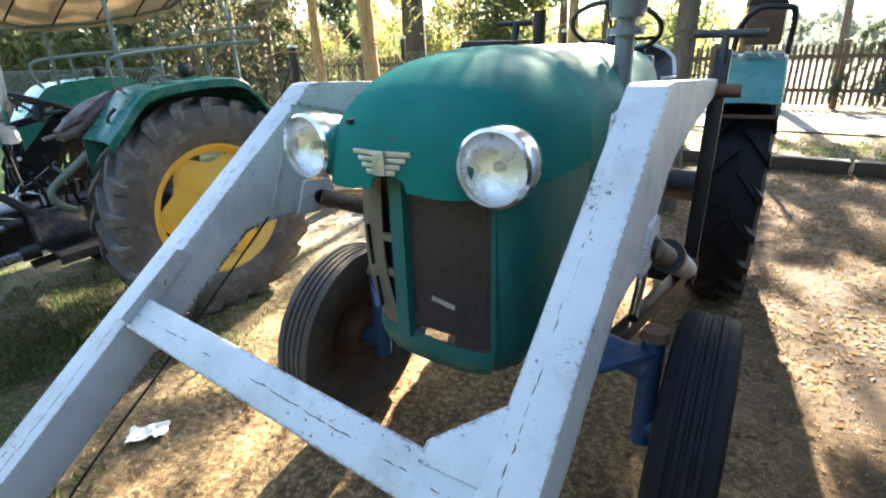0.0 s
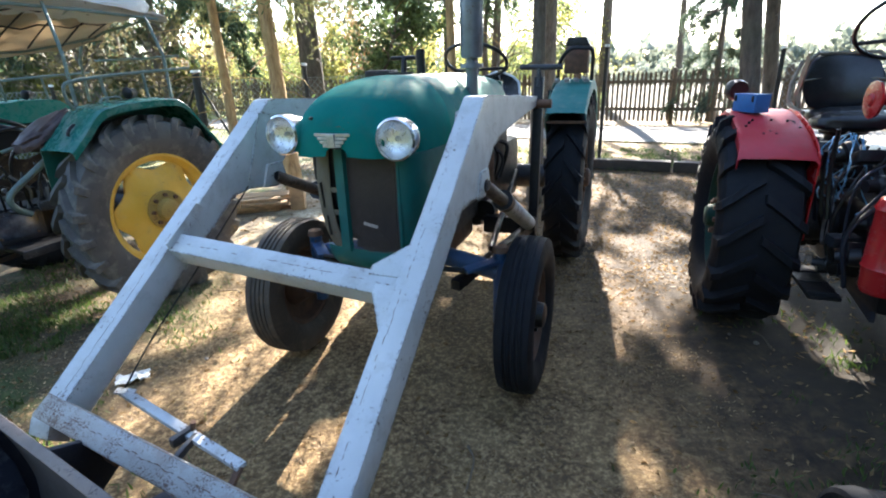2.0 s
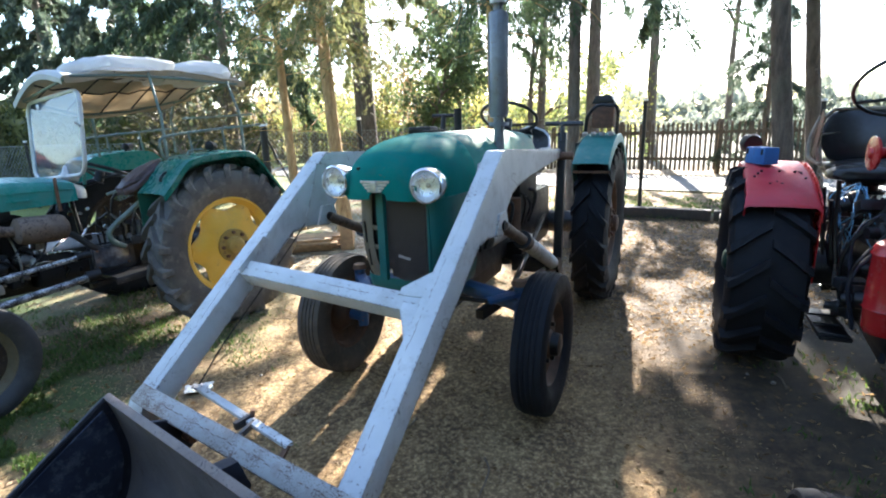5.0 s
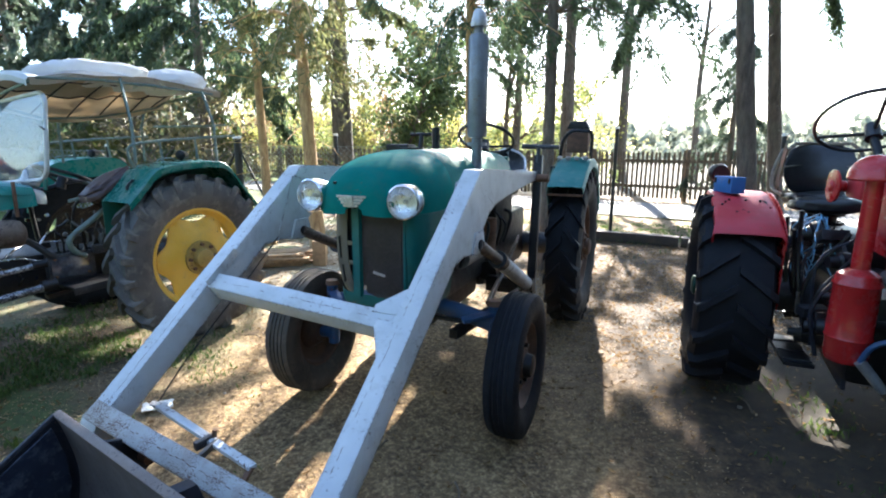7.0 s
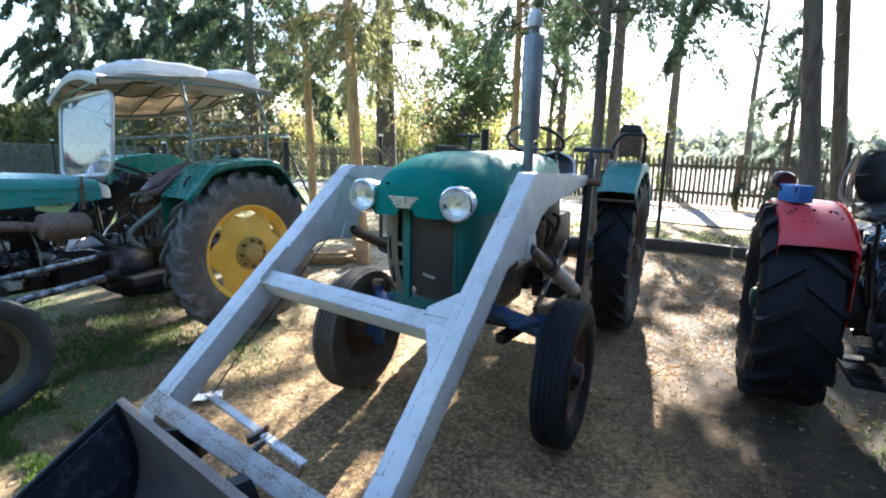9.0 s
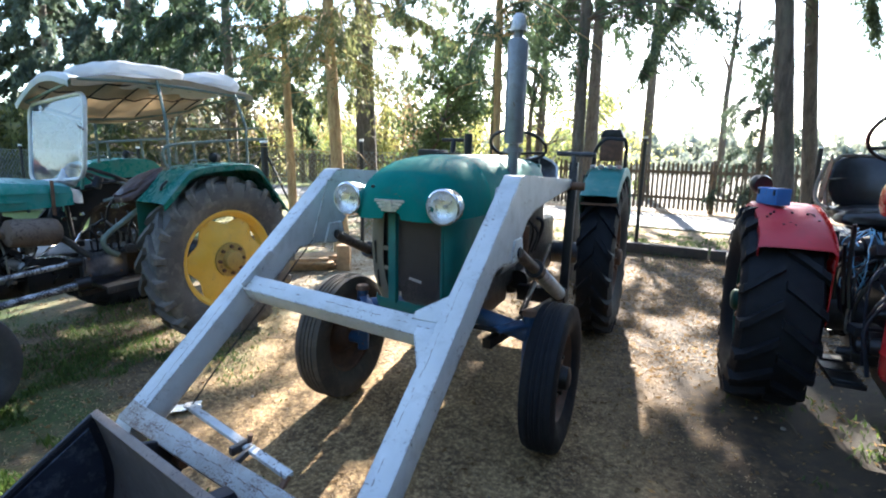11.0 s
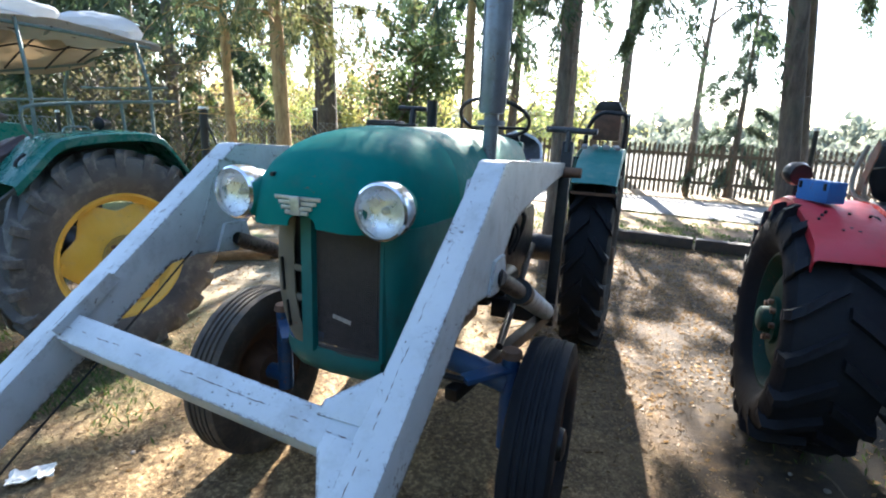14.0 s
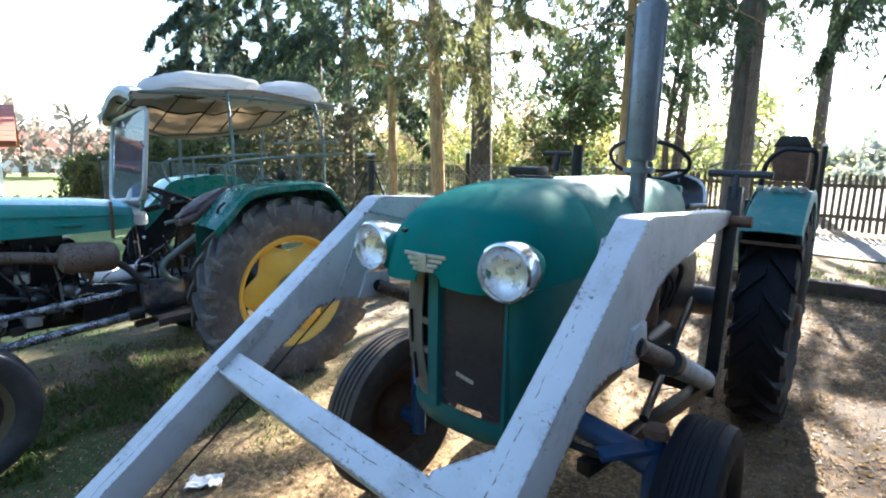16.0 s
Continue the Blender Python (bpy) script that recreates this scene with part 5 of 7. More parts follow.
for z0, z1, v0, v1, u0, r0 in ((0.585, 0.675, -1.15, -0.03, 0.45, 0.017), (0.425, 0.535, -1.2, -0.01, 0.50, 0.024)):
    link_rod = part("drag_link", rod(B(), (RX + u0, v0, z0), (RX + u0 - 0.03, v1, z1), r0, r0 * 1.1, 12), LINK_WORN, R, "long steel link with worn black paint")
    part("link_joint", rod(B(), (RX + u0 - 0.04, v1 - 0.03, z1), (RX + u0 - 0.03, v1 + 0.05, z1 + 0.005), r0 * 1.7, seg=12), IRON, link_rod)
part("front_axle", bar(B(), (RX - 0.85, -0.86, 0.42), (RX + 0.85, -0.86, 0.42), 0.09, 0.1), IRON, R, bevel=0.01)
part("axle_support", box(B(), (RX, -0.85, 0.5), (0.3, 0.3, 0.14)), IRON, R, bevel=0.01)
for side in (-1, 1):
    part("kingpin", rod(B(), (RX + side * 0.79, -0.86, 0.3), (RX + side * 0.79, -0.86, 0.56), 0.035, seg=12), IRON, R)
part("footboard", box(B(), (RX + 0.45, 0.40, 0.50), (0.3, 0.62, 0.025)), IRON, R, "worn dark footboard", bevel=0.005)
part("board_edge", bar(B(), (RX + 0.60, 0.08, 0.49), (RX + 0.60, 0.70, 0.52), 0.012, 0.05), GREASY, R, bevel=0.003)
part("step_bracket", bar(B(), (RX + 0.4, 0.0, 0.45), (RX + 0.4, 0.4, 0.49), 0.05, 0.03), IRON, R)
part("grab_pipe", tube(B(), curve_pts([(-2.40, 0.27, 0.68), (-2.40, 0.20, 0.73), (-2.40, 0.18, 0.80), (-2.40, 0.24, 0.86), (-2.38, 0.33, 0.93), (-2.36, 0.43, 1.01)], 5), 0.019, 10), RAIL_GREY, R, "bent pale grab pipe")
for k in range(12):
    v = 0.14 + 0.035 * k
    part("lever", tube(B(), curve_pts([(RX + 0.32 + rnd.uniform(-0.05, 0.05), v, 0.68), (RX + 0.36 + rnd.uniform(-0.06, 0.06), v + rnd.uniform(-0.04, 0.04), 0.82), (RX + 0.36 + rnd.uniform(-0.06, 0.06), v + rnd.uniform(-0.06, 0.06), rnd.uniform(0.86, 1.0))], 4), rnd.uniform(0.006, 0.011), 6), rnd.choice([IRON, IRON, GREASY, GREASY_LITE]), R)
for k in range(6):
    part("linkage_box", box(B(), (RX + 0.34 + rnd.uniform(-0.05, 0.04), 0.25 + 0.06 * k, 0.74 + rnd.uniform(-0.04, 0.08)), (0.07, rnd.uniform(0.04, 0.09), rnd.uniform(0.04, 0.1)), 0, 0, rnd.uniform(-20, 20)), rnd.choice([IRON, GREASY]), R, bevel=0.006)
part("pedal_post", rod(B(), (RX + 0.1, 0.13, 0.72), (RX + 0.05, 0.12, 1.08), 0.014), IRON, R)
part("pedal_arm", tube(B(), curve_pts([(RX + 0.1, 0.12, 0.78), (RX + 0.14, 0.2, 0.84), (RX + 0.18, 0.30, 0.92)], 4), 0.009, 6), IRON, R)
part("pedal_box", box(B(), (RX + 0.1, 0.14, 0.74), (0.07, 0.08, 0.06)), IRON, R, bevel=0.01)
part("gear_lever", tube(B(), curve_pts([(RX + 0.05, 0.36, 0.78), (RX + 0.1, 0.38, 1.0), (RX + 0.16, 0.45, 1.10)], 4), 0.01, 6), IRON, R)
part("column_box", lathe(B(), [(0, 0.03), (0.02, 0.055), (0.1, 0.06), (0.16, 0.035), (0.17, 0)], (RX + 0.08, 0.12, 1.16), (0, 0.5, 1), 16), ALLOY, R)
steering(R, (RX + 0.12, 0.33, 1.235), 0.185, -22, (RX + 0.08, 0.14, 1.12))
pan_seat(R, (RX, 1.0, 0.98), 0.46, 0.4, 0.24, BLACK, BLACK)
part("seat_base", box(B(), (RX, 0.98, 0.86), (0.3, 0.3, 0.2)), IRON, R, bevel=0.02)
# windscreen
wl, wr = -3.20, -2.42


def screen_corner(s, h):
    return Vector((wl - 0.03 * h * (1 - s) + (wr - wl) * s, 0.10 + 0.015 * s + 0.06 * h, 1.165 + 0.06 * s + 0.565 * h))


def screen_outline(inset, n=6):
    out = []
    r = 0.11
    for cs, ch, a0 in ((1 - r, 1 - r * 1.4, 0), (r, 1 - r * 1.4, 90), (r, r * 1.4, 180), (1 - r, r * 1.4, 270)):
        for k in range(n + 1):
            a = radians(a0 + 90 * k / n)
            out.append(screen_corner(cs + math.cos(a) * (r - inset), ch + math.sin(a) * (r * 1.4 - inset * 1.4)))
    return out


wf = part("windscreen_frame", tube(B(), screen_outline(0), 0.014, 8, closed=True), ALLOY_PALE, R, "pale rounded windscreen frame")
bm = B()
vs = [bm.verts.new(p) for p in screen_outline(0.01)]
bm.faces.new(vs)
bmesh.ops.solidify(bm, geom=bm.faces[:], thickness=0.005)
pane = part("windscreen", bm, GLASS, wf, "reflecting windscreen with sky tint in its glass", smooth=False)
pane.visible_shadow = False
for s in (0.12, 0.97):
    p = screen_corner(s, 0)
    part("screen_foot", rod(B(), p, p + Vector((0, -0.01, -0.07)), 0.011), GREEN_DARK, wf)
part("wiper", rod(B(), screen_corner(0.93, 0.62) + Vector((0.01, -0.02, 0)), screen_corner(0.99, 0.57) + Vector((0.03, -0.02, 0)), 0.007), IRON, wf)


# sunroof: pipe frame, bows, canvas that sags to the far side, plastic lying on top
def spline(knots, v):
    for (a, za), (b, zb) in zip(knots, knots[1:]):
        if v <= b or b == knots[-1][0]:
            f = min(1, max(0, (v - a) / (b - a)))
            f = f * f * (3 - 2 * f)
            return za + (zb - za) * f


RNEAR, RFAR = -2.42, -3.24


def roof_at(v, s, drop=0.0):
    """s from 0 (far edge) to 1 (near edge)."""
    zn = spline([(0.1, 1.868), (0.45, 1.925), (0.85, 1.955), (1.5, 1.905)], v)
    zf = spline([(0.1, 1.75), (0.6, 1.672), (1.1, 1.73), (1.5, 1.83)], v)
    dip = 0.018 * math.cos((v - 0.1) / 0.28 * 2 * math.pi)
    z = zf + (zn - zf) * s + (0.085 + dip) * math.sin(math.pi * min(1, s * 1.0)) - drop
    return Vector((RFAR + (RNEAR - RFAR) * s, v, z))


frame_pts = [roof_at(0.14, 1), roof_at(0.5, 1, 0.03), roof_at(0.9, 1, 0.06), roof_at(1.42, 1, 0.03), roof_at(1.47, 0.93, 0.02), roof_at(1.47, 0.07, 0.02), roof_at(1.42, 0, 0.03), roof_at(0.9, 0, 0.03), roof_at(0.5, 0, 0.03), roof_at(0.14, 0)]
roof_frame = part("roof_frame", tube(B(), frame_pts, 0.010, 8, closed=True), RAIL_GREY, R, "thin grey-green pipe roof frame")
for u0, u1, s in ((-2.27, -2.40, 1), (-3.30, -3.22, 0)):
    for v0, v1 in ((0.62, 0.66), (1.30, 1.32)):
        top = roof_at(v1, s, 0.02)
        part("roof_post", tube(B(), [(u0, v0, 1.30), (u0 * 0.97 + u1 * 0.03, v0, 1.62), top], 0.011, 8), RAIL_GREY, roof_frame)
part("rear_rail", tube(B(), [(-2.27, 1.42, 1.62), (-2.8, 1.5, 1.62), (-3.3, 1.42, 1.62)], 0.009, 6), RAIL_GREY, roof_frame)
part("corner_patch", sheet(B(), [[roof_at(0.85, 0.97, 0.005), roof_at(1.05, 0.97, 0.005)], [roof_at(0.85, 0.86, 0.012), roof_at(1.0, 0.84, 0.012)]], 0.006), GREEN_DARK, roof_frame)
rows = []
for i in range(33):
    v = 0.1 + 1.4 * i / 32
    row = [roof_at(v, 0, 0.05), roof_at(v, 0, 0.02)]
    row += [roof_at(v, k / 16) + Vector((0, 0, 0.006 * noise.noise((v * 7, k * 0.6, 2)))) for k in range(17)]
    row += [roof_at(v, 1, 0.02), roof_at(v, 1, 0.045)]
    rows.append(row)
part("canvas", sheet(B(), rows, 0.003), CANVAS, roof_frame, "sagging cream canvas")
rows = []
for k in range(17):
    p = roof_at(0.1, k / 16)
    j = 0.008 * noise.noise((k * 0.7, 3, 1))
    rows.append([p + Vector((0, 0.06, 0.012)), p + Vector((0, -0.005, 0.008 + j)), p + Vector((0, -0.025, -0.02)), p + Vector((0, -0.02 + j, -0.055 + j))])
part("front_hem", sheet(B(), rows, 0.004), PLASTIC_SHEET, roof_frame, "pale turned-down front hem")
for v, bend in ((0.2, 0.02), (0.42, 0.05), (0.66, 0.07), (0.92, 0.06), (1.16, 0.05), (1.38, 0.02)):
    part("bow", tube(B(), [roof_at(v + bend * math.sin(math.pi * k / 12), k / 12, 0.012) for k in range(13)], 0.006, 6), IRON, roof_frame)
for s in (0.3, 0.62):
    part("purlin", tube(B(), [roof_at(0.14 + 1.3 * k / 12, s, 0.016) for k in range(13)], 0.006, 6), IRON, roof_frame)
for c, sx, sy, sz, seed in (((-2.74, 0.60, 1.935), 0.34, 0.36, 0.09, 1.0), ((-2.70, 1.20, 1.945), 0.30, 0.25, 0.095, 7.0)):
    ob = part("plastic_sheet", bag((0, 0, 0), sx, sy, sz, seed, 0.72, -0.35, 0.8), PLASTIC_SHEET, None)
    ob.matrix_world = R.matrix_world @ pose(*c, 0, -7, 0)
    tagged(ob, "crumpled milky plastic sheet lying on the sunroof", "plastic sheet", "sheets on the sunroof")


# ---- red tractor on the other side ----
BIGGER = 1.07                                # scaled up about the camera so it fits the view from farther off
E = thing("tractor", pose(-0.113, 1.31, -0.105, 0, 0, -25) @ Matrix.Scale(BIGGER, 4), "red tractor with black seat and chevron-lugged tyres", "tractor", "parked tractors")
EX = 2.2
# Wheel green taken almost to black, putting shade into the paint
GREEN_SHADED = worn("green wheel paint with shade in its colour", (0.004, 0.03, 0.02), (0.01, 0.05, 0.035), (0.03, 0.03, 0.025), rough=(0.5, 0.7), chip=0.66, gloss=0.2)
GUARD_LINE = ((1.02, 1.03), (1.025, 1.045), (1.08, 1.09), (1.2, 1.14), (1.35, 1.18), (1.5, 1.205), (1.65, 1.205), (1.82, 1.165), (2.0, 1.05), (2.12, 0.9))
BLUE_BLACK = plain("blue-black grimy paint", (0.012, 0.016, 0.028), 0.55, 0.1, 0.4, 12, 0.3)
EW = 1.70
for side, u in ((-1, EW), (1, 2 * EX - EW)):
    drive_wheel(E, (u + side * 0.035, 1.46, 0.645), 0.515, 0.36, 0.32, side, GREEN_SHADED, GREEN_SHADED, RUBBER_DARK, 18)
    rows = []
    for v, z in GUARD_LINE:
        e = 0.155 if v > 1.06 else 0.165
        rows.append([(u - e, v + 0.02, z - 0.05), (u - e, v, z - 0.008), (u - e + 0.015, v, z), (u, v - 0.004, z + 0.004), (u + e - 0.03, v, z), (u + e - 0.008, v, z - 0.02), (u + e, v + 0.02, z - 0.07)])
    g = part("mudguard", sheet(B(), rows, 0.006), RED_PINK, E, "bleached red mudguard with bolt holes")
    part("guard_wall", sheet(B(), [[(u - side * 0.155, v, z), (u - side * 0.155, v, max(0.66, z - 0.4))] for v, z in GUARD_LINE[1:-1]], 0.005), RED, g)
    for k in range(9):
        s, h = rnd.uniform(-0.12, 0.12), rnd.uniform(0.2, 0.9)
        part("bolt_hole", rod(B(), (u + s, 1.10 + 0.25 * h, 1.095 + 0.085 * h), (u + s, 1.095 + 0.25 * h, 1.108 + 0.087 * h), 0.006, seg=8), IRON, g, smooth=False)
tool = part("battery_box", box(B(), (1.633, 1.463, 1.25), (0.08, 0.18, 0.09), 0, 0, 23.7), BLUE_BOX, None, "small blue painted box", bevel=0.006)
tool.matrix_world = E.matrix_world.copy()
for k in (-1, 1):
    part("clasp", box(B(), (1.596 - k * 0.028, 1.447 + k * 0.063, 1.272), (0.01, 0.014, 0.03), 0, 0, 23.7), IRON, tool, bevel=0.002)
tagged(tool, "small blue box standing on the red mudguard", "box")
lampm = part("work_lamp", lathe(B(), [(0, 0), (0.0, 0.05), (0.03, 0.058), (0.075, 0.05), (0.1, 0.02), (0.1, 0)], (EW - 0.09, 1.70, 1.30), (-0.3, 1, 0.1), 20), BLACK, E, "round black work lamp")
part("lamp_stalk", rod(B(), (EW - 0.095, 1.73, 1.18), (EW - 0.095, 1.73, 1.30), 0.012), IRON, lampm)
gear = part("gearbox", box(B(), (EX + 0.06, 1.4, 0.62), (0.34, 1.2, 0.42)), IRON, E, bevel=0.05)
part("rear_axle", rod(B(), (EW, 1.46, 0.645), (2 * EX - EW, 1.46, 0.645), 0.1, seg=18), GREASY, E)
part("engine_block", box(B(), (EX + 0.15, 0.3, 0.58), (0.24, 1.1, 0.4)), IRON, E, bevel=0.03)
part("hood", sheet(B(), [[(EX + 0.12 + s * w, v, z) for s, z in ((-1, 1.02), (-1, 1.2), (-0.85, 1.3), (-0.4, 1.34), (0.4, 1.34), (0.85, 1.3), (1, 1.2), (1, 1.0))] for v, w in ((-0.35, 0.14), (-0.3, 0.17), (0.2, 0.19), (0.6, 0.19), (0.98, 0.18))], 0.005), RED, E, "red hood")
part("fuel_tank", box(B(), (2.22, 1.1, 1.285), (0.24, 0.2, 0.125)), RED_PINK, E, bevel=0.02)
steering(E, (2.18, 1.27, 1.58), 0.222, -38, (EX + 0.05, 0.95, 1.1), thick=0.0095)
SEAT_EDGE = plain("worn khaki seat edge", (0.16, 0.14, 0.10), 0.6, 0.1, 0.4, 20, 0.2)
seat_c = (2.235, 2.05)
seat = part("seat_cushion", bag((seat_c[0], seat_c[1], 1.11), 0.22, 0.22, 0.075, 3.0), BLACK, E, "black vinyl seat")
rows = []
for i in range(9):
    z = 1.13 + 0.355 * i / 8
    half = 0.225 * (1 - abs((i / 8 - 0.45) / 0.62) ** 3) ** (1 / 3)
    rows.append([(seat_c[0] + half * s, seat_c[1] + 0.22 + 0.07 * (i / 8) ** 2 - 0.12 * s * s, z) for s in [k / 5 - 1 for k in range(11)]])
pad = bag((0, 0, 0), 0.205, 0.042, 0.165, 5.0, 0.72, -1.0, 0.3)
for v in pad.verts:
    side = v.co.x / 0.205
    v.co += Vector((seat_c[0], seat_c[1] + 0.225 + 0.07 * ((v.co.z + 0.165) / 0.33) ** 2 - 0.10 * side * side, 1.32))
part("backrest", pad, BLACK, seat, "glossy black padded backrest")
part("seat_front", bag((seat_c[0] - 0.02, seat_c[1] - 0.16, 1.115), 0.19, 0.10, 0.05, 8.0, 0.7, -1.0, 0.4), BLACK, seat)
part("seat_bracket", sheet(B(), [[(seat_c[0] - 0.235, seat_c[1] + 0.06 + 0.05 * k, 1.40 - 0.09 * k), (seat_c[0] - 0.225, seat_c[1] + 0.04 + 0.05 * k, 1.36 - 0.09 * k)] for k in range(-1, 3)], 0.008), SEAT_EDGE, seat, "pale yellowed seat bracket")
edge = [rows[i][0] for i in range(9)] + rows[8][1:-1] + [rows[i][-1] for i in range(8, -1, -1)]
part("seat_piping", tube(B(), edge, 0.012, 6), SEAT_EDGE, seat, "pale worn seat edging")
part("seat_seam", tube(B(), [Vector(rows[5][k]) + Vector((0, -0.03, -0.02 * abs(k / 5 - 1))) for k in range(11)], 0.006, 6), SEAT_EDGE, seat)
spring = part("seat_spring", rod(B(), (seat_c[0], seat_c[1] - 0.03, 0.7), (seat_c[0], seat_c[1], 1.12), 0.07, 0.09, 14), IRON, E)
for k in range(5):
    coil = [(seat_c[0] + 0.11 * math.cos(a), seat_c[1] - 0.02 + 0.11 * math.sin(a), 0.83 + 0.055 * k) for a in [2 * math.pi * j / 18 for j in range(18)]]
    part("coil", tube(B(), coil, 0.012, 6, closed=True), IRON, spring)
# Dark block added so no bright ground shows under the seat
part("seat_filler", box(B(), (EX + 0.04, 1.72, 0.88), (0.36, 0.5, 0.22)), IRON, E, "black block added to fill the gap under the seat", bevel=0.04)
part("seat_pan", tube(B(), curve_pts([(seat_c[0] - 0.24, seat_c[1] - 0.1, 1.16), (seat_c[0] - 0.27, seat_c[1] + 0.1, 1.2), (seat_c[0] - 0.25, seat_c[1] + 0.2, 1.32), (seat_c[0] - 0.2, seat_c[1] + 0.25, 1.45)], 5), 0.012, 8), SEAT_EDGE, seat)
# air cleaner in front
ac = (2.06, 0.72)
clean = part("air_cleaner", lathe(B(), [(0.56, 0), (0.56, 0.07), (0.58, 0.08), (0.66, 0.084), (0.668, 0.088), (0.676, 0.084), (0.89, 0.082), (0.90, 0.088), (0.912, 0.083), (0.94, 0.074), (0.956, 0.05), (0.965, 0.033), (1.35, 0.03)], (*ac, 0), (0, 0, 1), 28), RED, E, "tall red air cleaner")
part("mushroom_cap", lathe(B(), [(1.335, 0.03), (1.328, 0.09), (1.335, 0.097), (1.365, 0.093), (1.40, 0.075), (1.425, 0.045), (1.433, 0)], (*ac, 0), (0, 0, 1), 28), RED, clean, "rounded red rain cap")
part("cleaner_clamp", rod(B(), (ac[0], ac[1], 0.72), (ac[0] + 0.2, ac[1] + 0.05, 0.72), 0.02), IRON, clean)
part("intake_hose", tube(B(), curve_pts([(ac[0] + 0.08, ac[1], 0.93), (ac[0] + 0.2, ac[1] + 0.01, 0.90), (ac[0] + 0.36, ac[1] + 0.05, 0.88)], 5), 0.036, 12), PIPE_GREY, clean, "grey rubber intake hose")
part("belt_disc", lathe(B(), [(-0.05, 0), (-0.05, 0.026), (-0.008, 0.03), (-0.006, 0.078), (0.004, 0.08), (0.008, 0.06), (0.010, 0.03), (0.02, 0.022), (0.02, 0)], (2.045, 1.18, 1.275), (-1, -0.08, 0), 24), RED, E, "round red disc on a shaft")
part("disc_shaft", rod(B(), (2.045, 1.18, 1.275), (2.16, 1.2, 1.275), 0.022), ALLOY, E)
# hose with a brass coupling hanging in front
hose = part("hose", tube(B(), curve_pts([(EX + 0.2, 0.55, 0.74), (EX + 0.04, 0.56, 0.735), (EX - 0.08, 0.60, 0.68), (EX - 0.115, 0.63, 0.59)], 6), 0.012, 8), BLUE, E)
part("coupling", rod(B(), (EX - 0.115, 0.63, 0.59), (EX - 0.02, 0.63, 0.475), 0.022, 0.02, 14), ALLOY, hose, "dull brass hose coupling")
# tangle of twine and levers beside the seat
for k in range(13):
    a = Vector((EX - 0.19 + rnd.uniform(-0.05, 0.05), 1.25 + rnd.uniform(-0.08, 0.08), 1.12))
    pts = [a]
    for j in range(5):
        pts.append(pts[-1] + Vector((rnd.uniform(-0.05, 0.05), rnd.uniform(-0.06, 0.06), -rnd.uniform(0.03, 0.09))))
    part("twine", tube(B(), curve_pts(pts, 4), 0.003, 5), ROPE, E)
for k in range(7):
    x0 = EX - 0.28 + rnd.uniform(-0.06, 0.08)
    v0 = 1.1 + k * 0.09
    part("lever", tube(B(), curve_pts([(x0, v0, 0.75), (x0 - 0.02, v0 + 0.02, 0.95), (x0 - 0.04, v0 - 0.03, 1.05 + rnd.uniform(0, 0.12))], 4), 0.01, 6), IRON, E)
ring = [(1.97, 1.15 + 0.035 * math.cos(a), 0.72 + 0.1 * math.sin(a)) for a in [2 * math.pi * k / 20 for k in range(20)]]
part("lifting_ring", tube(B(), ring, 0.008, 6, closed=True), ALLOY, E)
board = part("footboard", box(B(), (EX - 0.24, 1.15, 0.42), (0.13, 0.42, 0.02)), IRON, E, bevel=0.005)
for k in range(3):
    part("board_slat", box(B(), (EX - 0.24, 0.98 + 0.14 * k, 0.433), (0.12, 0.02, 0.006)), GREASY, board)
part("clutch_plate", prism(B(), [(0.86, 0.36), (1.2, 0.40), (1.32, 0.9), (1.2, 1.02), (0.98, 0.86)], 0.02, lambda a, b, s: (EX - 0.08 + s, a, b)), BLUE_BLACK, E, "dull blue-black side plate", bevel=0.004)
for k in range(22):
    v, z, s = rnd.uniform(0.86, 1.75), rnd.uniform(0.5, 1.05), rnd.uniform(0.025, 0.06)
    mat = rnd.choice([IRON, IRON, IRON, GREASY])
    if k % 2:
        part("fitting", lathe(B(), [(0, 0), (0, s), (0.04, s), (0.05, s * 0.7), (0.09, s * 0.6), (0.09, 0)], (EX - 0.06 - rnd.uniform(0, 0.14), v, z), (-1, rnd.uniform(-0.4, 0.4), rnd.uniform(-0.4, 0.4)), 14), mat, E)
    else:
        part("fitting", box(B(), (EX - 0.12 - rnd.uniform(0, 0.1), v, z), (0.12, s * 1.3, s), rnd.uniform(-25, 25), 0, rnd.uniform(-25, 25)), mat, E, bevel=0.008)
for k in range(14):
    v = 0.85 + 0.06 * k
    part("cable", tube(B(), curve_pts([(EX - 0.1, v, rnd.uniform(0.9, 1.15)), (EX - 0.24, v + rnd.uniform(-0.1, 0.1), rnd.uniform(0.75, 0.95)), (EX - 0.2, v + rnd.uniform(-0.1, 0.1), rnd.uniform(0.5, 0.7))], 5), rnd.uniform(0.004, 0.01), 6), rnd.choice([IRON, IRON, GREASY, BLUE_BLACK]), E)
for side in (-1, 1):
    steer_wheel(E, (EX + side * 0.55, -0.61, 0.345), 0.247, 0.16, 0.2, side, GREEN_SHADED, RUBBER_DARK)
part("front_axle", bar(B(), (EX - 0.5, -0.60, 0.34), (EX + 0.5, -0.60, 0.34), 0.08, 0.09), IRON, E, bevel=0.008)
part("axle_support", box(B(), (EX, -0.3, 0.45), (0.24, 0.7, 0.2)), IRON, E, bevel=0.02)


# ---- fences ----
PICK_H = 1.36


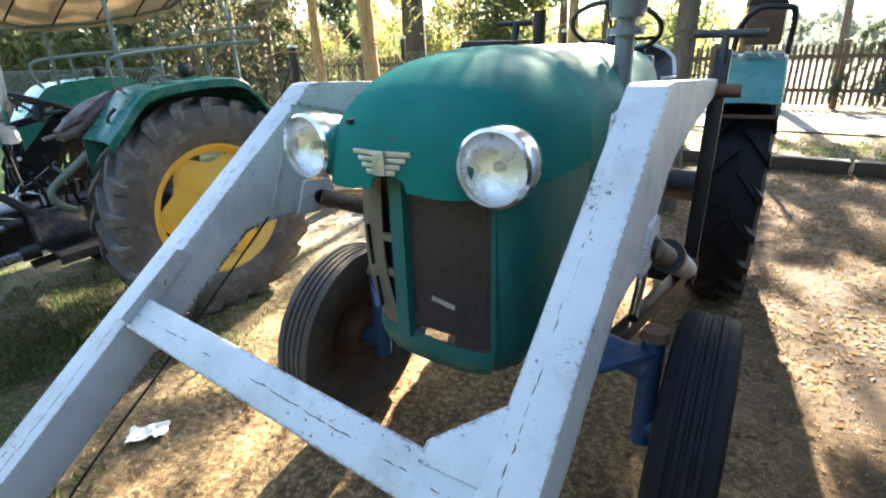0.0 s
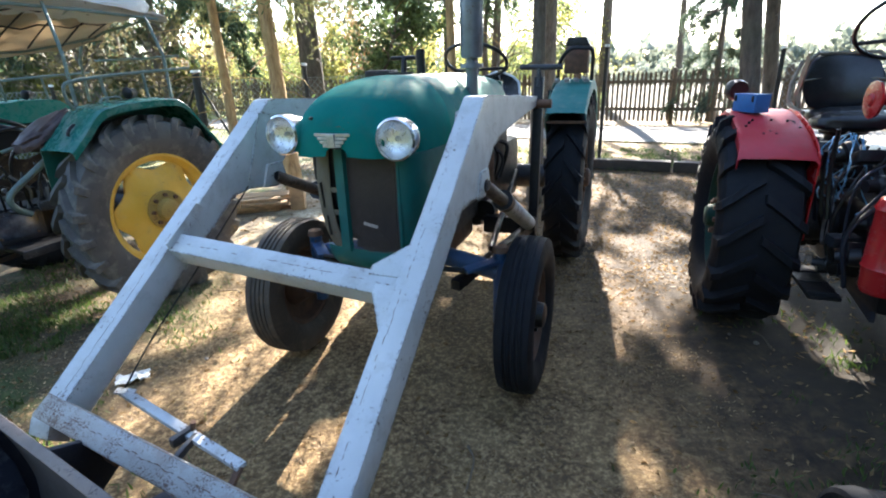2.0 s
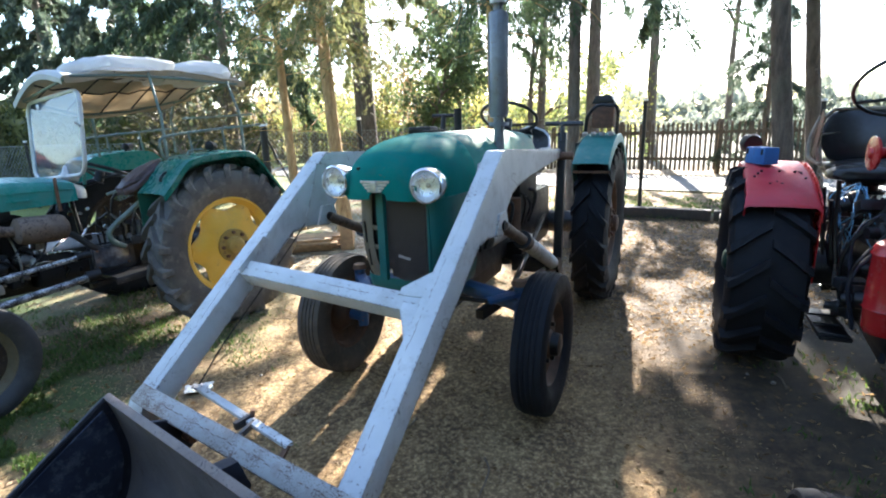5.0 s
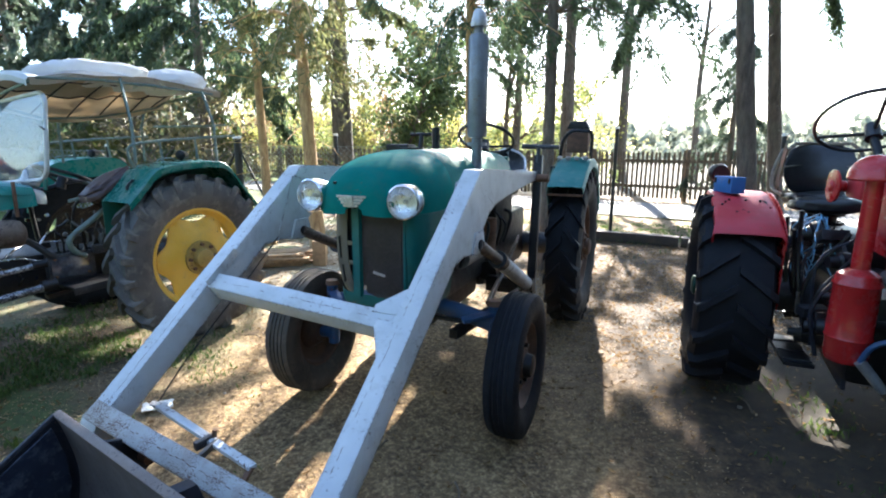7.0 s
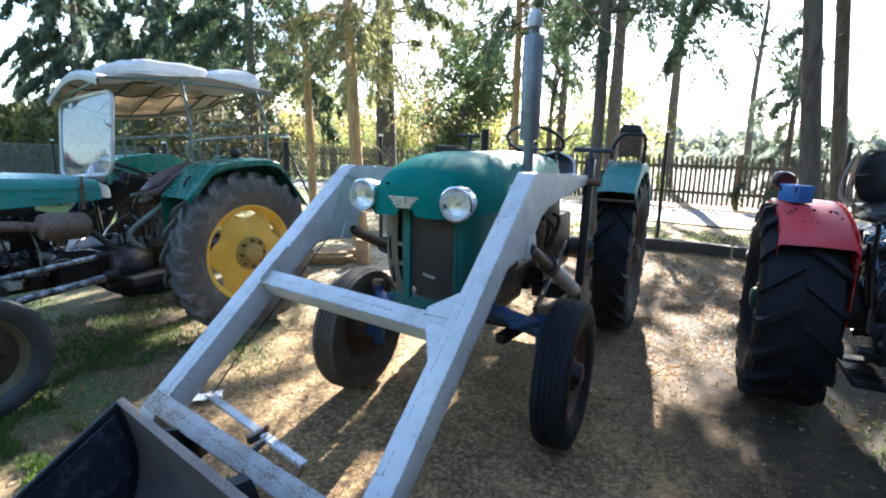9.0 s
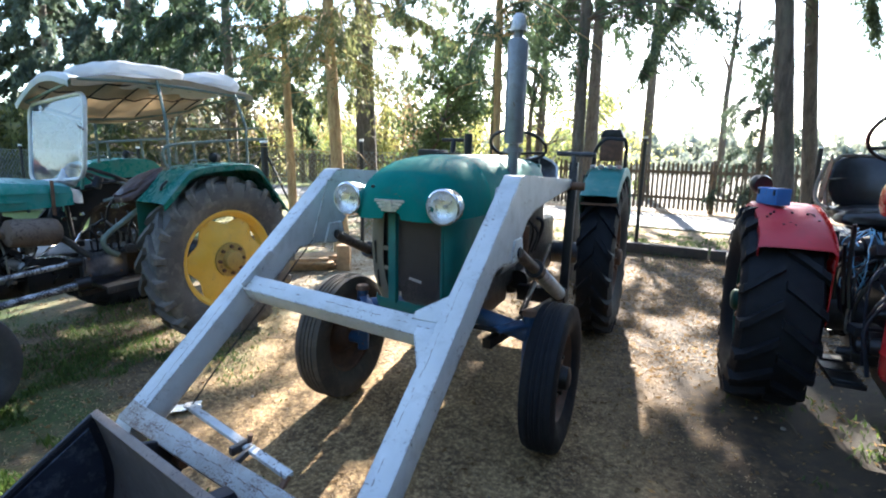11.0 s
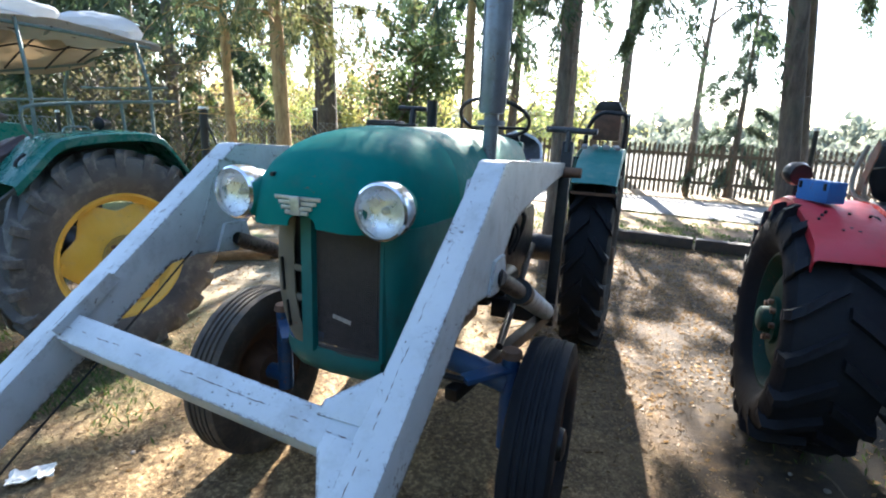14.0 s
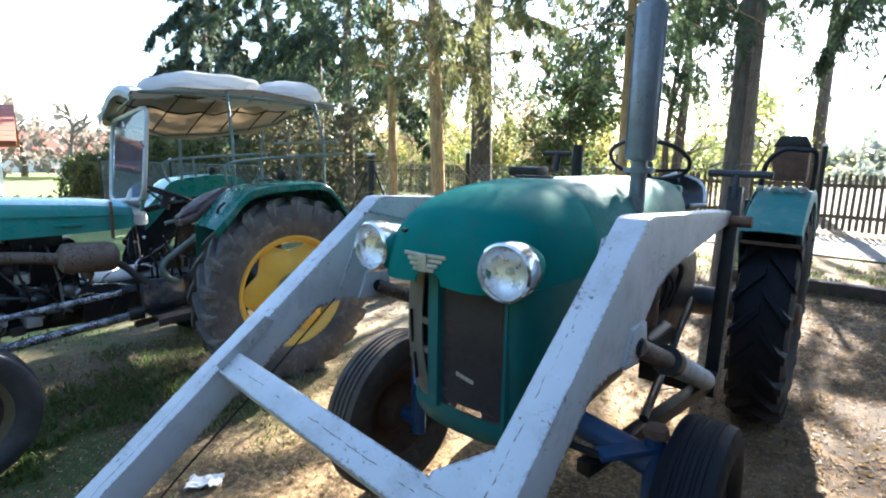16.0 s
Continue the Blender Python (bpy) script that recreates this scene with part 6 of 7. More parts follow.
def picket_fence():
    root = thing("picket_fence", Matrix.Identity(4), "weathered brown wooden picket fence along the road", "fence", kind="structure")
    pm = B()
    prism(pm, [(-0.03, 0.08), (0.03, 0.08), (0.03, PICK_H - 0.05), (0.0, PICK_H), (-0.03, PICK_H - 0.05)], 0.02, lambda a, b, s: (a, s, b))
    bmesh.ops.recalc_face_normals(pm, faces=pm.faces[:])
    me = bpy.data.meshes.new("picket")
    pm.to_mesh(me)
    pm.free()
    me.materials.append(WOOD)
    rnd = random.Random(3)
    yaw = math.degrees(math.atan2(FENCE_D.y, FENCE_D.x))
    first, count, step = -5.2, 215, 0.118
    for i in range(count):
        p = FENCE_P + FENCE_D * (first + i * step) + FENCE_N * 0.03
        ob = new("picket", me)
        ob.parent = root
        ob.matrix_world = pose(p.x, p.y, rnd.uniform(-0.03, 0.02), rnd.uniform(-1, 1), rnd.uniform(-1.6, 1.6), yaw)
    a, b = FENCE_P + FENCE_D * (first - 0.2), FENCE_P + FENCE_D * (first + count * step + 0.2)
    for z in (0.38, 1.08):
        part("rail", bar(B(), a + Vector((0, 0, z)), b + Vector((0, 0, z)), 0.04, 0.08, (0, 0, 1)), WOOD, root, smooth=False)
    n = 0
    while first + n * 2.5 < first + count * step:
        p = FENCE_P + FENCE_D * (first + n * 2.5) - FENCE_N * 0.07
        part("post", bar(B(), (p.x, p.y, -0.1), (p.x, p.y, PICK_H + 0.05), 0.11, 0.11), WOOD, root, bevel=0.01)
        n += 1


picket_fence()


def capped_post(p, h, group="fence posts", thick=0.03, braces=()):
    ob = thing("fence_post", pose(p[0], p[1], 0), "slim black fence post with a white cap", "fence post", group)
    part("shaft", rod(B(), (0, 0, -0.1), (0, 0, h), thick, thick, 10), BLACK_POST, ob)
    part("cap", rod(B(), (0, 0, h), (0, 0, h + 0.035), thick * 1.25, thick * 1.1, 12), WHITE_CAP, ob, "white cap")
    for dx, dy in braces:
        part("brace", rod(B(), (dx, dy, 0), (0, 0, h - 0.12), 0.018), BLACK_POST, ob)
    return ob


PA, PC, PB, PD = (-2.81, 7.52), (-1.09, 6.88), (3.45, 7.35), (5.4, 6.1)
capped_post(PA, 1.56, thick=0.06, braces=((0.75, -0.28), (-0.8, 0.3)))
capped_post(PC, 1.60)
capped_post(PB, 1.75)
capped_post(PD, 1.62)
PL1, PL2, PL3 = (-5.58, 8.62), (-8.9, 9.95), (-12.6, 11.4)
for p in (PL1, PL2, PL3):
    capped_post(p, 1.42)
PM = (0.9, 6.72)
capped_post(PM, 1.6)


def chain_link(a, b, h, cell=0.09, material=WIRE, r=0.0026):
    """A stretch of chain-link netting between two posts: diagonal wires each way and two line wires."""
    a, b = Vector((*a, 0)), Vector((*b, 0))
    length = (b - a).length
    d = (b - a).normalized()
    verts, faces = [], []
    nrm = Vector((-d.y, d.x, 0)) * r

    def strand(p, q):
        way = (q - p).normalized()
        side = way.cross(nrm).normalized() * r
        i = len(verts)
        for e in (p, q):
            verts.extend([e + nrm, e - side * 1, e - nrm, e + side * 1])
        for k in range(4):
            faces.append((i + k, i + (k + 1) % 4, i + 4 + (k + 1) % 4, i + 4 + k))

    n = int((length + h) / cell)
    for i in range(n):
        for s in (1, -1):
            x0 = i * cell if s < 0 else i * cell - h
            lo, hi = (max(0, x0), min(length, x0 + h)) if s > 0 else (max(0, x0 - h), min(length, x0))
            if hi <= lo:
                continue
            z = lambda x: (x - x0) if s > 0 else (x0 - x)
            strand(a + d * lo + Vector((0, 0, 0.06 + z(lo))), a + d * hi + Vector((0, 0, 0.06 + z(hi))))
    for zz in (0.06, h + 0.06):
        strand(a + Vector((0, 0, zz)), b + Vector((0, 0, zz)))
    me = bpy.data.meshes.new("chain_link")
    me.from_pydata(verts, [], faces)
    ob = link("chain_link_netting", me, material, smooth=False)
    return tagged(ob, "thin wire chain-link netting strung between posts", "wire netting", kind="stuff")


chain_link(PA, PC, 1.38)
chain_link(PC, PM, 1.38)
chain_link(PL1, PA, 1.3, material=WIRE_GREEN, r=0.003)
chain_link(PL2, PL1, 1.28, 0.12, r=0.004)
chain_link(PL3, PL2, 1.28, 0.12, r=0.004)
chain_link(PD, (8.6, 5.4), 1.4)
for a, b in ((PM, PB),):
    part_wire = part("line_wire", tube(B(), [(*a, 1.5), (*b, 1.52)], 0.003, 5), WIRE)
    tagged(part_wire, "single taut wire between fence posts", "wire", kind="structure")


# ---- trees ----
def quads_mesh(name, centres, dirs, length, width, rng, material, parent=None, label="", droop=0.0):
    """Many small leaf quads: one at each centre, along its direction, with a random twist."""
    n = len(centres)
    c = np.asarray(centres, float)
    d = np.asarray(dirs, float)
    d /= np.linalg.norm(d, axis=1, keepdims=True) + 1e-9
    r = rng.normal(size=(n, 3))
    s = np.cross(d, r)
    s /= np.linalg.norm(s, axis=1, keepdims=True) + 1e-9
    ln = length * rng.uniform(0.6, 1.4, (n, 1))
    wd = width * rng.uniform(0.6, 1.4, (n, 1))
    v = np.empty((n, 4, 3))
    v[:, 0] = c - d * ln * 0.5
    v[:, 1] = c + s * wd * 0.5 + d * ln * 0.05
    v[:, 2] = c + d * ln * 0.5
    v[:, 3] = c - s * wd * 0.5 + d * ln * 0.05
    me = bpy.data.meshes.new(name)
    me.vertices.add(4 * n)
    me.vertices.foreach_set("co", v.reshape(-1))
    me.loops.add(4 * n)
    me.loops.foreach_set("vertex_index", np.arange(4 * n, dtype=np.int32))
    me.polygons.add(n)
    me.polygons.foreach_set("loop_start", np.arange(0, 4 * n, 4, dtype=np.int32))
    me.update(calc_edges=True)
    me.validate()
    return link(name, me, material, parent, label, smooth=False)


def spruce(x, y, r, h, first, reach, count, seed, leaf=NEEDLE, bark_mat=BARK_GREY, lean=(0, 0), tag="tall spruce with drooping dark branches", bare=0, size=0.085, name="spruce_tree", upper=0.4):
    """A tapering trunk, whorls of drooping limbs, and hanging sprays of needles."""
    rng = np.random.default_rng(seed)
    root = thing(name, pose(x, y, 0), tag, "tree", "trees by the yard")
    top = Vector((lean[0], lean[1], h))
    pts, rad = [], []
    for i in range(13):
        f = i / 12
        pts.append(Vector((lean[0] * f + 0.05 * r * math.sin(seed + f * 5), lean[1] * f, h * f - 0.1)))
        rad.append(max(0.012, r * (1 - f) ** 0.8 + (0.35 * r if i == 0 else 0)))
    part("trunk", tube(B(), pts, rad, 14), bark_mat, root)
    bm = B()
    cs, ds = [], []
    z = first
    while z < h * 0.97:
        f = (z - first) / max(0.1, h - first)
        long = reach * (1 - f) ** 0.7 * rng.uniform(0.65, 1.1)
        for k in range(rng.integers(3, 6)):
            a = rng.uniform(0, 2 * math.pi)
            o = Vector((lean[0] * z / h, lean[1] * z / h, z))
            out = Vector((math.cos(a), math.sin(a), 0))
            ll = long * rng.uniform(0.6, 1.1)
            limb = [o, o + out * ll * 0.4 + Vector((0, 0, 0.05 * ll)), o + out * ll * 0.75 + Vector((0, 0, -0.12 * ll)), o + out * ll + Vector((0, 0, -0.38 * ll))]
            lp = curve_pts(limb, 3)
            tube(bm, lp, [max(0.004, 0.018 * (1 - i / len(lp))) * (0.6 + r * 4) for i in range(len(lp))], 5)
            sprays = int((5 + ll * 8) * (1.0 if z < 4.6 else upper))
            for s in range(sprays):
                t = rng.uniform(0.18, 1.0)
                i = min(int(t * (len(lp) - 1)), len(lp) - 2)
                p = lp[i].lerp(lp[i + 1], t * (len(lp) - 1) - i)
                hang = rng.uniform(0.12, 0.5) * (0.4 + t)
                away = Vector((rng.normal() * 0.3, rng.normal() * 0.3, -1)) + out * 0.4
                for q in range(max(3, count // 16)):
                    e = rng.uniform(0, 1)
                    c = p + away * hang * e + Vector(rng.normal(size=3) * 0.035)
                    cs.append(c)
                    ds.append(away + Vector(rng.normal(size=3) * 0.55))
        z += rng.uniform(0.22, 0.42) * (1 + f)
    for k in range(bare):
        a = rng.uniform(0, 2 * math.pi)
        zz = rng.uniform(first * 0.35, first + 0.8)
        o = Vector((lean[0] * zz / h, lean[1] * zz / h, zz))
        out = Vector((math.cos(a), math.sin(a), rng.uniform(-0.4, 0.2)))
        tube(bm, [o, o + out * rng.uniform(0.15, 0.5), o + out * rng.uniform(0.5, 0.8) + Vector((0, 0, -0.1))], [0.009, 0.006, 0.003], 4)
    tagged(part("branchwork", bm, bark_mat, root), kind="stuff")
    quads_mesh("crown", cs, ds, size, size * 0.2, rng, leaf, root)
    return root


def leafy_tree(x, y, r, h, spread, count, seed, leaf, bark_mat=BARK_GREY, first=0.3, name="leafy_tree", tag="young tree in pale spring leaf", size=0.09, forks=7, category="tree", group="trees behind the fence"):
    """A trunk that forks again and again, with loose leaves on its twigs."""
    rng = np.random.default_rng(seed)
    root = thing(name, pose(x, y, 0), tag, category, group)
    bm = B()
    trunk = [Vector((0, 0, -0.1)), Vector((rng.normal() * 0.1, rng.normal() * 0.1, h * 0.35)), Vector((rng.normal() * 0.2, rng.normal() * 0.2, h * 0.7)), Vector((rng.normal() * 0.3, rng.normal() * 0.3, h))]
    tp = curve_pts(trunk, 4)
    part("trunk", tube(B(), tp, [max(0.008, r * (1 - i / len(tp))) for i in range(len(tp))], 8), bark_mat, root)
    twigs = []
    for k in range(forks):
        t = first + (0.97 - first) * (k + rng.uniform(0, 1)) / forks
        i = min(int(t * (len(tp) - 1)), len(tp) - 2)
        o = tp[i]
        a = rng.uniform(0, 2 * math.pi)
        ll = spread * rng.uniform(0.6, 1.1) * (1.1 - 0.5 * t)
        out = Vector((math.cos(a), math.sin(a), rng.uniform(0.25, 0.9)))
        lp = curve_pts([o, o + out * ll * 0.5 + Vector((0, 0, 0.1)), o + out * ll + Vector(rng.normal(size=3) * 0.15 * ll)], 4)
        tube(bm, lp, [max(0.004, r * 0.4 * (1 - j / len(lp))) for j in range(len(lp))], 5)
        for s in range(5):
            q = lp[rng.integers(2, len(lp))]
            e = q + Vector(rng.normal(size=3) * 0.3 * ll) + out * 0.2 * ll
            tube(bm, [q, q.lerp(e, 0.5) + Vector((0, 0, 0.03)), e], [0.006, 0.004, 0.002], 4)
            twigs.append((q, e))
    tagged(part("branchwork", bm, bark_mat, root), kind="stuff")
    if count:
        cs, ds = [], []
        for i in range(count):
            q, e = twigs[rng.integers(0, len(twigs))]
            c = q.lerp(e, rng.uniform(0.1, 1.15)) + Vector(rng.normal(size=3) * 0.13 * spread)
            cs.append((c.x, c.y, max(0.05, c.z)))
            ds.append(rng.normal(size=3))
        quads_mesh("crown", cs, ds, size, size * 0.6, rng, leaf, root)
    return root


# trees at the edge of the yard
spruce(-1.17, 5.75, 0.095, 9.5, 2.55, 1.5, 360, 11, NEEDLE_LITE, BARK_ORANGE, (-0.45, 0.2), "leaning orange-barked conifer with pale hanging sprays", 14, upper=0.5)
spruce(-2.03, 6.45, 0.07, 8.5, 2.7, 1.4, 360, 12, NEEDLE, BARK_ORANGE, (-0.2, 0.1), "slim conifer with orange bark and dark sprays", 12, upper=1.2)
spruce(1.71, 4.85, 0.078, 11, 2.9, 1.9, 380, 13, NEEDLE, BARK_GREY, (-0.05, 0.1), "straight spruce with a bare lower trunk", 16, upper=1.4)
spruce(0.83, 5.2, 0.055, 9, 2.8, 1.4, 360, 14, NEEDLE, BARK_ORANGE, (-0.1, 0.1), "thin reddish conifer beside the fence", 10, upper=0.9)
# Crowns above the view are thickened on these two to shade the yard
spruce(3.93, 4.33, 0.105, 11, 4.2, 2.8, 560, 15, NEEDLE, BARK_GREY, (-1.5, 0.0), "stout spruce with rough grey-brown bark", 14, upper=3.0)
spruce(5.93, 6.73, 0.11, 13, 4.8, 4.2, 1100, 16, NEEDLE, BARK_GREY, (-1.8, 0.0), "stout spruce with rough grey-brown bark", 12, size=0.12, upper=3.0)
# unseen row added on the red tractor's side to block sky light
for k, (x, y) in enumerate(((6.6, 1.7), (6.2, -0.6), (4.6, -3.0), (7.6, -2.2), (2.6, -5.0))):
    spruce(x, y, 0.13, 11, 1.1, 3.1, 420, 70 + k, NEEDLE, BARK_GREY, (0, 0), size=0.2, upper=1.2)
# farther ones
spruce(-1.7, 11.5, 0.27, 15, 3.6, 3.2, 420, 21, NEEDLE_LITE, BARK_GREY, (-0.2, 0.2), "big old spruce with a massive trunk", 20, size=0.2)
spruce(-4.6, 10.6, 0.13, 13, 3.0, 2.8, 460, 22, NEEDLE, BARK_GREY, (0, 0), size=0.18)
spruce(-6.6, 13.0, 0.16, 14, 2.6, 3.2, 760, 23, NEEDLE, BARK_GREY, (0, 0), size=0.2)
spruce(1.6, 13.8, 0.12, 13, 3.6, 2.2, 300, 24, NEEDLE, BARK_GREY, (0, 0), size=0.18)
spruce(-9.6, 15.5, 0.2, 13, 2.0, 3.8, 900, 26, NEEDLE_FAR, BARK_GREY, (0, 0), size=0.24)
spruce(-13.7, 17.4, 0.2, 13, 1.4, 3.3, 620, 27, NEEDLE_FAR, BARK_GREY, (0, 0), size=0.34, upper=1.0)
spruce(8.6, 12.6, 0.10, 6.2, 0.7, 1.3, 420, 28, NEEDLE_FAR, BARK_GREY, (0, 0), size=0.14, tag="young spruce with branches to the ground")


# bare far trunks and leafy growth behind the fence
FORK = (3.0, 14.7)
spruce(4.05, 12.45, 0.19, 14, 4.6, 2.6, 460, 29, NEEDLE, BARK_GREY, (-0.1, 0), "thick-stemmed old spruce behind the fence", 10, size=0.16)
spruce(8.1, 19.0, 0.22, 14, 6.8, 2.6, 240, 42, NEEDLE, BARK_GREY, (-0.1, 0), "tall spruce with a bare trunk beyond the road", 8, size=0.22, upper=0.7)
for k in range(3):
    leafy_tree(FORK[0] + 0.25 * (k - 1), FORK[1] + 0.3 * k, 0.09, 8 - k, 2.0, 120, 240 + k, LEAF_GREEN, BARK_GREY, 0.22, "bare_tree", "slim forked tree with hardly a leaf", forks=9)
for x, y, h, w, sd in ((-0.1, 11.0, 3.5, 1.0, 251), (0.45, 11.6, 2.8, 1.0, 252)):
    leafy_tree(x, y, 0.06, h, w, 5200, sd, LEAF_DEEP, BARK_GREY, 0.04, "shrub", "dense dark green evergreen bush behind the fence", 0.10, 18, "shrub", "shrubs behind the fence")
for x, y, h, r, sd in ((11.6, 19.9, 11, 0.16, 41), (FORK[0], FORK[1], 10, 0.15, 44)):
    leafy_tree(x, y, r, h, 2.2, 0, sd, LEAF_GREEN, BARK_GREY, 0.45, "bare_tree", "leafless forked tree trunk beyond the road", forks=8)
rs = np.random.default_rng(9)
for k in range(34):
    along = 3.2 + k * 0.62 + rs.uniform(-0.3, 0.3)
    p = FENCE_P + FENCE_D * along - FENCE_N * rs.uniform(0.8, 6.5)
    leaf = (LEAF_YELLOW, LEAF_GREEN, LEAF_YELLOW, LEAF_BROWN)[k % 4] if along > 9 else (LEAF_GREEN, LEAF_YELLOW)[k % 2]
    leafy_tree(p.x, p.y, 0.05, rs.uniform(1.8, 4.2), rs.uniform(0.9, 1.5), 1500, 60 + k, leaf, BARK_GREY, 0.03, "shrub", "yellow-green budding shrub behind the fence", 0.12, 13, "shrub", "shrubs behind the fence")
for k in range(9):
    along = 11 + k * 1.7 + rs.uniform(-0.4, 0.4)
    p = FENCE_P + FENCE_D * along - FENCE_N * rs.uniform(-2.0, 5)
    leafy_tree(p.x, p.y, 0.06, rs.uniform(4, 7), rs.uniform(1.2, 2.0), 1300, 160 + k, (LEAF_BROWN, LEAF_GREEN)[k % 2], BARK_GREY, 0.12, "leafy_tree", "slender tree with dry russet and green leaves", 0.13, 14)


for x, y, h, sd in ((-5.0, 9.4, 2.3, 301), (-4.0, 9.9, 2.5, 302), (-5.7, 9.9, 2.1, 303)):
    leafy_tree(x, y, 0.05, h, 1.2, 900, sd, LEAF_DRY, BARK_GREY, 0.25, "shrub", "dry olive-brown shrub behind the wire netting", 0.10, 16, "shrub", "shrubs behind the fence")


# clipped conifer hedge beyond the netting
def hedge(a, b, h, wide, count, seed, leaf=HEDGE, tag="dense olive-green thuja hedge behind the wire netting"):
    rng = np.random.default_rng(seed)
    a, b = np.array((*a, 0.0)), np.array((*b, 0.0))
    root = thing("hedge", Matrix.Identity(4), tag, "hedge", kind="stuff")
    d = (b - a) / np.linalg.norm(b - a)
    nrm = np.array((-d[1], d[0], 0))
    t = rng.uniform(0, 1, count)
    z = h * rng.uniform(0, 1, count) ** 0.8
    ang = rng.uniform(0, 2 * math.pi, count)
    taper = np.sqrt(np.clip(1.02 - (z / h) ** 2.2, 0.02, 1)) * wide / 2 * (1 + 0.25 * np.sin(t * np.linalg.norm(b - a) * 5.5))
    c = a + (b - a) * t[:, None] + nrm * (np.cos(ang) * taper)[:, None] + rng.normal(size=(count, 3)) * 0.06
    c[:, 2] = np.abs(z * (1 + 0.05 * np.sin(t * 60)) + rng.normal(size=count) * 0.05)
    dirs = np.stack([np.zeros(count), np.zeros(count), np.ones(count)], 1) + rng.normal(size=(count, 3)) * 0.5
    quads_mesh("foliage", c, dirs, 0.16, 0.06, rng, leaf, root)
    bm = B()
    bar(bm, (*(a[:2]), h * 0.45), (*(b[:2]), h * 0.45), wide * 0.55, h * 0.86)
    part("inner_growth", bm, leaf, root, smooth=False)


hedge((-13.2, 12.7), (-7.0, 10.9), 2.25, 1.1, 19000, 5)
hedge((-16.0, 13.6), (-13.7, 12.9), 1.45, 1.2, 6000, 8, tag="low rounded dark green bushes at the hedge end")
hedge((-7.2, 11.6), (-4.4, 11.9), 1.7, 0.9, 9000, 6)
hedge((-12.6, 8.6), (-9.2, 10.2), 0.42, 0.5, 5000, 7, LEAF_BROWN, "low russet clipped hedge on the lawn")


# houses beyond the lawn
TILE_PALE = plain("pale tile edges", (0.5, 0.3, 0.22), 0.8, 0.0, 0.3, 10, 0.3)
def house(x, y, turn, w, d, eave, ridge, windows=True, tag="white rendered house with a red tiled roof"):
    root = thing("house", pose(x, y, 0, 0, 0, turn), tag, "house", "houses beyond the lawn")
    part("wall", box(B(), (0, 0, eave / 2), (w, d, eave)), PLASTER, root, smooth=False)
    over = 0.5
    for s in (-1, 1):
        rows = [[(-w / 2 - over, s * (d / 2 + over), eave - 0.25), (w / 2 + over, s * (d / 2 + over), eave - 0.25)], [(-w / 2 - over, 0, ridge), (w / 2 + over, 0, ridge)]]
        q = sheet(B(), rows, 0.12)
        roof = part("roof", q, TILE, root, smooth=False)
        n = int((w + 2 * over) / 0.3)
        for k in range(n):
            f = -w / 2 - over + (k + 0.5) * 0.3
            part("tile_ridge", rod(B(), (f, s * (d / 2 + over), eave - 0.2), (f, 0, ridge + 0.05), 0.06, seg=6), TILE, roof)
        for k in range(8):
            q = k / 8
            part("tile_course", bar(B(), (-w / 2 - over, s * (d / 2 + over) * (1 - q), eave - 0.15 + (ridge - eave + 0.25) * q), (w / 2 + over, s * (d / 2 + over) * (1 - q), eave - 0.15 + (ridge - eave + 0.25) * q), 0.05, 0.05), TILE_PALE, roof, smooth=False)
    for s in (-1, 1):
        part("gable", prism(B(), [(-d / 2, eave), (d / 2, eave), (0, ridge - 0.1)], 0.2, lambda a, b, e: (s * (w / 2 - 0.1) + e, a, b)), PLASTER, root, smooth=False)
    for k in range(3 if windows else 0):
        win = part("window", box(B(), (-w / 3 + k * w / 3, -d / 2 - 0.01, eave * 0.55), (1.0, 0.06, 1.2)), WHITE_CAP, root, smooth=False)
        part("pane", box(B(), (-w / 3 + k * w / 3, -d / 2 - 0.045, eave * 0.55), (0.84, 0.02, 1.04)), BLACK, win, smooth=False)


# Heights and places of both are fitted to the camera's view
house(-16.9, 8.7, 53, 5, 4, 1.95, 2.75, False, "pale-walled house with a red tiled roof, kept low to fit the view")
house(-44, 40, 25, 14, 9, 1.7, 3.6)
for x, y, sd in ((-36, 26.5, 91), (-33, 29, 92), (-30, 25, 93)):
    leafy_tree(x, y, 0.22, 4.6, 1.8, 0, sd, LEAF_GREEN, BARK_GREY, 0.4, "bare_tree", "leafless garden tree beyond the lawn", forks=10)


# belts of woods closing the horizon, haze painted into the grey-green foliage
def far_woods(radius, a0, a1, h, count, seed, size, leaf):
    rng = np.random.default_rng(seed)
    a = np.radians(rng.uniform(a0, a1, count))
    r = radius * rng.uniform(0.94, 1.1, count)
    top = h * (0.55 + 0.45 * np.abs(np.sin(a * 23 + seed) * np.sin(a * 57 + 1.3 * seed)) + 0.12 * np.sin(a * 211))
    z = top * rng.uniform(0, 1, count) ** 0.7
    c = np.stack([np.sin(a) * r, np.cos(a) * r, z], 1)
    ob = quads_mesh("far_woods", c, rng.normal(size=(count, 3)) + np.array((0, 0, 1.2)), size, size * 0.55, rng, leaf)
    tagged(ob, "belt of mixed woods on the horizon, haze-paled ahead, unseen behind", "woods", kind="stuff")


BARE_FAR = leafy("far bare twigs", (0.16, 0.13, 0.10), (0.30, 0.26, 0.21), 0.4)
far_woods(80, -95, 95, 6.0, 22000, 3, 1.2, WOODS_HAZED)
# Unseen belt behind the camera, added to cut sky light and darken reflections
far_woods(21, 98, 264, 11.0, 26000, 8, 0.8, NEEDLE)
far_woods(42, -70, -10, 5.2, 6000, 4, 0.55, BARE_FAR)
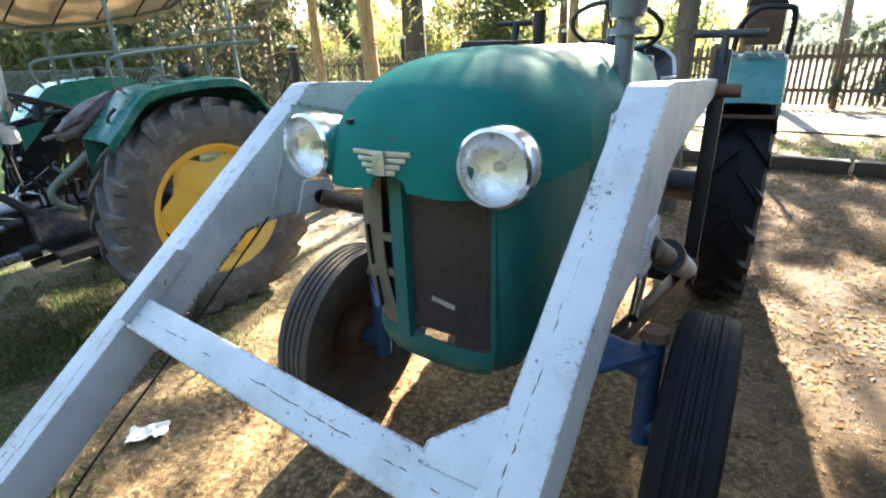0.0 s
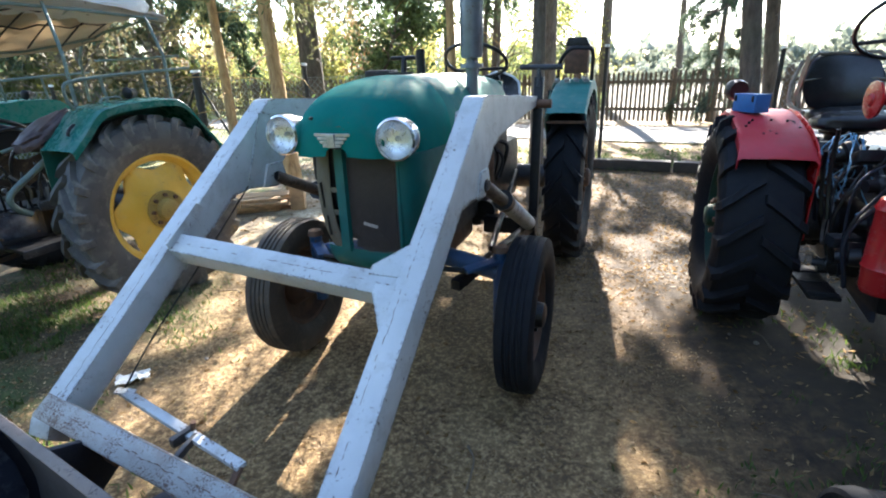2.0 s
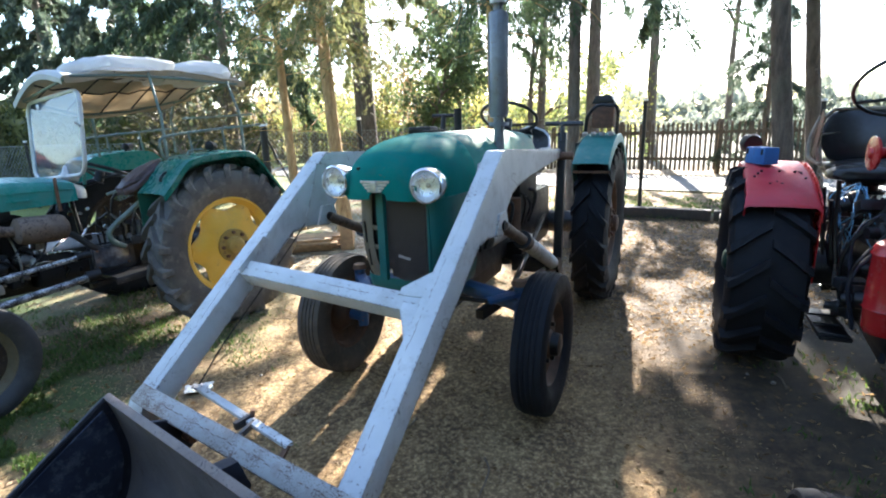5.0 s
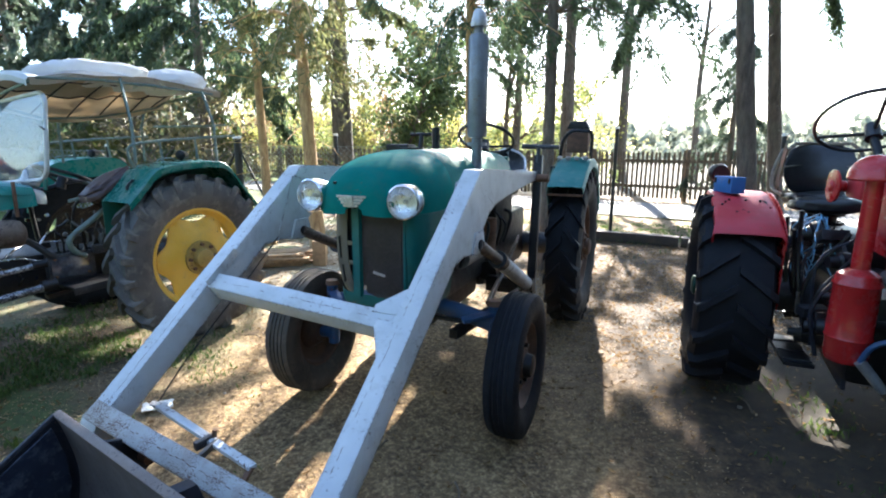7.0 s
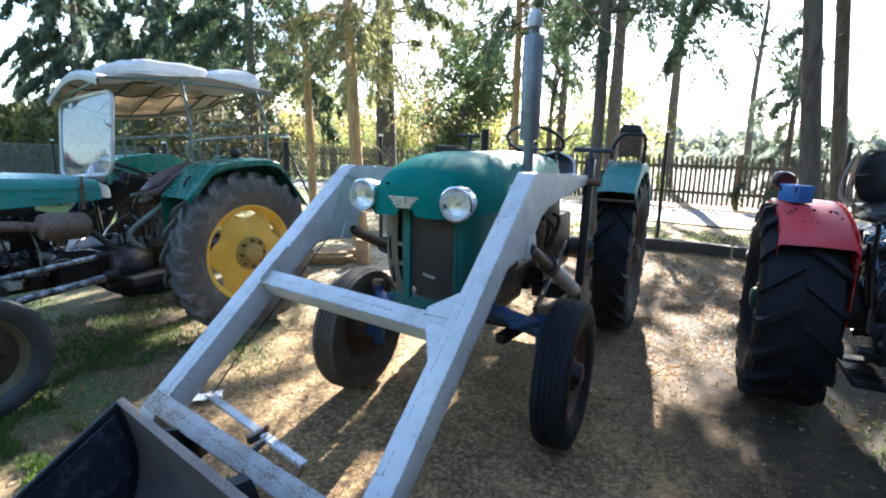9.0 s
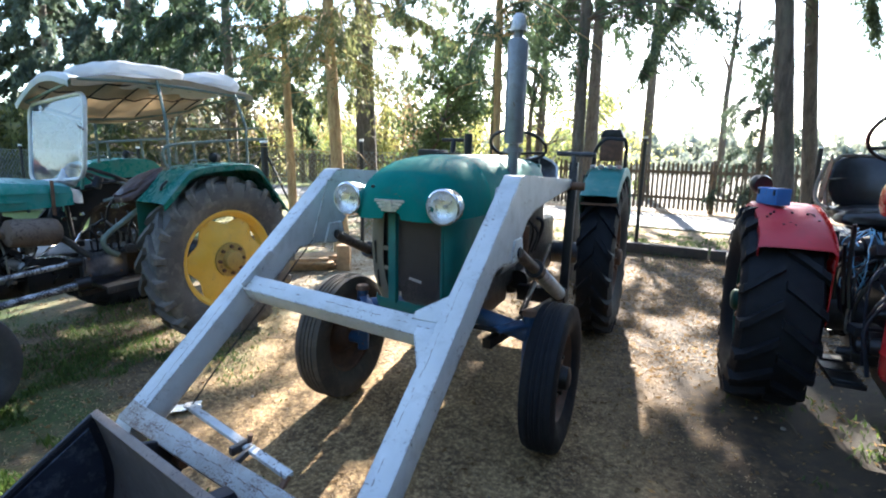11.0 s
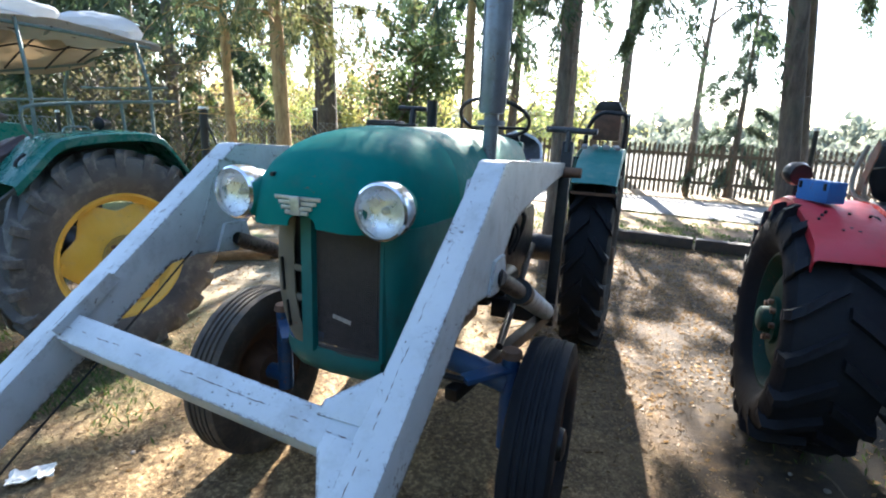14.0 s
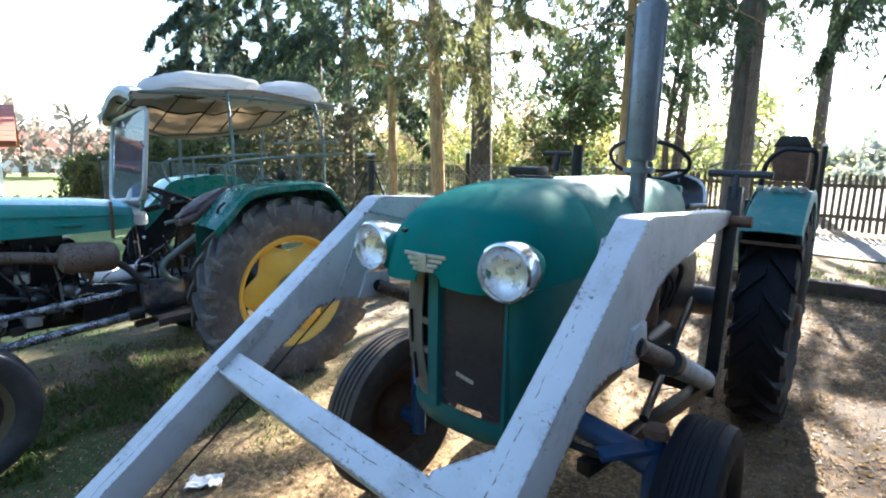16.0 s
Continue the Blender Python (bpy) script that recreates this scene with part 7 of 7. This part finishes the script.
far_woods(52, 15, 75, 2.3, 9000, 6, 0.5, WOODS_HAZED)


# ---- litter, tufts and small things on the ground ----
def ground_z(x, y):
    return 0.022 * noise.noise((x * 0.9, y * 0.9, 3.1)) + 0.010 * noise.noise((x * 3.1, y * 3.1, 7.7)) - 0.008


def litter(count, seed, size, material, x0, x1, y0, y1, name, label, flat=0.25):
    rng = np.random.default_rng(seed)
    xs, ys = rng.uniform(x0, x1, count), rng.uniform(y0, y1, count)
    keep = np.array([noise.noise((x * 0.8, y * 0.8, seed)) + 0.5 * noise.noise((x * 2.5, y * 2.5, seed)) > -0.35 for x, y in zip(xs, ys)])
    xs, ys = xs[keep], ys[keep]
    c = np.array([(x, y, ground_z(x, y) + 0.006) for x, y in zip(xs, ys)])
    d = rng.normal(size=(len(c), 3)) * np.array((1, 1, flat))
    ob = quads_mesh(name, c, d, size, size * 0.4, rng, material)
    return tagged(ob, label, "litter", kind="stuff")


litter(52000, 31, 0.015, STRAW, -3.2, 1.7, -0.5, 6.5, "wood_chips", "pale dry chips, needles and leaves strewn on soil")
litter(5000, 36, 0.017, STRAW, -4.2, -1.3, -0.6, 3.2, "wood_chips", "pale dry chips strewn over shade-darkened loam")
litter(2200, 34, 0.015, STRAW, 1.7, 4.2, 3.0, 6.5, "wood_chips", "pale dry chips strewn on trodden soil")
litter(12000, 32, 0.034, LEAF_BROWN, -4.5, 4.5, -0.8, 7.5, "dead_leaves", "brown dead leaves scattered over the yard")

litter(13000, 33, 0.03, LEAF_BROWN, 0.9, 4.2, 2.2, 6.2, "dead_leaves", "brown needles and leaves under the trees", 0.2)


def grass(count, seed, spots, high, name, label):
    """Blades in tufts round given spots (x, y, spread, weight)."""
    rng = np.random.default_rng(seed)
    w = np.array([s[3] for s in spots], float)
    pick = rng.choice(len(spots), count, p=w / w.sum())
    cs, ds = [], []
    for i in pick:
        x0, y0, sp, _ = spots[i]
        x, y = x0 + rng.normal() * sp, y0 + rng.normal() * sp
        if noise.noise((x * 2.2, y * 2.2, 4.4)) + 0.6 * noise.noise((x * 7, y * 7, 1.4)) < -0.02:
            continue
        hh = high * rng.uniform(0.4, 1.2)
        lean = rng.normal(size=3) * 0.45
        cs.append((x, y, ground_z(x, y) + hh * 0.45))
        ds.append((lean[0], lean[1], 1.0))
    ob = quads_mesh(name, cs, ds, high, 0.008, rng, GRASS)
    return tagged(ob, label, "grass", kind="stuff")


grass(15000, 51, [(-1.9, 1.4, 0.35, 2), (-1.75, 2.3, 0.3, 1.5), (-2.6, 2.6, 0.5, 2), (-1.3, 0.7, 0.25, 1), (-3.6, 3.6, 0.9, 3), (-4.5, 5.2, 1.1, 3), (-2.2, 0.6, 0.4, 1.5), (-1.05, 1.95, 0.12, 0.03), (-0.9, 1.2, 0.3, 0.04)], 0.05, "grass", "short patchy green grass between the machines")
grass(1700, 52, [(2.1, 0.5, 0.35, 1.5), (1.5, 0.35, 0.25, 0.7), (2.35, 1.25, 0.06, 0.12), (3.0, 0.4, 0.4, 1)], 0.045, "grass", "sparse dark grass in the shade")
grass(9000, 54, [(-1.75, 0.85, 0.28, 2), (-2.05, 1.3, 0.3, 2), (-2.25, 2.0, 0.35, 1.5), (-1.45, 0.4, 0.2, 0.8)], 0.055, "grass", "short patchy green grass beside the roofed tractor")
grass(500, 55, [(2.3, 1.1, 0.3, 1), (2.5, 1.7, 0.25, 1), (1.95, 0.95, 0.2, 0.7)], 0.05, "grass", "sparse dark grass under the red tractor")
grass(16000, 53, [(4.2, 7.6, 0.9, 2), (2.6, 8.2, 0.8, 1.5), (6.2, 6.9, 0.9, 2), (0.5, 8.6, 1.0, 1)], 0.07, "grass", "thin dry grass strip along the road")


def plank(c, length, turn, tilt=0.0, w=0.13, material=WOOD_NEW, h=0.035):
    ob = part("plank", box(B(), (0, 0, 0), (length, w, h)), material, None, bevel=0.004)
    ob.matrix_world = pose(*c, 0, tilt, turn)
    return tagged(ob, "bare sawn timber plank lying in a low heap", "plank", "heap of planks")


rp = random.Random(8)
for layer in range(4):
    for k in range(4 - layer // 2):
        plank((-1.62 + rp.uniform(-0.06, 0.06), 5.0 + 0.17 * k + rp.uniform(-0.02, 0.02), 0.018 + 0.037 * layer), 0.95 + rp.uniform(-0.15, 0.2), 8 + rp.uniform(-4, 4))
stake = part("stump", box(B(), (0, 0, 0.15), (0.16, 0.14, 0.32)), WOOD_NEW, None, bevel=0.01)
stake.matrix_world = pose(-1.03, 5.1, 0)
tagged(stake, "short block of sawn timber standing on end", "timber block")


def rag():
    rows = []
    for i in range(13):
        row = []
        for k in range(11):
            x, y = (i / 12 - 0.5) * 0.15, (k / 10 - 0.5) * 0.09
            row.append((x * (1 + 0.2 * noise.noise((i * 0.7, k * 0.5, 1))), y * (1 + 0.3 * noise.noise((i * 0.5, k * 0.8, 5))), 0.014 + 0.018 * noise.noise((x * 26, y * 26, 3)) + 0.010 * noise.noise((x * 70, y * 70, 9))))
        rows.append(row)
    ob = part("rag", sheet(B(), rows, 0.003), PAPER)
    ob.matrix_world = pose(-1.24, 1.62, 0.0, 0, 0, 25)
    return tagged(ob, "crumpled dirty white rag lying on the soil", "rag")


rag()


def stick(a, b, r, bend=0.03):
    a, b = Vector(a), Vector(b)
    m = (a + b) / 2 + Vector((bend, bend, 0))
    ob = part("stick", tube(B(), curve_pts([a, m, b], 4), [r * (1 - 0.05 * k) for k in range(9)], 6), WOOD)
    return tagged(ob, "dry fallen twig on the yard", "stick", "fallen twigs")


for k in range(26):
    x, y, a, l = rp.uniform(-2.5, 4), rp.uniform(0.3, 6), rp.uniform(0, 6.28), rp.uniform(0.08, 0.3)
    stick((x, y, 0.012), (x + math.cos(a) * l, y + math.sin(a) * l, 0.012), 0.005)


def stone(x, y, r, seed):
    bm = B()
    bmesh.ops.create_icosphere(bm, subdivisions=2, radius=r)
    for v in bm.verts:
        v.co *= 1 + 0.35 * noise.noise(v.co / r * 1.2 + Vector((seed, 0, 0)))
        v.co.z *= 0.6
    ob = part("stone", bm, STONE)
    ob.matrix_world = pose(x, y, r * 0.3)
    return tagged(ob, "small grey stone half sunk in soil", "stone", "scattered stones")


STONE = plain("grey stone", (0.2, 0.175, 0.145), 0.9, 0.0, 0.3, 20, 0.4)
for k in range(24):
    stone(rp.uniform(-2.2, 3.5), rp.uniform(0.2, 5.5), rp.uniform(0.006, 0.016), k * 1.7)
